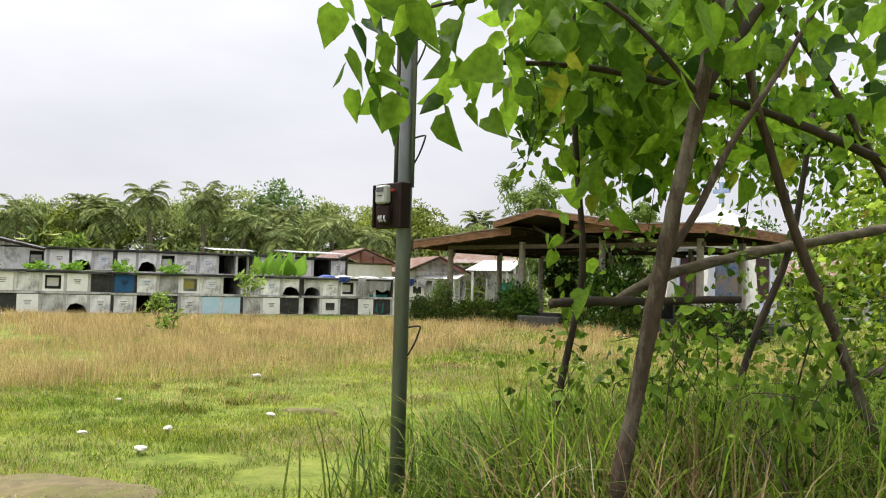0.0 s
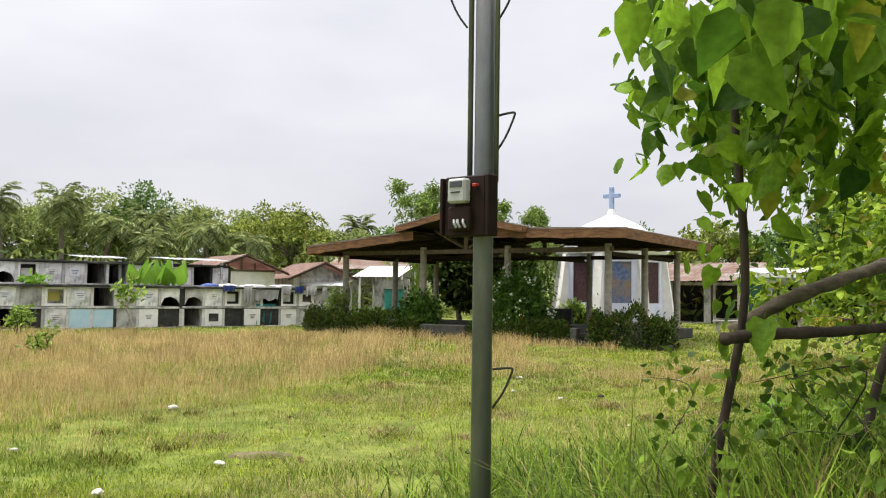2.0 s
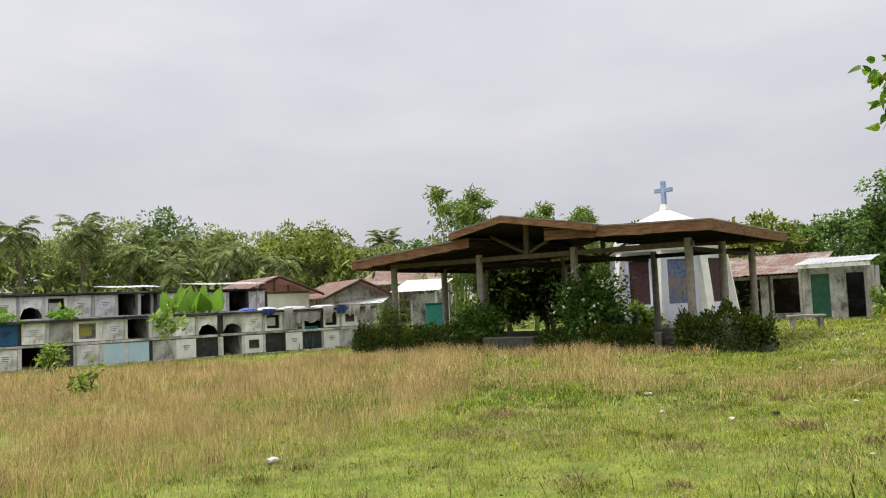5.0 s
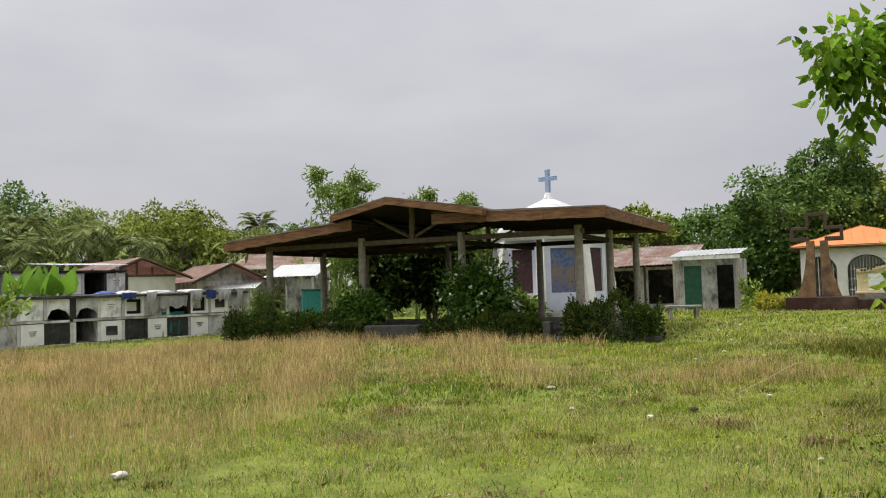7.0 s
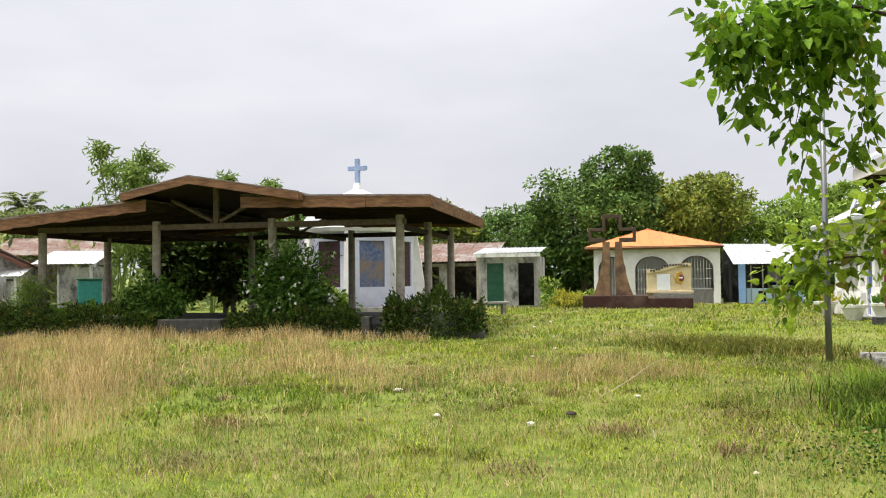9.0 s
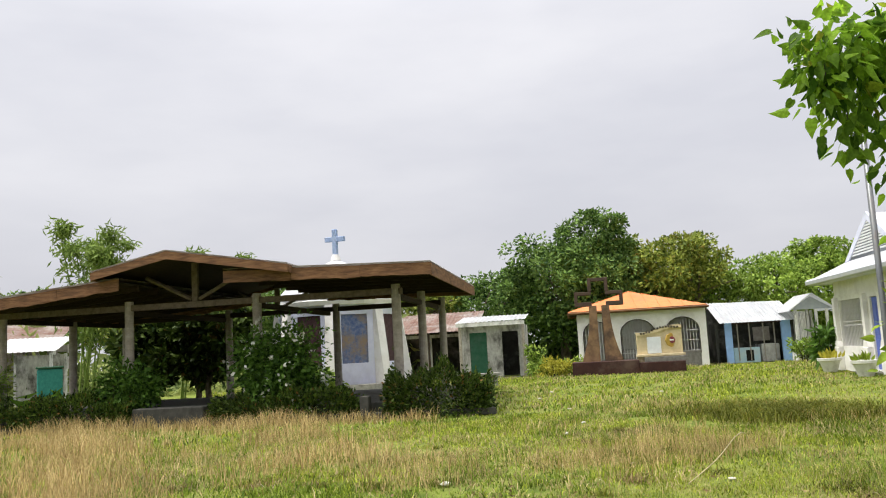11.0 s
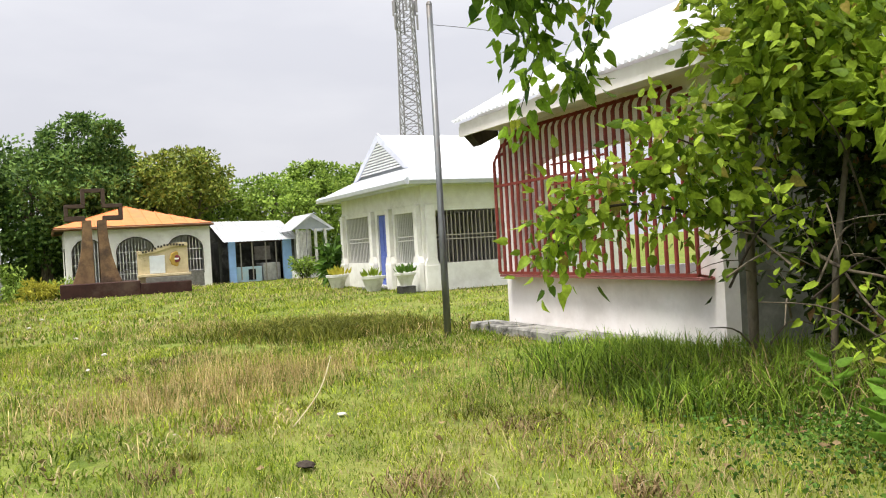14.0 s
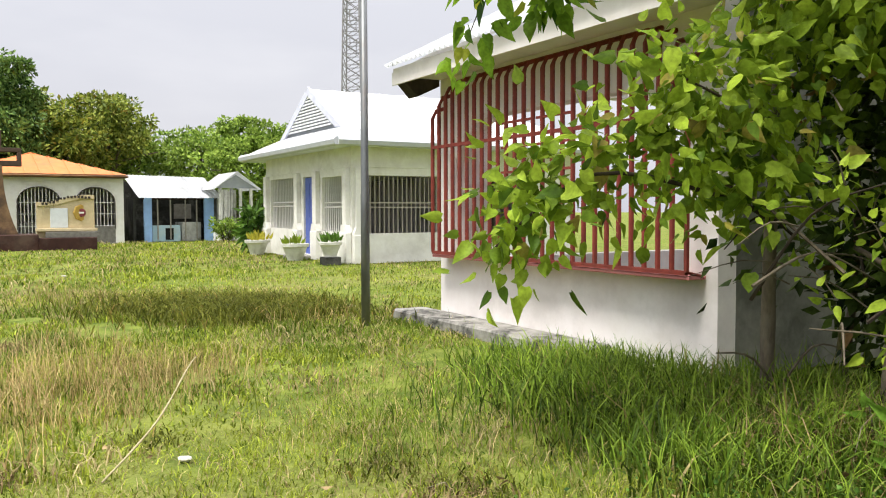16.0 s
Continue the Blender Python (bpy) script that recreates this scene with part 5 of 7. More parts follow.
niche_row("upper_niche_tombs", "upper tier of whitewashed burial niches", TOMB @ pose(5.9, 2.6, 0), ("WOw",), 0.84, 29, z0=1.56)
flat_shelter(pose(-6.2, 45.4, 0, 0, 0, -12), 4.6, 3.0, 2.7, 3.65, "long tomb shelter under a patched rusty roof", RUST)
flat_shelter(pose(-3.9, 41.2, 0, 0, 0, -14), 2.2, 2.4, 2.2, 2.85, "small tomb shelter with a clean white roof", WHITEROOF)
flat_shelter(pose(-6.6, 40.9, 0, 0, 0, -8), 2.0, 2.2, 1.7, 2.2, "low white tomb shelter among the graves", WHITEROOF)
flat_shelter(TOMB @ pose(2.5, 2.9, 0), 1.5, 2.0, 2.6, 2.75, "small shelter with a flat pale roof over a tomb")
flat_shelter(TOMB @ pose(5.7, 2.5, 0), 2.3, 2.4, 2.62, 2.78, "white shelter with a flat pale roof over tombs")
flat_shelter(TOMB @ pose(-9.5, 2.6, 0), 2.4, 2.2, 2.62, 2.85, "low shelter with a pale pitched roof over tombs")


def heap(name, label, m, radii, material, seed, category):
    rng = random.Random(seed)
    bm = bmesh.new()
    bmesh.ops.create_icosphere(bm, subdivisions=3, radius=1)
    for v in bm.verts:
        n = noise.noise(v.co * 1.7 + Vector((seed, 0, 0))) * 0.35 + noise.noise(v.co * 4 + Vector((0, seed, 0))) * 0.12
        v.co = Vector((v.co.x * radii[0], v.co.y * radii[1], max(v.co.z, -0.05) * radii[2])) * (1 + n)
        v.co.z = max(v.co.z, -0.02)
    return solo(name, bm, material, label, category, m)


for a, w, c in ((6.6, 0.7, CLOTHBLUE), (7.3, 0.8, CLOTHWHITE), (8.4, 1.1, CLOTHWHITE), (9.7, 1.1, CLOTHWHITE)):
    heap("crumpled_cloth", "crumpled cloth thrown over the tomb roof", TOMB @ pose(a, 0.5, 1.57), (w * 0.5, 0.3, 0.1), c, int(a * 10), "cloth")


def hanging_cloth(m, w, h, material, label):
    bm = bmesh.new()
    n, k = 14, 8
    g = [[bm.verts.new((w * i / n - w / 2 * 0.1 * j / k, -0.03 - 0.05 * math.sin(i * 1.3) * (j / k), -h * j / k * (1 + 0.1 * math.sin(i * 0.9)))) for i in range(n + 1)] for j in range(k + 1)]
    for j in range(k):
        for i in range(n):
            bm.faces.new((g[j][i], g[j][i + 1], g[j + 1][i + 1], g[j + 1][i]))
    bmesh.ops.solidify(bm, geom=bm.faces[:], thickness=0.006)
    solo("hanging_cloth", bm, material, label, "cloth", m)


hanging_cloth(TOMB @ pose(8.35, 0.1, 0.9), 0.85, 0.8, TEAL, "torn teal netting hung before a niche")
hanging_cloth(TOMB @ pose(8.3, 0.0, 1.55), 1.0, 0.5, CLOTHWHITE, "white cloth draped over a niche edge")

for a, z, w, h, c, lb in ((7.75, 1.6, 0.35, 0.7, CLOTHWHITE, "long pale cloth hung over the tomb edge"), (9.35, 1.62, 0.45, 0.35, CLOTHWHITE, "rumpled white washing on the tomb edge"), (9.95, 1.6, 0.4, 0.28, CLOTHBLUE, "blue washing on the tomb edge"),
                          (10.45, 1.63, 0.5, 0.4, CLOTHWHITE, "rumpled white washing on the tomb edge"), (11.2, 1.6, 0.22, 0.85, CLOTHWHITE, "narrow white cloth strip hung down a niche"), (6.9, 1.6, 0.5, 0.22, CLOTHBLUE, "blue tarpaulin edge over the tomb roof")):
    hanging_cloth(TOMB @ pose(a, -0.09, z), w, h, c, lb)

# concrete block stack at the end of the row
blk = thing("block_stack", "stack of rough grey concrete blocks on the grass", "blocks", at(-12.6, 0.9))
for i in range(3):
    for k in range(4):
        part("block", nbox(0.42 * i, 0.42 * i + 0.4, 0.02 * ((i + k) % 3), 0.35, 0.24 * k, 0.24 * k + 0.22, 0.01), CONCRETE, blk)
tk = thing("green_water_tank", "teal green box-shaped tank among the tombs", "tank", Matrix.Translation((-2.3, 39.3, 0)))
part("tank_body", nbox(0, 0.9, 0, 0.9, 0, 1.5, 0.04), TEAL, tk)
part("tank_lid", nbox(-0.04, 0.94, -0.04, 0.94, 1.502, 1.58, 0.02), GREENDOOR, tk)

# bench by the pavilion
bn = thing("bench", "low pale concrete bench on the grass", "bench", at(-0.9, 11.6, 0, 25))
part("seat", nbox(0, 1.3, 0, 0.4, 0.42, 0.5, 0.01), CONCRETE, bn)
for x in (0.1, 1.08):
    part("leg", nbox(x, x + 0.12, 0.05, 0.35, 0, 0.418), CONCRETE, bn)


# ---------------------------------------------------------------- meter pole
def build_meter_pole():
    p = thing("meter_pole", "grey steel pole with conduit and an electricity meter board", "pole", pose(1.345, 1.21, 0, 0, 0, -28))
    part("pole_tube", tube(bmesh.new(), [(0, 0, -0.1), (0, 0, 2.0), (0, 0, 5.6)], [0.047, 0.045, 0.043], 20), STEELPOLE, p, "galvanised steel pole", smooth=True)
    part("conduit", tube(bmesh.new(), [(-0.066, -0.012, 1.9), (-0.068, -0.012, 5.6)], 0.013, 10), STEELPOLE, p, "thin grey conduit", smooth=True)
    part("conduit", tube(bmesh.new(), [(0.066, -0.01, 1.98), (0.066, -0.01, 5.6)], 0.011, 8), STEELPOLE, p, smooth=True)
    swing = pose(0, 0, 0, 0, 0, -10)
    part("meter_board", nbox(-0.135, 0.09, -0.115, -0.055, 1.73, 2.0, 0.006), BOXWOOD, p, "dark brown wooden meter board", swing)
    part("board_side", nbox(0.092, 0.112, -0.12, -0.045, 1.73, 2.0, 0.004), BOXWOOD, p, "", swing)
    part("board_side", nbox(-0.152, -0.137, -0.13, -0.055, 1.735, 1.995, 0.003), BOXWOOD, p, "", swing)
    mt = part("meter_case", nbox(-0.085, 0.018, -0.165, -0.116, 1.875, 1.985, 0.01), METERGREY, p, "pale grey meter case", swing)
    part("meter_window", nbox(-0.065, 0.0, -0.169, -0.1655, 1.945, 1.97), METERDARK, mt, "dark display window")
    part("meter_label", nbox(-0.06, -0.01, -0.168, -0.1655, 1.92, 1.925), INK, mt)
    part("red_seal", nbox(0.035, 0.06, -0.14, -0.116, 1.945, 1.96, 0.003), REDCAP, p, "red seal", swing)
    part("terminal_box", nbox(-0.09, 0.03, -0.15, -0.116, 1.755, 1.86, 0.006), BOXWOOD, p, "dark terminal box", swing)
    for x in (-0.05, -0.03, 0.0):
        part("wire_end", tube(bmesh.new(), smooth_path([(x, -0.152, 1.80), (x + 0.01, -0.165, 1.785), (x + 0.02, -0.16, 1.765)], 3), 0.006, 6), METERGREY, p, "", swing)
    for z, side in ((1.06, 1), (2.2, 1), (2.8, 1), (2.8, -1)):
        x0 = 0.055 * side if side > 0 else -0.095
        pts = smooth_path([(x0, 0, z + 0.08), (x0 + side * 0.085, 0, z + 0.09), (x0 + side * 0.092, 0, z + 0.07), (x0 + side * 0.05, 0, z - 0.02), (x0, 0, z - 0.09)], 3)
        part("step_rung", tube(bmesh.new(), pts, 0.0055, 6), REBAR, p, "bent black step rung")


build_meter_pole()

# flagpole
fp = thing("flagpole", "tall plain grey steel flagpole on the lawn", "pole", pose(9.47, 12.18, 0))
part("pole_tube", tube(bmesh.new(), [(0, 0, -0.1), (0, 0, 1.5), (0.0, 0, 1.52), (0, 0, 4.62)], [0.05, 0.05, 0.045, 0.042], 12), STEELPOLE, fp, smooth=True)
part("cap", tube(bmesh.new(), [(0, 0, 4.62), (0, 0, 4.66)], [0.046, 0.03], 10), STEELPOLE, fp)
part("line", tube(bmesh.new(), smooth_path([(0.05, 0, 4.35), (0.9, -0.5, 4.33), (2.0, -1.2, 4.2)], 4), 0.006, 4), STEELPOLE, fp, "thin wire")


# ---------------------------------------------------------------- telecom tower
def build_tower():
    t = thing("telecom_tower", "tall grey lattice telecom mast with antennas behind the chapel", "tower", pose(120, 84.8, 0, 0, 0, 20))
    H, w0, w1 = 44.0, 2.0, 1.2
    for cx, cy in ((-1, -1), (1, -1), (1, 1), (-1, 1)):
        part("leg", tube(bmesh.new(), [(cx * w0, cy * w0, 0), (cx * w1, cy * w1, H)], 0.13, 5), TOWERSTEEL, t)
    n = 24
    for i in range(n):
        f0, f1 = i / n, (i + 1) / n
        a0, a1 = w0 + (w1 - w0) * f0, w0 + (w1 - w0) * f1
        cs = [(-1, -1), (1, -1), (1, 1), (-1, 1)]
        for k in range(4):
            p, q = cs[k], cs[(k + 1) % 4]
            part("brace", tube(bmesh.new(), [(p[0] * a0, p[1] * a0, H * f0), (q[0] * a1, q[1] * a1, H * f1)], 0.07, 4), TOWERSTEEL, t)
            part("brace", tube(bmesh.new(), [(q[0] * a0, q[1] * a0, H * f0), (p[0] * a1, p[1] * a1, H * f1)], 0.07, 4), TOWERSTEEL, t)
            part("brace", tube(bmesh.new(), [(p[0] * a1, p[1] * a1, H * f1), (q[0] * a1, q[1] * a1, H * f1)], 0.07, 4), TOWERSTEEL, t)
    for z, k in ((H - 1.5, 6), (H - 4.5, 3)):
        for j in range(k):
            w = 6.283 / k * j + 0.35
            part("antenna", nbox(math.cos(w) * 2.2 - 0.17, math.cos(w) * 2.2 + 0.17, math.sin(w) * 2.2 - 0.15, math.sin(w) * 2.2 + 0.15, z - 1.3, z + 1.3, 0.05), TOWERSTEEL, t, "panel antenna")
    for z in (H - 10.5, H - 15.0):                      # side frames for dishes
        for s in (-1, 1):
            q = [(s * 1.3, 0, z - 1), (s * 2.3, 0, z - 1), (s * 2.3, 0, z + 1), (s * 1.3, 0, z + 1)]
            part("antenna_frame", tube(bmesh.new(), q, 0.06, 4), TOWERSTEEL, t)
    part("lightning_rod", tube(bmesh.new(), [(0, 0, H - 1), (0, 0, H + 2.5)], 0.05, 4), TOWERSTEEL, t)


build_tower()


# ---------------------------------------------------------------- flower pots by the chapel
def plant_pot(m, scale, label, seed, leaf=LEAF_BUSH, plinth=False):
    t = thing("flower_pot", label, "pot", m, "pots before the chapel")
    z = 0.0
    if plinth:
        part("stand", nbox(-0.2, 0.2, -0.2, 0.2, 0, 0.2, 0.01), NICHEDARK, t, "dark blocks under the pot")
        z = 0.2
    prof = [(0, 0, z), (0, 0, z + 0.05), (0, 0, z + 0.36 * scale), (0, 0, z + 0.38 * scale), (0, 0, z + 0.46 * scale), (0, 0, z + 0.461 * scale), (0, 0, z + 0.42 * scale)]
    part("bowl", tube(bmesh.new(), prof, [0.2 * scale, 0.21 * scale, 0.32 * scale, 0.37 * scale, 0.38 * scale, 0.33 * scale, 0.3 * scale], 20), POTWHITE, t, "white cement pot")
    part("soil", tube(bmesh.new(), [(0, 0, z + 0.40 * scale), (0, 0, z + 0.44 * scale)], 0.31 * scale, 14), SOIL, t)
    r = rng_of(seed)
    n = 30
    p = r.normal(size=(n, 3)) * np.array([0.13, 0.13, 0.03]) + np.array([0, 0, z + 0.5 * scale])
    d = np.stack([p[:, 0] * 3, p[:, 1] * 3, 0.5 + r.random(n)], 1)
    for i in range(n):
        part("leaf", leaves("leaf", p[i:i + 1], d[i:i + 1], 0.13 + 0.12 * r.random(1), leaf, r, 0.26, 0.3, heart=True), None, t)


plant_pot(at(11.0, 11.1), 1.0, "large white cement pot with yellow-green plants", 4, YELLOWLEAF)
plant_pot(at(10.95, 7.65), 1.0, "white cement pot with a low plant", 5)
plant_pot(at(11.1, 5.55), 0.78, "white cement bowl raised on dark blocks", 6, LEAF_FLOWERBUSH, True)


# ---------------------------------------------------------------- trees and shrubs
def grow(bm, p, d, length, r, depth, rng, tips, bend=0.25, split=3, up=0.15, sides=6):
    """A limb that tapers, bends and forks; tips collects its ends."""
    pts, rad = [Vector(p)], [r]
    d = Vector(d).normalized()
    n = 4
    for i in range(n):
        d = (d + Vector((rng.normal() * bend, rng.normal() * bend, rng.normal() * bend * 0.6 + up * 0.3))).normalized()
        pts.append(pts[-1] + d * length / n)
        rad.append(r * (1 - 0.45 * (i + 1) / n))
        if depth <= 1:
            tips.append(tuple(pts[-1]))
    tube(bm, pts, rad, sides)
    if depth > 0:
        for k in range(split):
            q = pts[-1 - (k % 3)]
            dd = (d + Vector((rng.normal(), rng.normal(), rng.normal() * 0.5 + up)) * 0.75).normalized()
            grow(bm, q, dd, length * rng.uniform(0.55, 0.8), rad[-1 - (k % 3)] * 0.75, depth - 1, rng, tips, bend, split, up, max(4, sides - 1))


def tree(m, h, radii, trunk_r, leaf, seed, label, k=60, per=90, size=0.32, spread=0.5, bark=BARK, name="tree", group="", crown_z=0.62, width=0.5):
    r = rng_of(seed)
    t = thing(name, label, "tree", m, group)
    bm = bmesh.new()
    tips = []
    top = h * crown_z
    path = [(0, 0, -0.1), (r.normal() * 0.1, r.normal() * 0.1, top * 0.3), (r.normal() * 0.2, r.normal() * 0.2, top * 0.7)]
    tube(bm, smooth_path(path, 3), [trunk_r * (1 - 0.05 * i) for i in range(7)], 9)
    part("trunk", bm, bark, t)
    for i in range(5):
        bm = bmesh.new()
        w = 2 * math.pi * i / 5 + r.random()
        grow(bm, path[-1], (math.cos(w), math.sin(w), 0.9), min(radii) * 0.75, trunk_r * 0.5, 1, r, tips, sides=5)
        part("limb", bm, bark, t)
    c = (0, 0, h - radii[2])
    p, d = bough_crown(r, c, radii, k, int(per * 0.42))
    keep = p[:, 2] > 0.15
    part("crown", leaves("crown", p[keep], d[keep], size * (0.75 + 1.1 * r.random(keep.sum())), leaf, r, width), None, t, "dense leafy crown")
    return t


def palm(m, h, seed, label, n=26, frond=2.3):
    r = rng_of(seed)
    t = thing("palm_tree", label, "tree", m, "palms at the edge of the wood")
    lean = (r.normal() * 0.5, r.normal() * 0.5)
    pts = smooth_path([(0, 0, -0.1), (lean[0] * 0.3, lean[1] * 0.3, h * 0.5), (lean[0], lean[1], h)], 4)
    part("trunk", tube(bmesh.new(), pts, [0.2 - 0.008 * i for i in range(len(pts))], 8), PALMBARK, t)
    pl, dl, sl = [], [], []
    for i in range(n):
        w = 2 * math.pi * i / n + r.random() * 0.3
        el = r.uniform(-0.6, 1.35)
        e = np.array([math.cos(w) * math.cos(el), math.sin(w) * math.cos(el), math.sin(el)])
        q = np.array([lean[0], lean[1], h])
        side = np.cross(e, [0, 0, 1.0])
        side /= np.linalg.norm(side) + 1e-9
        for j in range(26):
            f = j / 25
            q = q + e * frond / 26
            e = e + np.array([0, 0, -0.075 - 0.04 * f])
            e /= np.linalg.norm(e)
            for sgn in (-1, 1):
                pl.append(q.copy())
                dl.append(side * sgn + e * 0.6 + np.array([0, 0, -0.45]))
                sl.append(0.6 * math.sin(math.pi * min(1, f * 0.9 + 0.12)) + 0.1)
    part("fronds", leaves("fronds", np.array(pl), np.array(dl), np.array(sl), LEAF_PALM, r, 0.13), None, t, "arching feathered fronds")
    return t


def shrub(name, label, m, radii, leaf, seed, n=2500, size=0.12, width=0.5, flowers=0, boxy=False, category="shrub", group="", z0=0.05, stems=7):
    """A bush: stems from the ground and leaves in ragged clumps."""
    r = rng_of(seed)
    t = thing(name, label, category, m, group)
    for i in range(stems):
        w = 2 * math.pi * i / stems
        e = Vector((math.cos(w) * radii[0] * 0.6, math.sin(w) * radii[1] * 0.6, radii[2] * 1.3))
        b = Vector((math.cos(w) * radii[0] * (0.5 if boxy else 0.12), math.sin(w) * radii[1] * (0.5 if boxy else 0.12), -0.03))
        part("stem", tube(bmesh.new(), smooth_path([b, b.lerp(e, 0.5) + Vector((r.normal(), r.normal(), 0)) * 0.05, e], 3), [0.02 - 0.002 * j for j in range(7)], 5), DARKBARK, t)
    if boxy:
        p = (r.random((n, 3)) * 2 - 1)
        f = np.abs(p).max(1)
        p *= (0.72 + 0.3 * r.random(n) ** 0.5)[:, None] / np.maximum(f, 0.35)[:, None]
        p = p * np.array(radii) + r.normal(size=p.shape) * np.array([0.07, 0.07, 0.05])
        lump = 0.16 * np.sin(p[:, 0] * 2.3 + seed) + 0.13 * np.sin(p[:, 0] * 5.7 + 1 + 2 * p[:, 1]) + 0.11 * np.sin(p[:, 0] * 11 + 3 * p[:, 1]) + 0.08 * np.sin(p[:, 0] * 23 + seed)
        p[:, 2] = (p[:, 2] + radii[2]) * (1 + lump)
        up = r.random(n) < 0.10                        # sprigs that stand out of the clipped top
        sprig = np.sin(p[:, 0] * 17 + 5 * p[:, 1]) > 0.3
        p[:, 2] += np.where(up & sprig & (p[:, 2] > radii[2]), r.exponential(0.09, n), 0)
        p[:, 1] *= 1 + lump
        d = p / np.array(radii) - np.array([0, 0, 0.6]) + r.normal(size=p.shape) * 0.6
    else:
        k = max(12, n // 60)
        p, d = clumps(r, (0, 0, radii[2]), radii, k, n // k, np.array(radii) * 0.22, 0.45)
    keep = p[:, 2] > z0
    p, d = p[keep], d[keep]
    part("foliage", leaves("foliage", p, d, size * (0.6 + 0.8 * r.random(len(p))), leaf, r, width), None, t)
    if flowers:
        rim = np.linalg.norm((p - np.array([0, 0, radii[2]])) / np.array(radii), axis=1)
        idx = r.choice(np.nonzero(rim > 0.75)[0], flowers)
        q = p[idx] + (p[idx] - np.array([0, 0, radii[2]])) * 0.06
        part("blossoms", leaves("blossoms", np.repeat(q, 3, 0) + r.normal(size=(flowers * 3, 3)) * 0.03, r.normal(size=(flowers * 3, 3)) + np.array([0, 0, 0.6]), 0.095, FLOWER, r, 0.8), None, t, "small white flower heads")
    return t


# hedges round the pavilion
shrub("hedge", "dark clipped hedge along the pavilion's planter", at(-9.5, 0.42), (2.3, 0.42, 0.31), LEAF_HEDGE_SHADE, 31, 15000, 0.085, boxy=True, group="pavilion hedges")
shrub("hedge", "dark low hedge along the pavilion's planter", at(-3.45, 0.42), (1.6, 0.36, 0.27), LEAF_HEDGE_SHADE, 32, 10000, 0.085, boxy=True, group="pavilion hedges")
shrub("hedge", "dark hedge with reddish tips at the pavilion's corner", at(-0.05, 0.45), (1.05, 0.45, 0.40), LEAF_HEDGE_SHADE, 33, 11000, 0.085, boxy=True, group="pavilion hedges")
shrub("flowering_shrub", "large green shrub with white flower heads by the pavilion", at(-3.85, 0.9), (1.12, 0.7, 1.12), LEAF_FLOWERBUSH, 34, 9000, 0.12, 0.5, flowers=80)
shrub("shrub", "dark leafy shrub at the pavilion's step", at(-7.5, 0.8), (0.85, 0.6, 0.78), LEAF_FLOWERBUSH, 35, 4200, 0.12)
shrub("shrub", "pale feathery shrub climbing a pavilion column", at(-11.1, 0.9), (0.55, 0.45, 0.85), LEAF_BAMBOO, 36, 1800, 0.12, 0.3)
shrub("shrub", "bright broad-leaved plant beside the hedge", at(-9.9, 1.3), (0.5, 0.4, 0.6), LEAF_BANANA, 37, 120, 0.45, 0.25)
shrub("shrub", "green shrub behind the pavilion floor", at(-5.6, 9.0), (0.9, 0.7, 0.6), LEAF_LIME, 38, 1500, 0.2)
# dark trees close behind the pavilion
tree(at(-11.4, 9.6), 3.7, (1.7, 1.3, 1.75), 0.14, LEAF_HEDGE_SHADE, 40, "dark dense tree close behind the pavilion", 70, 190, 0.24, 0.4, crown_z=0.5)
tree(at(-10.5, 10.9), 3.5, (1.5, 1.1, 1.65), 0.12, LEAF_HEDGE_SHADE, 43, "dark dense tree close behind the pavilion", 60, 150, 0.24, 0.4, crown_z=0.45)
tree(at(-9.3, 9.4), 3.5, (1.5, 1.2, 1.65), 0.12, LEAF_HEDGE_SHADE, 41, "dark dense tree close behind the pavilion", 70, 190, 0.24, 0.4, crown_z=0.5)


def feathery(m, h, seed, label, n=5):
    """A clump of thin upright stems with feathery tops."""
    r = rng_of(seed)
    t = thing("bamboo_clump", label, "bamboo", m)
    for i in range(n):
        w = r.random() * 6.28
        hh = h * r.uniform(0.75, 1.0)
        top = Vector((math.cos(w) * 1.5 * r.random() * h / 5, math.sin(w) * 1.5 * r.random() * h / 5, hh))
        b = Vector((r.normal() * 0.2, r.normal() * 0.2, -0.1))
        pts = smooth_path([b, b.lerp(top, 0.5) + Vector((0, 0, 0.2)), top, top + Vector((r.normal() * 0.35, r.normal() * 0.35, 0.12))], 4)
        c = part("culm", tube(bmesh.new(), pts, [0.035 - 0.0022 * j for j in range(len(pts))], 5), LEAF_BAMBOO, t)
        k = 420
        f = 0.35 + 0.65 * r.random(k) ** 0.8
        P = np.array([pts[min(len(pts) - 1, int(x * (len(pts) - 1)))] for x in f])
        P = P + r.normal(size=(k, 3)) * np.array([0.34, 0.34, 0.26]) * (1.2 - 0.85 * f)[:, None]
        part("leaf_sprays", leaves("leaf_sprays", P, r.normal(size=(k, 3)) + np.array([0, 0, -0.7]), 0.2 + 0.16 * r.random(k), LEAF_BAMBOO, r, 0.22), None, c)


feathery(at(-14.3, 10.0), 6.3, 50, "tall feathery clump rising behind the pavilion", 8)
feathery(at(-12.0, 13.0), 5.9, 51, "feathery clump rising behind the pavilion", 4)
feathery(at(-8.7, 13.0), 5.3, 52, "feathery clump rising behind the pavilion", 3)

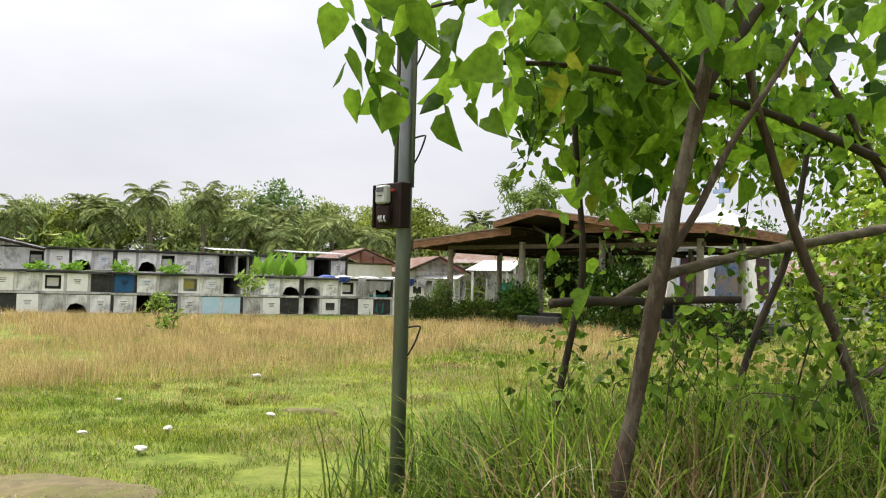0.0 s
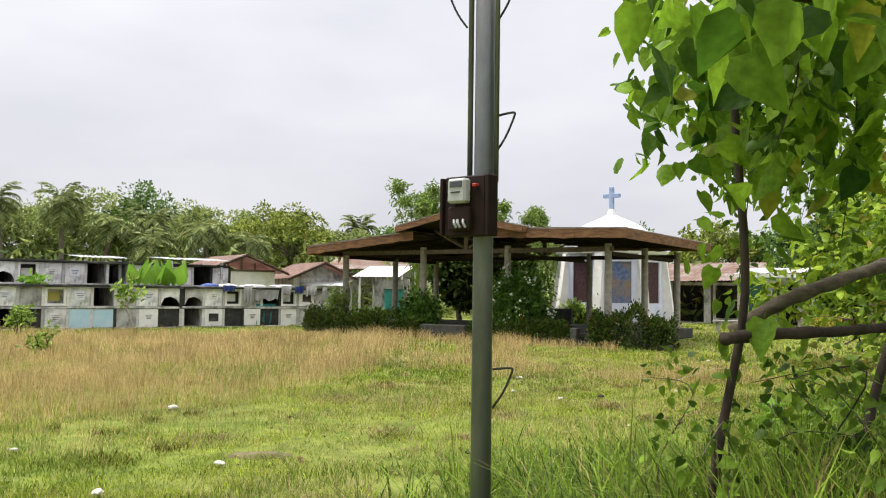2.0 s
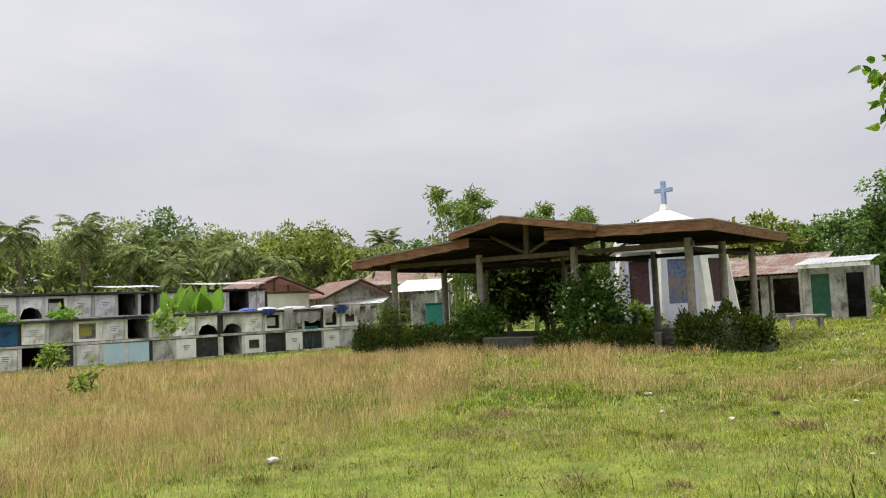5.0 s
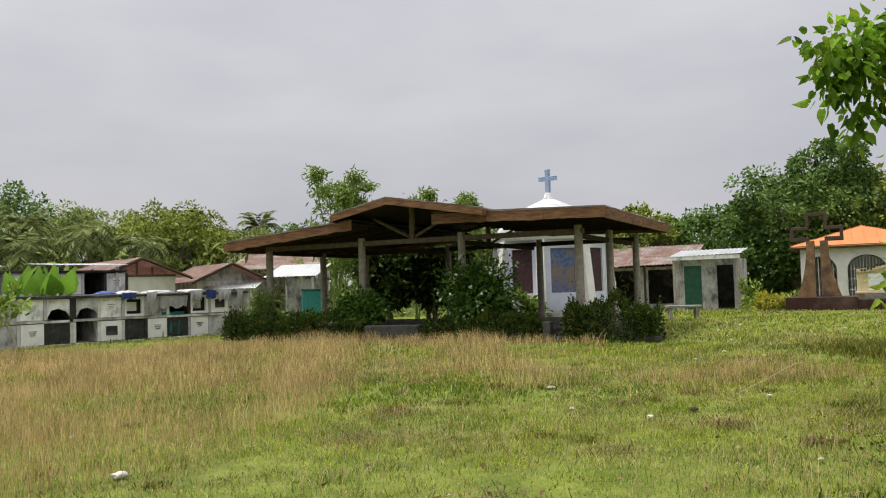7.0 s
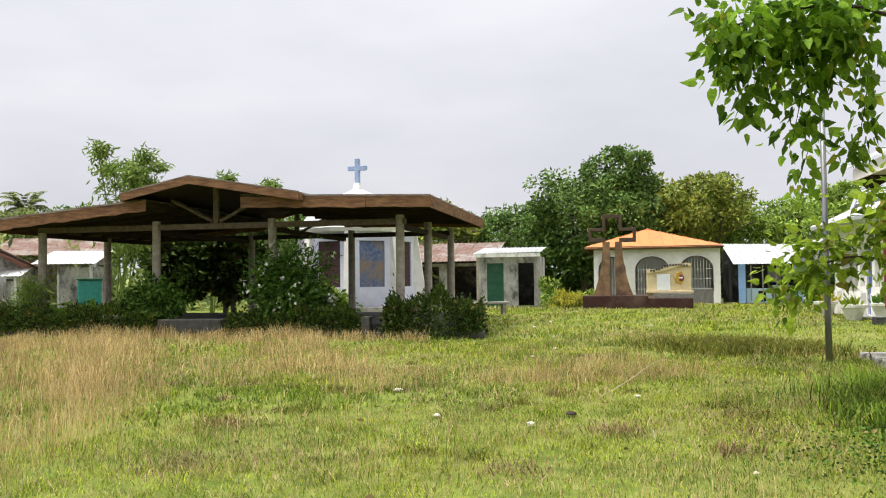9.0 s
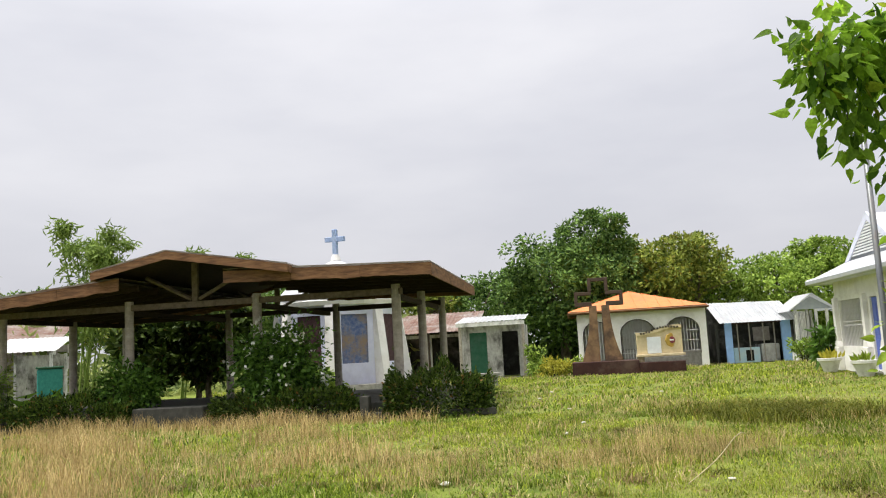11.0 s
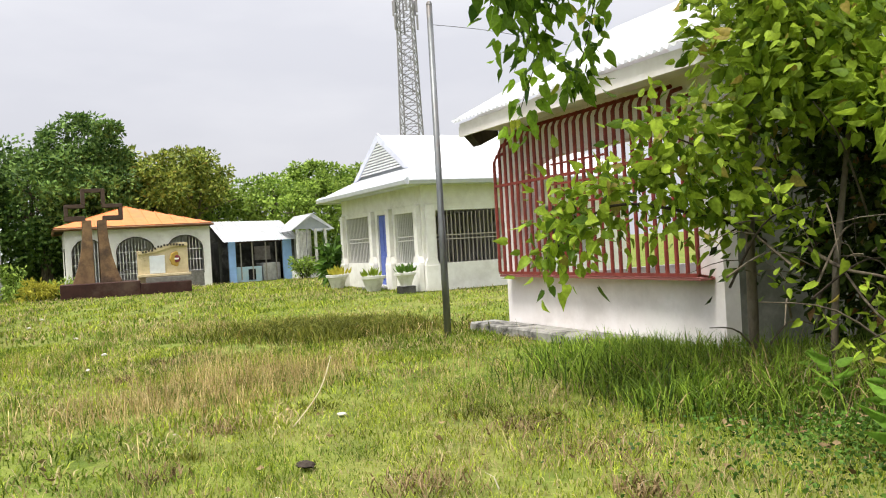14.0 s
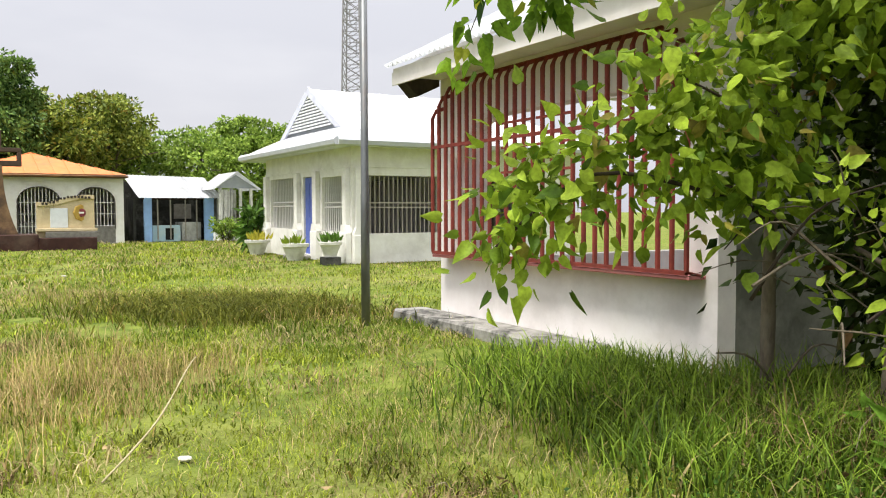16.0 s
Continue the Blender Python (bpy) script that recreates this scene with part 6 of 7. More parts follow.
# trees beyond the tomb houses
tree(pose(28.6, 46.4, 0), 9.3, (2.7, 2.7, 2.8), 0.3, LEAF_DARK, 74, "tall dark green tree top above its neighbours", 110, 220, 0.19, 0.5, crown_z=0.55)
tree(pose(26.6, 47.6, 0), 8.1, (4.6, 4.3, 4.0), 0.35, LEAF_DARK, 60, "large dark green broad-leaved tree", 230, 230, 0.19, 0.55, crown_z=0.5)
tree(pose(22.2, 50.0, 0), 6.3, (3.6, 3.6, 3.0), 0.3, LEAF_DARK, 61, "dark green tree behind the sheds", 150, 230, 0.19, 0.52, crown_z=0.5)
tree(pose(32.6, 44.4, 0), 8.0, (3.5, 3.5, 3.2), 0.3, LEAF_MID, 62, "olive green tree with brownish new leaves", 180, 230, 0.18, 0.46, crown_z=0.5)
tree(pose(41.5, 41.8, 0), 7.3, (2.2, 2.2, 1.8), 0.25, LEAF_LIME, 75, "bright green tree top beyond the blue-posted shed", 80, 190, 0.18, 0.42, crown_z=0.55)
tree(pose(39.5, 41.5, 0), 6.4, (4.2, 4.0, 3.0), 0.3, LEAF_LIME, 63, "bright green tree beyond the blue-posted shed", 180, 220, 0.18, 0.5, crown_z=0.5)
tree(pose(44.5, 38.0, 0), 6.9, (3.6, 3.6, 2.8), 0.3, LEAF_LIME, 64, "bright green tree behind the chapel", 120, 170, 0.22, 0.5, crown_z=0.5)
tree(pose(17.5, 49.0, 0), 6.0, (3.0, 3.0, 2.7), 0.25, LEAF_MID, 65, "green tree behind the shrine", 100, 160, 0.22, 0.46, crown_z=0.5)
tree(pose(28.5, 45.5, 0), 5.5, (3.4, 2.5, 2.6), 0.25, LEAF_DARK, 66, "dark undergrowth tree behind the tomb house", 110, 170, 0.22, 0.48, crown_z=0.45)
tree(pose(29.3, 47.5, 0), 7.6, (3.0, 3.0, 3.0), 0.28, LEAF_MID, 72, "olive green tree between darker trees", 130, 170, 0.21, 0.46, crown_z=0.5)
tree(pose(36.0, 45.5, 0), 6.4, (3.2, 3.0, 2.8), 0.28, LEAF_LIME, 73, "bright green tree beyond the tomb houses", 120, 170, 0.21, 0.46, crown_z=0.5)
shrub("shrub", "tall weeds beside the green-doored shed", at(1.3, 20.4), (0.6, 0.5, 0.75), LEAF_LIME, 67, 900, 0.2, 0.35)
shrub("shrub", "yellow-leaved ornamental shrub near the monument", at(2.0, 19.2), (0.75, 0.5, 0.4), YELLOWLEAF, 68, 900, 0.2, 0.2)
shrub("shrub", "low green weeds near the monument", at(2.7, 20.6), (1.3, 0.6, 0.4), LEAF_LIME, 69, 1300, 0.18, 0.4)
shrub("shrub", "green weeds beside the blue-posted shed", at(13.2, 22.6), (0.6, 0.5, 0.55), LEAF_LIME, 70, 900, 0.16, 0.4)
shrub("shrub", "broad-leaved shrub at the corner of the white chapel", at(11.35, 12.6), (0.4, 0.4, 0.8), LEAF_FLOWERBUSH, 71, 260, 0.4, 0.35)


# wooded rise behind the tombs
def build_far_wood():
    r = rng_of(80)
    spots = [(-46, 52, 6.6), (-40, 55, 7.6), (-35, 55, 7.6), (-30, 58, 8.2), (-25.5, 57, 8.6), (-22, 59, 8.6), (-18, 58, 7.6), (-14, 60, 7.0), (-11, 57, 7.4), (-7.5, 60, 6.0),
             (-3, 62, 6.0), (3, 62, 6.6), (8, 62, 6.4), (-50, 58, 7.0), (-57, 54, 7.0), (13, 60, 6.6)]
    for i, (x, y, h) in enumerate(spots):
        w = r.uniform(3.2, 4.4)
        tree(pose(x, y, 0), h, (w, w, h * 0.42), 0.25, (LEAF_FAR, LEAF_FAR, LEAF_MID)[i % 3] if i % 5 else LEAF_DARK, 100 + i, "dense green tree on the wooded edge behind the tombs", 190, 170, 0.19, 0.6, group="trees of the far wood", crown_z=0.5)
    for i, (x, y, h) in enumerate(((-34, 52, 6.3), (-31.2, 50, 6.0), (-27.5, 50, 6.8), (-17.5, 49, 4.2), (-12.0, 52, 4.4), (-6, 66, 6.4), (-38, 50, 5.8), (-43, 47, 5.6), (-24.3, 51, 6.9), (-21.4, 50, 5.2), (-19.2, 52, 5.8), (-29.4, 49, 5.4), (-14.6, 51, 5.2))):
        palm(pose(x, y, 0), h, 140 + i, "coconut palm at the edge of the wood")
    # low tangle between the trunks
    n = 16000
    p = np.stack([r.uniform(-62, 16, n), r.uniform(44, 56, n), np.abs(r.normal(size=n)) * 1.3 + 0.1], 1)
    p[:, 2] *= 0.7 + 0.6 * np.sin(p[:, 0] * 0.7) ** 2
    d = r.normal(size=(n, 3)) + np.array([0, 0, 0.4])
    solo("undergrowth", leaves("undergrowth", p, d, 0.35 + 0.6 * r.random(n), LEAF_FAR, r, 0.3), None, "tangled green undergrowth of palms and vines", "undergrowth", kind="stuff")
    p = p.copy()
    p[:, 0] = r.uniform(14, 60, n)
    p[:, 1] = 62 - p[:, 0] * 0.45 + r.uniform(-2, 5, n)
    solo("undergrowth", leaves("undergrowth", p, d, 0.4 + 0.5 * r.random(n), LEAF_DARK, r, 0.35), None, "dark undergrowth beneath the trees", "undergrowth", kind="stuff")


build_far_wood()

# plants growing on and before the tombs
def broad_plant(m, n, size, seed, label):
    """A tuft of a few big upright leaves."""
    r = rng_of(seed)
    t = thing("broad_leaved_plant", label, "plant", m, "plants on the tombs")
    for i in range(n):
        w = 6.28 * i / n + r.random() * 0.5
        tip = r.uniform(0.25, 0.6)
        d = np.array([[math.cos(w) * tip, math.sin(w) * tip, 1.0]])
        p = np.array([[math.cos(w) * 0.12, math.sin(w) * 0.12, 0.1]])
        part("leaf", leaves("leaf", p, d, size * r.uniform(0.8, 1.15), LEAF_BANANA, r, 0.4, 0.25, heart=True), None, t)
    part("stem", tube(bmesh.new(), [(0, 0, -0.05), (0, 0, 0.25)], [0.06, 0.03], 6), LEAF_BANANA, t)



for i, a in enumerate((4.0, 4.8, 5.3)):
    broad_plant(TOMB @ pose(a, 0.9 + 0.2 * (i % 2), 1.55), 4, 0.82, 600 + i, "large upright lime-green leaves sprouting on the tombs")
for i, a in enumerate((-11.5, -8.6, -6.0, -4.2, -3.1, -1.3, 0.4)):
    shrub("weed", "lime-green weeds on the tomb roof", TOMB @ pose(a, 0.35, 1.52), (0.5, 0.25, 0.16), LEAF_BANANA, 92 + i, 60, 0.26, 0.5, stems=2, group="weeds on the tombs")
shrub("weed", "green creeper hanging over the upper tombs", TOMB @ pose(-3.0, 2.5, 2.4), (0.7, 0.35, 0.3), LEAF_LIME, 93, 350, 0.2, 0.4, stems=2, group="weeds on the tombs")
tree(pose(-8.5, 22.2, 0), 1.75, (0.45, 0.45, 0.48), 0.035, LEAF_LIME, 94, "small bright sapling with a pale trunk in the grass", 16, 22, 0.15, 0.12, bark=COLUMN, name="sapling", crown_z=0.72)
shrub("sapling", "thin leggy sapling in the straw grass", pose(-7.4, 14.7, 0), (0.42, 0.35, 0.36), LEAF_LIME, 95, 160, 0.13, 0.4, stems=4)
shrub("sapling", "leafy weed bush before the tombs", pose(-12.3, 23.2, 0), (0.5, 0.45, 0.5), LEAF_LIME, 96, 420, 0.15, 0.4)


# ---------------------------------------------------------------- roadside tree beside the path
def bough(parent, name, pts, r0, r1, material, sides=8, seed=1):
    rng = random.Random(seed)
    q = smooth_path(pts, 5)
    n = len(q) - 1
    return part(name, tube(bmesh.new(), q, [r0 + (r1 - r0) * i / n for i in range(n + 1)], sides, 0.12, rng), material, parent, smooth=True)


def hanging(r, lo, hi, n, down=1.0):
    p = r.random((n, 3)) * (np.array(hi) - np.array(lo)) + np.array(lo)
    d = r.normal(size=(n, 3)) * 0.55 + np.array([0, 0, -down])
    return p, d


def along(r, pts, n, spread, lift=0.0):
    """Leaf places scattered round a path."""
    q = np.array([tuple(v) for v in smooth_path(pts, 8)])
    i = r.integers(0, len(q), n)
    p = q[i] + r.normal(size=(n, 3)) * np.array(spread) + np.array([0, 0, lift])
    d = (p - q[i]) / (np.array(spread).mean() + 1e-6) * 0.5 + r.normal(size=(n, 3)) * 0.5 + np.array([0, 0, -0.55])
    return p, d


def build_roadside_tree():
    r = rng_of(201)
    t = thing("roadside_tree", "crooked roadside tree with large heart-shaped leaves", "tree", pose(0, 0, 0))
    bough(t, "trunk", [(2.53, -0.28, -0.1), (2.59, -0.28, 0.62), (2.62, -0.28, 0.8), (2.73, -0.29, 1.43), (2.8, -0.29, 1.8), (2.88, -0.29, 2.18), (2.93, -0.3, 2.47), (3.03, -0.25, 3.07)], 0.037, 0.027, BARK2, 12, 1)
    bough(t, "limb", [(2.74, -0.28, 1.5), (2.88, -0.2, 1.72), (3.02, -0.12, 2.0), (3.3, 0.05, 2.45), (3.6, 0.25, 3.0)], 0.018, 0.010, BARK2, 8, 3)
    bough(t, "stem", [(4.04, 0.59, -0.1), (3.84, 0.54, 0.59), (3.63, 0.47, 1.14), (3.41, 0.41, 1.67), (3.27, 0.37, 2.11), (3.19, 0.34, 2.38), (3.04, 0.34, 3.18)], 0.029, 0.018, BARK2, 9, 2)
    bough(t, "limb", [(4.7, 2.1, 1.5), (4.3, 1.9, 2.1), (3.9, 1.7, 2.7), (3.5, 1.5, 3.2)], 0.026, 0.016, BARK2, 8, 4)
    bough(t, "limb", [(4.3, 1.05, 1.95), (3.96, 0.9, 2.09), (3.42, 0.59, 2.25), (2.96, 0.3, 2.33), (2.46, 0.01, 2.38), (1.98, -0.17, 2.37)], 0.028, 0.010, DARKBARK, 6, 5)
    bough(t, "limb", [(2.88, -0.29, 2.18), (2.5, -0.5, 2.5), (2.1, -0.75, 2.45), (1.75, -1.0, 2.3)], 0.012, 0.004, DARKBARK, 6, 6)
    bough(t, "limb", [(2.88, -0.29, 2.18), (3.3, 0.0, 2.8), (3.8, 0.2, 3.1)], 0.025, 0.012, DARKBARK, 6, 7)
    bough(t, "limb", [(2.8, -0.29, 1.8), (3.0, 0.3, 2.4), (3.3, 1.2, 2.5)], 0.022, 0.012, DARKBARK, 6, 8)
    bough(t, "stem", [(2.20, 0.95, -0.05), (2.31, 0.92, 0.84), (2.42, 0.91, 1.49), (2.37, 0.87, 2.2), (2.34, 0.85, 3.0)], 0.022, 0.016, DARKBARK, 7, 9)
    bough(t, "stem", [(3.3, 1.9, -0.05), (3.45, 1.95, 0.9), (3.75, 2.05, 1.7), (3.9, 2.1, 2.6)], 0.03, 0.018, DARKBARK, 7, 10)
    # crown of broad leaves, hanging
    sets = [hanging(r, (1.6, -1.2, 1.98), (2.25, -0.6, 2.75), 75, 1.1), hanging(r, (2.0, -0.9, 2.35), (3.9, 0.9, 3.2), 330, 0.9), hanging(r, (2.2, 0.2, 2.05), (3.4, 1.7, 3.2), 220, 0.9),
            hanging(r, (3.2, 0.2, 2.3), (5.2, 2.6, 3.8), 340, 0.8), hanging(r, (2.2, 0.9, 2.6), (3.4, 3.0, 3.8), 320, 0.9), hanging(r, (2.05, -0.5, 2.2), (3.0, 0.6, 2.7), 170, 1.0), hanging(r, (2.35, 0.5, 1.95), (3.3, 1.6, 2.6), 190, 1.0), hanging(r, (2.05, 0.7, 2.15), (2.9, 2.2, 3.0), 210, 1.0), along(r, [(2.42, 0.91, 1.6), (2.37, 0.87, 2.2), (2.34, 0.85, 2.9)], 40, (0.16, 0.16, 0.2)),
            along(r, [(3.96, 0.9, 2.09), (2.96, 0.3, 2.33), (1.98, -0.17, 2.37)], 60, (0.15, 0.15, 0.12))]
    p = np.concatenate([s[0] for s in sets])
    d = np.concatenate([s[1] for s in sets])
    part("crown", leaves("crown", p, d, r.uniform(0.065, 0.165, len(p)), LEAF_BIG, r, 0.42, 0.3, heart=True), None, t, "large hanging heart-shaped leaves")
    # darker leaf colour inside the crown imitates its inner shade
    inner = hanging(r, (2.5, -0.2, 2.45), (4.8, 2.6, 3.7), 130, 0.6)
    part("inner_leaves", leaves("inner_leaves", inner[0], inner[1], r.uniform(0.09, 0.16, 130), LEAF_DARK, r, 0.42, 0.3, heart=True), None, t, "leaves inside the crown, shade put into their darker green")
    # thin vines that hang from the limbs
    for i, (x, y, z0, z1) in enumerate(((2.78, 0.75, 2.7, 1.72), (3.05, 0.2, 2.6, 1.9), (2.62, 1.5, 2.7, 1.5), (3.3, 1.1, 2.6, 1.55), (2.2, -0.1, 2.35, 1.95))):
        q = [(x, y, z0), (x + 0.03, y, (z0 + z1) / 2), (x - 0.02, y + 0.03, z1)]
        v = bough(t, "vine", q, 0.004, 0.002, DARKBARK, 5, 60 + i)
        w = along(r, q, 60, (0.035, 0.035, 0.05))
        part("vine_leaves", leaves("vine_leaves", w[0], w[1], r.uniform(0.03, 0.06, 60), LEAF_UNDER, r, 0.42, 0.3, heart=True), None, v)
    # vines that scramble up from the grass
    for i in range(26):
        x, y = r.uniform(2.25, 4.3), r.uniform(-0.1, 1.9)
        h = r.uniform(0.7, 1.55)
        q = [(x, y, -0.02), (x + r.normal() * 0.12, y + r.normal() * 0.1, h * 0.5), (x + r.normal() * 0.2, y + r.normal() * 0.15, h * 0.9), (x + r.normal() * 0.35, y + r.normal() * 0.2, h * r.uniform(0.7, 1.0))]
        v = bough(t, "vine", q, 0.006, 0.002, DARKBARK if i % 2 else DEADWOOD, 5, 600 + i)
        w = along(r, q[1:], 46, (0.06, 0.06, 0.08))
        tagged(part("vine_leaves", leaves("vine_leaves", w[0], w[1], r.uniform(0.03, 0.075, 46), LEAF_UNDER, r, 0.4, 0.3, heart=True), None, v), kind="stuff")
    # smaller leaves of climbers among the stems
    sets = [clumps(r, (4.8, 3.6, 2.2), (1.6, 1.5, 1.4), 26, 30, (0.22, 0.22, 0.2)), clumps(r, (3.9, 2.5, 1.0), (0.8, 0.8, 0.8), 22, 26, (0.18, 0.18, 0.16)),
            along(r, [(2.25, 0.93, 0.3), (2.31, 0.92, 0.84), (2.42, 0.91, 1.49)], 70, (0.07, 0.07, 0.15)), clumps(r, (3.5, 2.1, 0.5), (1.1, 0.9, 0.6), 14, 22, (0.15, 0.15, 0.15), 0.3), clumps(r, (4.6, 1.6, 0.8), (1.0, 0.9, 0.8), 16, 22, (0.16, 0.16, 0.16), 0.3)]
    p = np.concatenate([s[0] for s in sets])
    d = np.concatenate([s[1] for s in sets])
    k = p[:, 2] > 0.05
    part("climber", leaves("climber", p[k], d[k], r.uniform(0.03, 0.075, k.sum()), LEAF_UNDER, r, 0.42, 0.3, heart=True), None, t, "small-leaved climber")


build_roadside_tree()


def loose_branch(name, label, pts, r0, r1, material, seed):
    rng = random.Random(seed)
    q = smooth_path(pts, 6)
    n = len(q) - 1
    bm = tube(bmesh.new(), q, [(r0 + (r1 - r0) * i / n) * (1 + 0.12 * math.sin(i * 1.9 + seed)) for i in range(n + 1)], 9, 0.12, rng)
    solo(name, bm, material, label, "branch", smooth=True)


loose_branch("dead_branch", "dead grey branch propped across the tree stems", [(2.6, 1.61, 1.30), (2.78, 1.6, 1.42), (3.02, 1.6, 1.53), (3.6, 1.95, 1.68), (4.13, 2.3, 1.79), (4.6, 2.62, 1.9)], 0.036, 0.034, DEADWOOD, 1)
loose_branch("dead_branch", "charred dark branch lying across the stems", [(2.26, 0.68, 1.315), (2.45, 0.78, 1.33), (2.78, 0.93, 1.34), (3.0, 1.05, 1.35), (3.3, 1.22, 1.36)], 0.026, 0.02, DARKBARK, 2)
loose_branch("dead_branch", "fallen grey branch lying in the tall grass", [(2.75, -0.12, 0.46), (3.1, -0.05, 0.44), (3.5, 0.05, 0.36), (3.9, 0.15, 0.25), (4.5, 0.3, 0.02)], 0.024, 0.034, DEADWOOD, 3)
loose_branch("dead_branch", "dark fallen branch in the undergrowth", [(3.0, 2.4, 0.5), (3.8, 2.7, 0.62), (4.6, 2.8, 0.85), (5.4, 2.9, 0.9)], 0.05, 0.045, DARKBARK, 4)


# ---------------------------------------------------------------- bushy tree before the grilled house
def build_house_tree():
    r = rng_of(301)
    t = thing("house_tree", "tangled bushy tree with broad green leaves beside the grilled house", "tree", pose(0, 0, 0))
    bough(t, "trunk", [(6.86, 7.58, -0.1), (6.87, 7.58, 0.8), (6.9, 7.56, 1.64), (6.92, 7.52, 2.6), (6.9, 7.45, 3.3)], 0.048, 0.03, BARK, 8, 11)
    for i, pts in enumerate(([(6.55, 6.95, -0.05), (6.6, 6.9, 0.9), (6.9, 6.8, 1.9), (7.1, 6.7, 2.9)], [(7.3, 6.5, -0.05), (7.2, 6.4, 1.0), (7.0, 6.2, 2.2), (6.8, 6.1, 3.2)],
                             [(6.3, 6.1, -0.05), (6.2, 6.2, 0.8), (5.9, 6.35, 1.25), (6.1, 6.1, 1.9)], [(7.6, 7.2, -0.05), (7.5, 7.1, 1.2), (7.4, 7.2, 2.6)], [(6.9, 5.6, -0.05), (6.7, 5.6, 1.2), (6.4, 5.7, 2.4)])):
        bough(t, "stem", pts, 0.034, 0.016, BARK, 7, 20 + i)
    bough(t, "limb", [(6.88, 7.57, 1.25), (6.2, 7.75, 1.38), (5.6, 8.3, 1.5), (5.25, 8.72, 1.12)], 0.018, 0.006, DARKBARK, 6, 31)
    bough(t, "limb", [(6.88, 7.57, 1.5), (6.3, 7.6, 1.8), (5.9, 7.9, 2.0)], 0.016, 0.006, DARKBARK, 6, 32)
    bough(t, "limb", [(6.9, 7.45, 3.2), (6.0, 8.3, 3.95), (5.3, 8.8, 3.95), (4.75, 8.87, 3.75)], 0.026, 0.006, DARKBARK, 6, 33)
    bough(t, "limb", [(6.6, 7.1, 1.1), (6.1, 6.8, 0.95), (5.7, 6.5, 0.9), (5.2, 6.1, 0.75)], 0.016, 0.008, DEADWOOD, 6, 34)
    bough(t, "limb", [(6.6, 6.9, 1.0), (6.0, 6.5, 0.55), (5.5, 5.9, 0.5)], 0.012, 0.006, DEADWOOD, 5, 35)
    for i in range(40):                                   # bare twigs
        p = Vector((r.uniform(5.8, 7.2), r.uniform(5.6, 7.6), r.uniform(0.3, 1.9)))
        e = Vector((r.normal(), r.normal(), r.normal() * 0.5)) * 0.35
        part("twig", tube(bmesh.new(), smooth_path([p, p + e * 0.5 + Vector((0, 0, 0.06)), p + e], 3), [0.006 - 0.0007 * k for k in range(7)], 4), BARK, t)
    br = along(r, [(6.45, 7.55, 1.45), (6.1, 7.8, 1.45), (5.6, 8.3, 1.5), (5.3, 8.65, 1.25)], 700, (0.16, 0.16, 0.17), 0.05)
    b2 = along(r, [(6.5, 7.45, 1.75), (6.1, 7.75, 1.95), (5.85, 7.95, 1.95)], 520, (0.2, 0.2, 0.2), 0.0)
    tip = along(r, [(5.35, 8.6, 1.25), (5.22, 8.75, 1.0)], 45, (0.09, 0.09, 0.1), 0.0)
    ov = along(r, [(6.0, 8.3, 3.95), (5.3, 8.8, 3.95), (4.75, 8.87, 3.75)], 330, (0.19, 0.19, 0.18), -0.02)
    for i, (x, y, z0, x1, y1, z1) in enumerate(((4.8, 8.85, 3.8, 4.75, 8.83, 3.3), (5.05, 8.85, 3.85, 5.0, 8.86, 2.95), (5.35, 8.85, 3.9, 5.4, 8.95, 3.2), (5.75, 8.8, 3.85, 5.8, 9.05, 2.75), (6.1, 8.7, 3.8, 6.05, 9.25, 2.35), (6.3, 8.5, 3.7, 6.5, 8.9, 2.6))):
        q = [(x, y, z0), ((x + x1) / 2 + 0.05, (y + y1) / 2, (z0 + z1) / 2), (x1, y1, z1)]
        bough(t, "limb", q, 0.008, 0.003, DARKBARK, 5, 70 + i)
        w = along(r, q, 120, (0.11, 0.11, 0.1), -0.03)
        ov = (np.concatenate([ov[0], w[0]]), np.concatenate([ov[1], w[1] + np.array([0, 0, -0.5])]))
    ov2 = clumps(r, (5.9, 8.6, 3.85), (0.8, 0.55, 0.5), 18, 24, (0.16, 0.16, 0.18), 0.3)
    cn = clumps(r, (6.55, 7.0, 2.65), (1.0, 1.15, 0.95), 74, 32, (0.22, 0.22, 0.2), 0.3)
    rt = clumps(r, (6.2, 6.0, 2.3), (1.0, 1.0, 0.75), 60, 32, (0.2, 0.2, 0.16), 0.3)
    lo = clumps(r, (6.2, 6.2, 1.15), (0.8, 0.9, 0.6), 14, 13, (0.14, 0.14, 0.14), 0.3)
    # spray leaves lighter than the crown's, sunlight painted into their colour
    p, d = np.concatenate([br[0], b2[0], tip[0]]), np.concatenate([br[1], b2[1], tip[1]])
    part("leafy_spray", leaves("leafy_spray", p, d, r.uniform(0.055, 0.135, len(p)), LEAF_SPRAY, r, 0.37, 0.3, heart=True), None, t, "leafy spray before the window grille, sunlight put into its green")
    sprigs = []
    for i in range(26):                                   # leafy sprigs low in the tangle
        q = Vector((r.uniform(5.6, 6.6), r.uniform(5.3, 7.2), r.uniform(0.25, 1.5)))
        e = q + Vector((r.normal() * 0.2 - 0.1, r.normal() * 0.2, 0.16))
        bough(t, "twig", [q, q.lerp(e, 0.5) + Vector((0, 0, 0.03)), e], 0.005, 0.002, BARK, 4, 400 + i)
        w = along(r, [q, q.lerp(e, 0.5), e], 14, (0.05, 0.05, 0.04))
        sprigs.append((w[0], w[1] + np.array([0, 0, 0.5])))
    p, d = (np.concatenate([w[k] for w in sprigs]) for k in (0, 1))
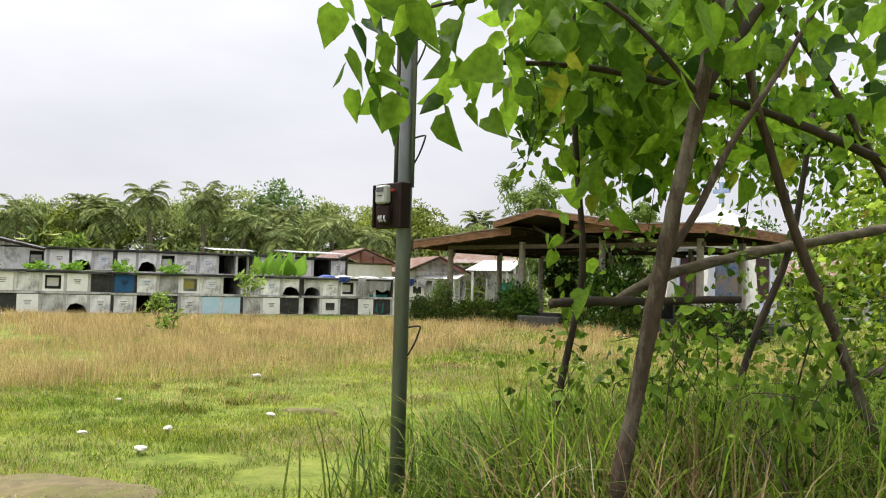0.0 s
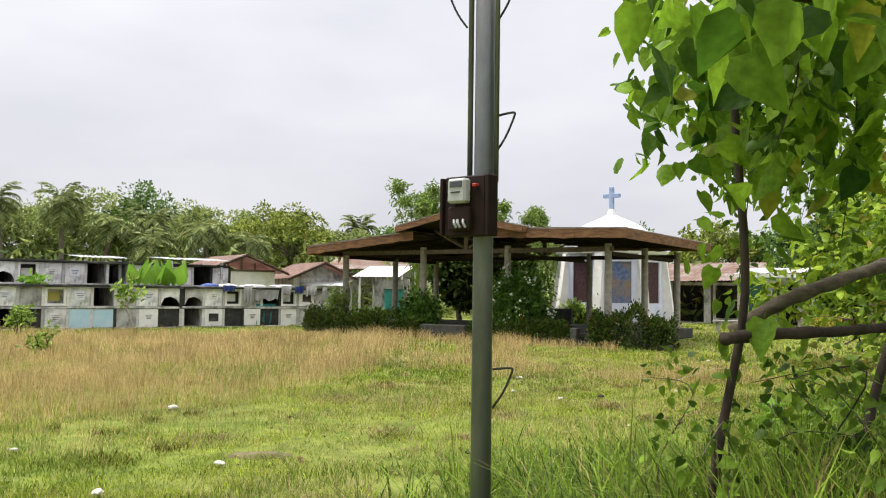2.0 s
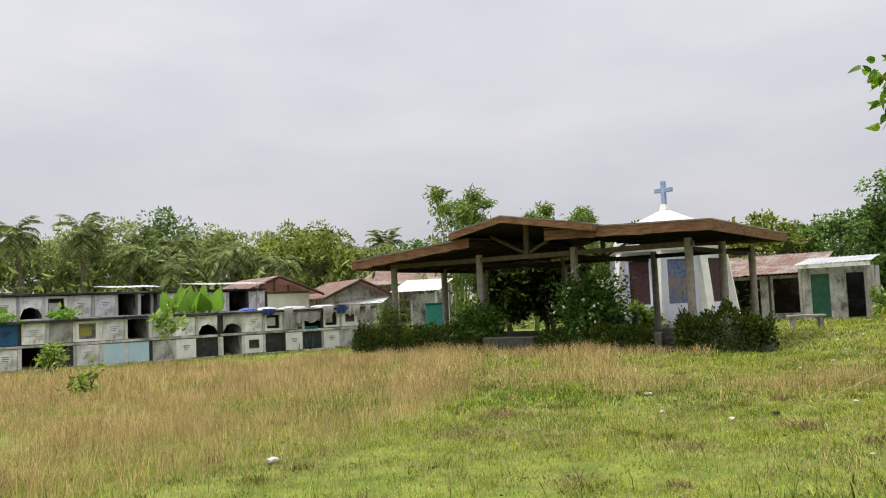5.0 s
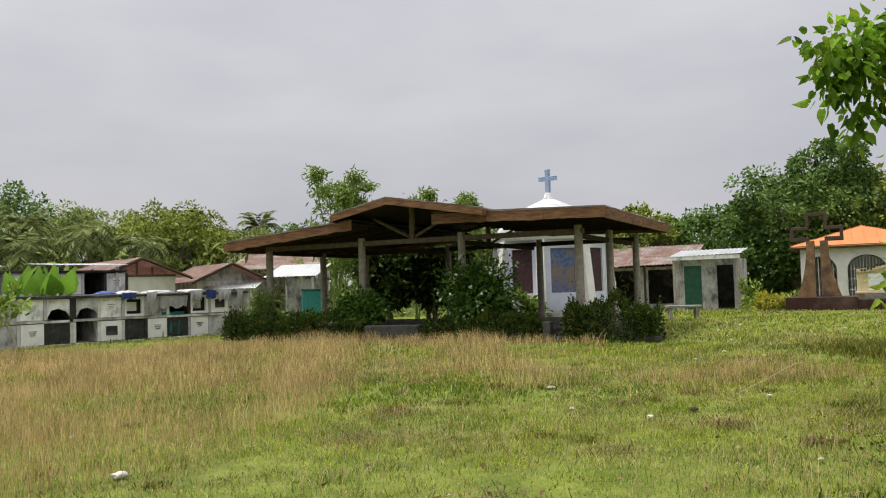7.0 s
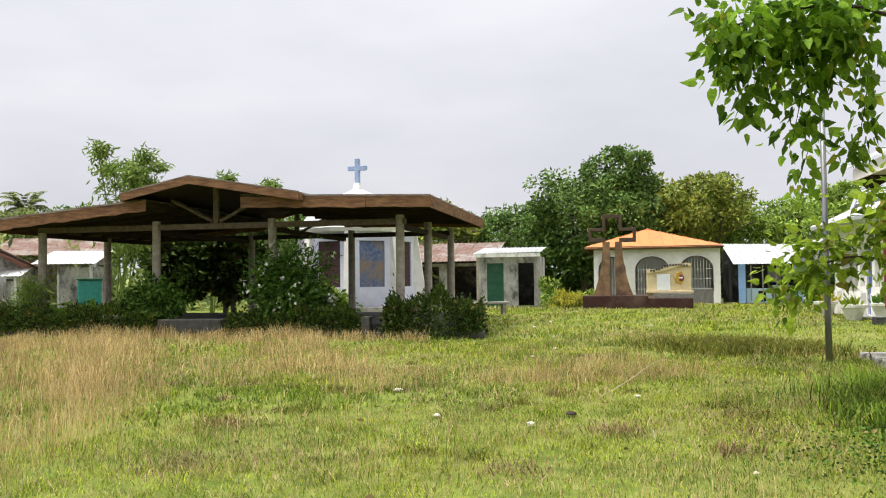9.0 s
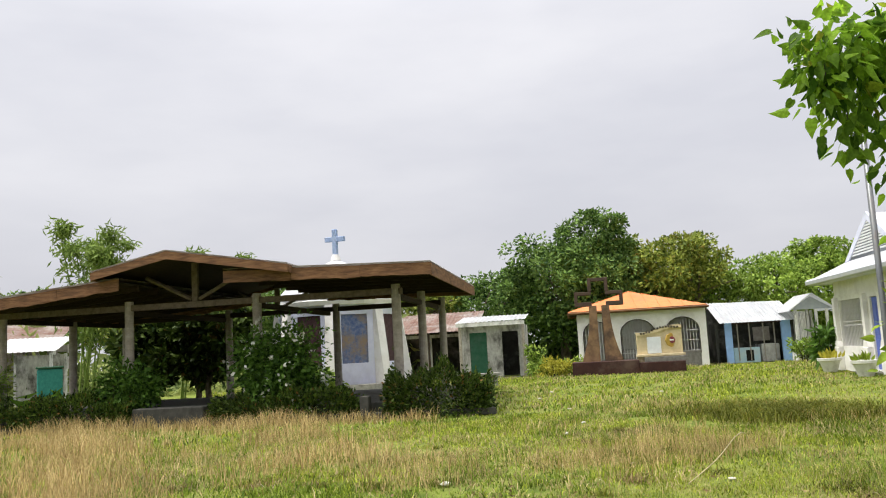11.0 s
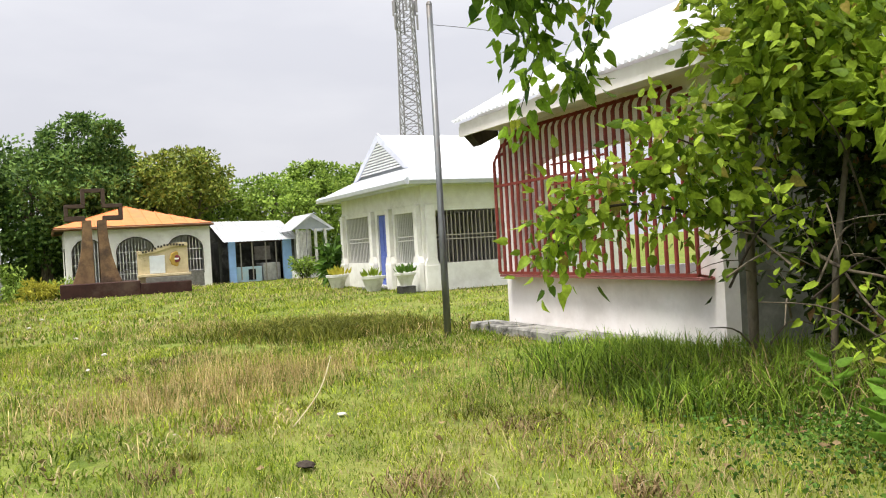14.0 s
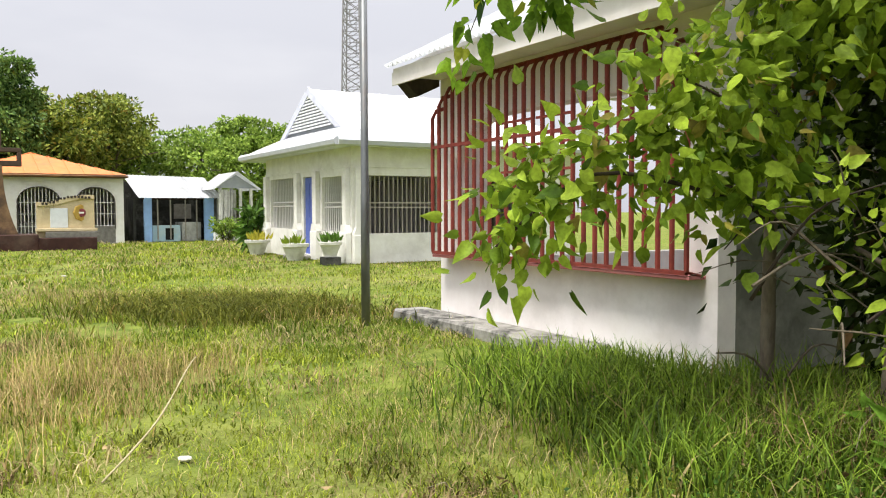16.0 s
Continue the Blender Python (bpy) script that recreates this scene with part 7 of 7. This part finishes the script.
    tagged(part("sprig_leaves", leaves("sprig_leaves", p, d, r.uniform(0.04, 0.1, len(p)), LEAF_SPRAY, r, 0.32, 0.3, heart=True), None, t), "light green leaves of low sprigs", kind="stuff")
    hi = clumps(r, (7.0, 7.5, 3.55), (0.95, 0.95, 0.6), 40, 34, (0.2, 0.2, 0.18), 0.3)
    sets = [cn, rt, lo, hi]
    p = np.concatenate([s[0] for s in sets])
    d = np.concatenate([s[1] for s in sets])
    k = p[:, 2] > 0.1
    part("crown", leaves("crown", p[k], d[k], r.uniform(0.06, 0.14, k.sum()), LEAF_BUSH, r, 0.36, 0.3, heart=True), None, t, "ragged crown of broad leaves")
    p, d = np.concatenate([ov[0], ov2[0]]), np.concatenate([ov[1], ov2[1]])
    part("overhang", leaves("overhang", p, d, r.uniform(0.08, 0.17, len(p)), LEAF_BIG, r, 0.35, 0.3, heart=True), None, t, "drooping leafy branches over the lawn")
    for i in range(46):                                   # long bare arching canes
        p = Vector((r.uniform(5.9, 7.0), r.uniform(5.4, 7.6), r.uniform(0.0, 1.3)))
        w = r.uniform(0, 6.28)
        e = Vector((math.cos(w), math.sin(w), r.uniform(-0.1, 0.9))) * r.uniform(0.5, 1.1)
        part("cane", tube(bmesh.new(), smooth_path([p, p + e * 0.5 + Vector((0, 0, 0.16)), p + e], 4), [0.011 - 0.0009 * k for k in range(9)], 5), (DEADWOOD, BARK, DARKBARK)[i % 3], t)
    # inner leaves take the darkest leaf colour, painting in the shade of the tangle
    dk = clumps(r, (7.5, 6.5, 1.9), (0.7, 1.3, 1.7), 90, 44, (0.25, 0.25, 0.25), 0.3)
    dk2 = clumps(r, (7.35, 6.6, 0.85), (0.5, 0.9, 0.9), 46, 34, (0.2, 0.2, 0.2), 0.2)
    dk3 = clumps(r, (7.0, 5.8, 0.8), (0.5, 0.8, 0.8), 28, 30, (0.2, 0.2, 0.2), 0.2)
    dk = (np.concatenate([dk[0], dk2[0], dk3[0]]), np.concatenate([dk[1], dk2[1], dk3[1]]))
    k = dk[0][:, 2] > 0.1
    part("inner_leaves", leaves("inner_leaves", dk[0][k], dk[1][k], r.uniform(0.08, 0.16, k.sum()), LEAF_HEDGE_SHADE, r, 0.5), None, t, "inner leaves in a near-black green that stands in for shade")


build_house_tree()
tree(pose(8.8, 3.4, 0), 4.4, (2.2, 2.1, 2.0), 0.1, LEAF_BUSH, 320, "bushy green tree beyond the roadside tangle", 80, 110, 0.16, 0.32, crown_z=0.5)
tree(pose(9.6, 0.4, 0), 4.8, (2.6, 2.4, 2.2), 0.12, LEAF_BUSH, 321, "bushy green tree at the edge of the lawn", 80, 60, 0.18, 0.34, crown_z=0.5)


def seedling(m, label, n, seed, size):
    r = rng_of(seed)
    t = thing("seedling", label, "plant", m, "seedlings under the bush")
    part("stem", tube(bmesh.new(), [(0, 0, -0.03), (0.01, 0.0, 0.18), (0.0, 0.02, 0.36)], [0.008, 0.007, 0.005], 5), BARK, t)
    w = np.arange(n) * 2.4
    p = np.stack([np.cos(w) * 0.03, np.sin(w) * 0.03, 0.1 + 0.27 * np.arange(n) / n], 1)
    d = np.stack([np.cos(w), np.sin(w), 0.15 + 0.3 * r.random(n)], 1)
    for i in range(n):
        part("leaf", leaves("leaf", p[i:i + 1], d[i:i + 1], size * (0.7 + 0.5 * r.random(1)), LEAF_BANANA, r, 0.24, 0.3, heart=True), None, t)


seedling(pose(4.62, 6.42, 0), "bright young seedling with glossy leaves", 13, 401, 0.17)
seedling(pose(4.5, 6.15, 0), "bright young seedling with glossy leaves", 11, 402, 0.15)
seedling(pose(5.7, 6.85, 0), "young seedling with glossy leaves in the grass", 12, 403, 0.15)
seedling(pose(5.45, 6.5, 0), "young seedling with glossy leaves in the grass", 10, 404, 0.14)
seedling(pose(6.1, 7.0, 0), "young seedling with glossy leaves in the grass", 10, 405, 0.14)


# ---------------------------------------------------------------- grasses
def wave(x, y, s, k=0.0):
    return (np.sin(x * s + k) + np.sin(y * s * 1.13 + k * 2.1) + np.sin((x + y) * s * 0.71 + k * 0.7) + np.sin((x - y) * s * 1.37 + k * 1.9)) / 4


def blades(name, x, y, h, w, lean, material, rng, label, z=0.0):
    """Grass blades: a bent strip of a quad and a point each."""
    n = len(x)
    a = rng.random(n) * 2 * np.pi
    sx, sy = np.cos(a) * w / 2, np.sin(a) * w / 2
    b = rng.random(n) * 2 * np.pi
    lx, ly = np.cos(b) * lean * h, np.sin(b) * lean * h
    v = np.empty((n, 5, 3))
    base = np.stack([x, y, np.full(n, -0.02) + z], 1)
    v[:, 0] = base + np.stack([-sx, -sy, 0 * x], 1)
    v[:, 1] = base + np.stack([sx, sy, 0 * x], 1)
    mid = base + np.stack([lx * 0.35, ly * 0.35, h * 0.6], 1)
    v[:, 2] = mid + np.stack([sx * 0.8, sy * 0.8, 0 * x], 1)
    v[:, 3] = mid + np.stack([-sx * 0.8, -sy * 0.8, 0 * x], 1)
    v[:, 4] = base + np.stack([lx, ly, h * (1 - 0.3 * lean)], 1)
    i = np.arange(n)[:, None] * 5
    flat = (i + np.array([[0, 1, 2, 3, 3, 2, 4]])).ravel()
    sizes = np.tile([4, 3], n)
    return solo(name, mesh_arrays(name, v.reshape(-1, 3), flat, sizes, material), None, label, "grass", kind="stuff")


def arching(name, x, y, h, w, lean, material, rng, label):
    """Long blades that rise and bow over, each a tapering strip of three lengths."""
    n = len(x)
    a = rng.random(n) * 2 * np.pi
    b = a + np.pi / 2 + rng.normal(size=n) * 0.5
    v = np.empty((n, 7, 3))
    for i, (f, g) in enumerate(((0.0, 1.0), (0.42, 0.95), (0.78, 0.65), (1.0, 0.0))):
        q = np.stack([x + np.cos(b) * lean * h * f * f, y + np.sin(b) * lean * h * f * f, -0.02 + h * (f - 0.42 * lean * f ** 3)], 1)
        e = np.stack([np.cos(a), np.sin(a), 0 * a], 1) * (w * g / 2)[:, None]
        if i < 3:
            v[:, 2 * i], v[:, 2 * i + 1] = q - e, q + e
        else:
            v[:, 6] = q
    flat = (np.arange(n)[:, None] * 7 + np.array([[0, 1, 3, 2, 2, 3, 5, 4, 4, 5, 6]])).ravel()
    return solo(name, mesh_arrays(name, v.reshape(-1, 3), flat, np.tile([4, 4, 3], n), material), None, label, "grass", kind="stuff")


def tufts(rng, n, x0, x1, y0, y1, per, spread):
    """Blade places in tufts over a stretch of the plan."""
    k = n // per
    cx, cy = rng.uniform(x0, x1, k), rng.uniform(y0, y1, k)
    x = np.repeat(cx, per) + rng.normal(size=k * per) * spread
    y = np.repeat(cy, per) + rng.normal(size=k * per) * spread
    return x, y


def straw_zone(x, y):
    """How likely straw grass is at a place, 0 to 1."""
    near = np.where(x < -2.3, 6.6 + (x + 2.3) * 0.9, 6.6 + (x + 2.3) * 2.6)
    left = (x < 0.1 + 0.5 * wave(x, y, 1.1)) & (y > near + 0.8 * wave(x, y, 1.7, 1)) & (y < 24 + (x + 4) * 0.3)
    edge = np.clip(np.minimum((0.1 - x) / 1.6, (y - near) / 1.8) + 0.25, 0, 1)
    z = np.where(left, (0.5 + 0.6 * wave(x, y, 1.4, 2) + 0.45 * wave(x, y, 3.3, 5)) * edge, 0.0)
    mid = (x > 0.3) & (x < 3.0 + 0.5 * wave(x, y, 1.3)) & (y > 11.7 + 0.5 * wave(x, y, 2)) & (y < 21.5)
    z = np.where(mid, np.maximum(z, 0.18 + 0.6 * wave(x, y, 1.6, 3) + 0.2 * wave(x, y, 3.7, 1)), z)
    e = ((x - 5.2) / 1.9) ** 2 + ((y - 12.0) / 1.1) ** 2
    z = np.where(e < 1, np.maximum(z, 0.6 * (1 - e) + 0.12), z)
    along_front = np.abs((x - 5.92) * 0.5426 + (y - 20.16) * 0.84 + 0.45) < 0.6
    return np.clip(np.where(along_front & (x > -4) & (x < 5.5), 0.7, z), 0, 1)


SAND = leafy("dead_grass", (0.30, 0.24, 0.11), (0.46, 0.38, 0.20), rough=0.8, tl=0.2)


def build_grass():
    r = rng_of(500)
    # short lawn, thicker where the path runs close
    for n, (x0, x1, y0, y1), per, hs, ws in ((175000, (-5.5, 7.5, 3.0, 10.5), 13, (0.022, 0.085), (0.004, 0.0085)), (105000, (-9, 11, 10.5, 19), 12, (0.035, 0.11), (0.009, 0.018)),
                                             (52000, (-15, 22, 19, 33), 9, (0.05, 0.13), (0.02, 0.034)), (50000, (-4.5, 3.0, 0.3, 3.6), 12, (0.02, 0.08), (0.003, 0.007)),
                                             (22000, (3.0, 11, 9.0, 14.5), 12, (0.03, 0.09), (0.006, 0.011)), (14000, (11, 22, 12, 20), 8, (0.04, 0.10), (0.012, 0.02)), (15000, (4, 30, 32.5, 43), 8, (0.06, 0.15), (0.03, 0.05)), (11000, (21.5, 31, 17, 33), 8, (0.06, 0.15), (0.028, 0.045))):
        x, y = tufts(r, n, x0, x1, y0, y1, per, 0.07 if per > 9 else 0.16)
        keep = (wave(x, y, 0.9, 4) + 0.5 * wave(x, y, 2.7, 2) > -0.85) & (straw_zone(x, y) < 0.25 + r.random(len(x)) * 1.2)
        uu = (x - 5.92) * 0.84 - (y - 20.16) * 0.5426
        vv = (x - 5.92) * 0.5426 + (y - 20.16) * 0.84
        keep &= ~((uu > -11.6) & (uu < 0) & (vv > 0.0) & (vv < 7.6)) & ~((uu > 8.25) & (uu < 14.4) & (vv > -9.1) & (vv < -4.7)) & ~((uu > 11.6) & (vv > 5.5) & (vv < 12.4))
        keep &= ~((uu > 2.7) & (uu < 7.4) & (vv > 17.8) & (vv < 19.9)) & ~((uu > 3.1) & (uu < 9.3) & (vv > 23.9)) & ~((uu > 9.7) & (uu < 15.5) & (vv > 23.2)) & ~((uu < 0.8) & (vv > 20.9))
        x, y = x[keep], y[keep]
        m = len(x)
        h = r.uniform(*hs, m) * (1.0 + 0.45 * wave(x, y, 1.3, 1) + 0.5 * wave(x, y, 4.1, 3))
        deep = wave(x, y, 2.3, 7) + 0.8 * wave(x, y, 0.7, 2) + r.normal(size=m) * 0.35 > 0.12
        dry = r.random(m) < np.clip(0.2 + 0.32 * wave(x, y, 0.8, 6) + 0.25 * wave(x, y, 3.1, 1), 0.02, 0.5)
        for k, grass, label in ((~dry & ~deep, GRASS, "short yellow-green lawn grass"), (~dry & deep, TURF, "short deep green lawn grass")):
            blades("lawn_grass", x[k], y[k], h[k], r.uniform(*ws, m)[k], r.uniform(0.3, 1.1, m)[k], grass, r, label)
        blades("dry_grass", x[dry], y[dry], h[dry] * 1.2, r.uniform(*ws, m)[dry] * 0.8, r.uniform(0.3, 1.1, m)[dry], SAND, r, "dry yellow blades among the lawn")
    # straw grass
    for n, (x0, x1, y0, y1), ws, hs in ((130000, (-9, 7.5, 4.5, 13.5), (0.003, 0.0058), (0.10, 0.42)), (125000, (-16, 7.5, 13.5, 25.0), (0.007, 0.013), (0.14, 0.44))):
        x, y = tufts(r, n, x0, x1, y0, y1, 12, 0.08)
        keep = straw_zone(x, y) > r.random(len(x)) * 0.95
        x, y = x[keep], y[keep]
        m = len(x)
        h = r.uniform(*hs, m) * (0.9 + 0.4 * wave(x, y, 1.9, 3) + 0.25 * wave(x, y, 4.7, 1))
        blades("straw_grass", x, y, h, r.uniform(*ws, m), r.uniform(0.1, 0.7, m), STRAW, r, "tall brownish straw grass in seed")
    # thin stalks that stand out of the lawn
    for n, (x0, x1, y0, y1), ws in ((7000, (-5, 7.5, 3.2, 10.5), (0.002, 0.004)), (9000, (-6, 11, 10.5, 19), (0.004, 0.008))):
        for stalk, label in ((STRAW, "thin dry grass stalks over the lawn"), (TURF, "thin green grass stalks over the lawn")):
            x, y = tufts(r, n, x0, x1, y0, y1, 5, 0.12)
            k = (wave(x, y, 1.5, 5) + 0.6 * wave(x, y, 0.6, 1) > 0.05) & ~((x > 5.4) & (y < 8.2))
            uu = (x - 5.92) * 0.84 - (y - 20.16) * 0.5426
            vv = (x - 5.92) * 0.5426 + (y - 20.16) * 0.84
            k &= ~((uu > 8.0) & (vv > -9.2) & (vv < -4.5))
            m = k.sum()
            arching("stalk_grass", x[k], y[k], r.uniform(0.08, 0.3, m), r.uniform(*ws, m), r.uniform(0.1, 0.7, m), stalk, r, label)
    # dark weed clumps in the lawn
    for i in range(60):
        cx, cy, q = r.uniform(-3, 7.5), r.uniform(4.5, 15), r.uniform(0.05, 0.16)
        n = int(1300 * q)
        blades("weed_clump", cx + r.normal(size=n) * q, cy + r.normal(size=n) * q, r.uniform(0.04, 0.13, n), r.uniform(0.006, 0.014, n), r.uniform(0.5, 1.3, n), WEED if i % 6 else LITTERLEAF, r, "low clump of olive weeds in the lawn")
    # tall green grass round the roadside tree, the pole and the grilled house
    spots = [(2.75, 0.8, 0.6, 0.8, 6200, 0.45, 1.25), (3.5, 0.6, 0.8, 0.7, 6200, 0.45, 1.3), (2.9, 1.7, 1.1, 1.1, 7500, 0.35, 1.0), (4.3, 1.9, 1.5, 1.5, 6500, 0.4, 0.9), (2.0, 2.6, 0.7, 1.3, 3800, 0.25, 0.55), (1.6, 0.9, 0.4, 0.9, 1500, 0.15, 0.45), (3.3, -0.1, 0.9, 0.7, 3600, 0.3, 0.75), (2.7, -0.1, 0.6, 0.6, 3000, 0.25, 0.7),
             (3.2, 4.2, 1.3, 1.2, 2600, 0.08, 0.26), (6.9, 8.3, 0.75, 0.9, 5200, 0.18, 0.45), (6.6, 7.0, 0.7, 0.9, 5200, 0.2, 0.55), (7.9, 9.2, 0.6, 0.7, 2600, 0.12, 0.35), (6.3, 5.6, 0.9, 0.9, 4200, 0.2, 0.55),
             (5.9, 7.6, 0.6, 0.7, 2200, 0.15, 0.35)]
    for cx, cy, sx, sy, n, h0, h1 in spots:
        x, y = cx + r.normal(size=n) * sx * 0.6, cy + r.normal(size=n) * sy * 0.6
        uu = (x - 5.92) * 0.84 - (y - 20.16) * 0.5426
        vv = (x - 5.92) * 0.5426 + (y - 20.16) * 0.84
        k = ~((uu > 8.2) & (vv > -9.15) & (vv < -4.7)) & ~((x < 1.9) & (y < 0.2))
        x, y = x[k], y[k]
        m = len(x)
        # most blades near the roadside tree use the darker green, imitating shade
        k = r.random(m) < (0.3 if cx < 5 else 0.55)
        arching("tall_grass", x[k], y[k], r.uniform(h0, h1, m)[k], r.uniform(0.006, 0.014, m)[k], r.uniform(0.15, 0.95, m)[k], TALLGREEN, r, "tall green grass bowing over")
        arching("tall_grass", x[~k], y[~k], r.uniform(h0, h1, m)[~k] * 0.8, r.uniform(0.007, 0.016, m)[~k], r.uniform(0.2, 1.0, m)[~k], SHADEREED, r, "tall grass in the tangle with shade put into its dark green")
    # brownish reed stalks at the tree foot
    n = 1900
    x, y = 2.95 + r.normal(size=n) * 0.42, 0.35 + r.normal(size=n) * 0.55
    arching("dry_grass", x, y, r.uniform(0.3, 1.15, n), r.uniform(0.005, 0.011, n), r.uniform(0.1, 0.9, n), LITTERLEAF, r, "dry stalks at the foot of the tree")
    n = 1200
    x, y = 3.6 + r.normal(size=n) * 0.5, 0.9 + r.normal(size=n) * 0.5
    arching("dry_grass", x, y, r.uniform(0.3, 0.8, n), r.uniform(0.005, 0.011, n), r.uniform(0.3, 1.0, n), LITTERLEAF, r, "dead brown stalks in the tangle")
    x, y = 6.4 + r.normal(size=2600) * 0.4, 6.5 + r.normal(size=2600) * 0.6
    blades("dry_grass", x, y, r.uniform(0.15, 0.5, 2600), r.uniform(0.004, 0.008, 2600), r.uniform(0.3, 1.1, 2600), LITTERLEAF, r, "dead brown grass under the bush")
    # flattened dead tussocks
    for cx, cy, s in ((-0.4, 8.7, 0.22), (1.8, 7.6, 0.2), (0.2, 10.4, 0.2), (3.3, 8.6, 0.16), (-1.2, 5.6, 0.25), (0.9, 13.3, 0.25), (2.9, 14.2, 0.3), (0.5, 6.2, 0.2), (4.3, 8.0, 0.2)):
        n = 260
        blades("dead_tussock", cx + r.normal(size=n) * s, cy + r.normal(size=n) * s, r.uniform(0.05, 0.14, n), r.uniform(0.005, 0.009, n), r.uniform(0.6, 1.5, n), LITTERLEAF, r, "flattened dead grass tussock")
    # weed ring on the lawn
    n = 11000
    x, y = 9.85 + r.normal(size=n) * 0.6, 14.6 + r.normal(size=n) * 0.85
    blades("weed_patch", x, y, r.uniform(0.1, 0.3, n), r.uniform(0.01, 0.022, n), r.uniform(0.4, 1.1, n), WEED, r, "low patch of dark olive weeds on the lawn")
    # ground-cover and fallen leaves under the bush
    n = 8000
    p = np.stack([5.3 + r.normal(size=n) * 0.75, 6.3 + r.normal(size=n) * 0.75, 0.02 + 0.05 * r.random(n)], 1)
    solo("ground_cover", leaves("ground_cover", p, r.normal(size=(n, 3)) * np.array([1, 1, 0.4]) + np.array([0, 0, 0.3]), 0.016 + 0.022 * r.random(n), LEAF_FLOWERBUSH, r, 0.75), None, "low clover-like ground cover", "ground cover", kind="stuff")
    n = 420
    p = np.stack([r.uniform(-3, 7.5, n), r.uniform(4, 12, n), 0.03 + 0.05 * r.random(n)], 1)
    p[:260, 0], p[:260, 1] = 5.6 + r.normal(size=260) * 0.8, 6.7 + r.normal(size=260) * 0.8
    solo("fallen_leaves", leaves("fallen_leaves", p, r.normal(size=(n, 3)) * np.array([1, 1, 0.25]), 0.03 + 0.045 * r.random(n), LITTERLEAF, r, 0.6), None, "scattered dry fallen leaves", "leaf litter", kind="stuff")


build_grass()


# ---------------------------------------------------------------- worn earth
def bare_patch(x, y, rx, ry, seed):
    bm = bmesh.new()
    n = 40
    c = bm.verts.new((0, 0, 0.03))
    ring = []
    for i in range(n):
        w = 2 * math.pi * i / n
        f = 1 + 0.3 * noise.noise(Vector((math.cos(w) * 1.5 + seed, math.sin(w) * 1.5, 0)))
        ring.append(bm.verts.new((math.cos(w) * rx * f, math.sin(w) * ry * f, -0.03)))
    mid = [bm.verts.new((v.co.x * 0.8, v.co.y * 0.8, 0.022 + 0.012 * noise.noise(v.co * 3))) for v in ring]
    for i in range(n):
        bm.faces.new((ring[i], ring[(i + 1) % n], mid[(i + 1) % n], mid[i]))
        bm.faces.new((mid[i], mid[(i + 1) % n], c))
    solo("earth_patch", bm, EARTH, "bare sandy earth worn through the grass", "earth", pose(x, y, 0), "worn earth patches", smooth=True)


bare_patch(-0.95, 1.3, 0.75, 0.32, 1)
bare_patch(-0.5, 4.9, 0.3, 0.14, 4)

# ---------------------------------------------------------------- litter on the lawn
def scrap(x, y, s, seed, label="pale scrap of broken stone on the grass", material=STONE, flat=0.45):
    bm = bmesh.new()
    bmesh.ops.create_icosphere(bm, subdivisions=2, radius=1)
    for v in bm.verts:
        f = 1 + 0.35 * noise.noise(v.co * 1.4 + Vector((seed * 3.1, 0, 0)))
        v.co = Vector((v.co.x * s * f, v.co.y * s * 0.7 * f, v.co.z * s * flat * f))
    solo("stone_scrap", bm, material, label, "stone", pose(x, y, s * flat * 0.6 + 0.012, 0, 0, seed * 47), "scraps on the lawn")


for i, (x, y, s) in enumerate(((-2.2, 7.63, 0.11), (2.11, 9.93, 0.07), (-0.73, 4.45, 0.09), (2.35, 11.87, 0.09), (2.71, 9.12, 0.08), (-1.3, 3.4, 0.09), (-1.05, 2.5, 0.1), (-1.9, 3.0, 0.07), (-3.2, 9.7, 0.06), (4.6, 10.2, 0.06),
                               (6.9, 16.2, 0.07), (9.8, 22.6, 0.08), (11.5, 24.8, 0.09), (8.4, 19.0, 0.07), (12.8, 21.5, 0.08), (5.8, 15.0, 0.06), (10.6, 12.9, 0.09), (10.9, 13.3, 0.08), (-5.6, 8.6, 0.08), (-2.7, 4.9, 0.06))):
    scrap(x, y, s * 0.66, i + 1, flat=0.38)
scrap(3.33, 9.46, 0.07, 40, "dark dead leaf cluster on the grass", DARKBARK, 0.3)
loose_branch("dry_reed", "long thin dry reed arched over the grass", [(4.16, 10.3, 0.01), (4.7, 10.5, 0.16), (5.4, 10.95, 0.30), (6.05, 11.5, 0.22), (6.4, 11.85, 0.02)], 0.006, 0.004, STRAWSTEM, 7)
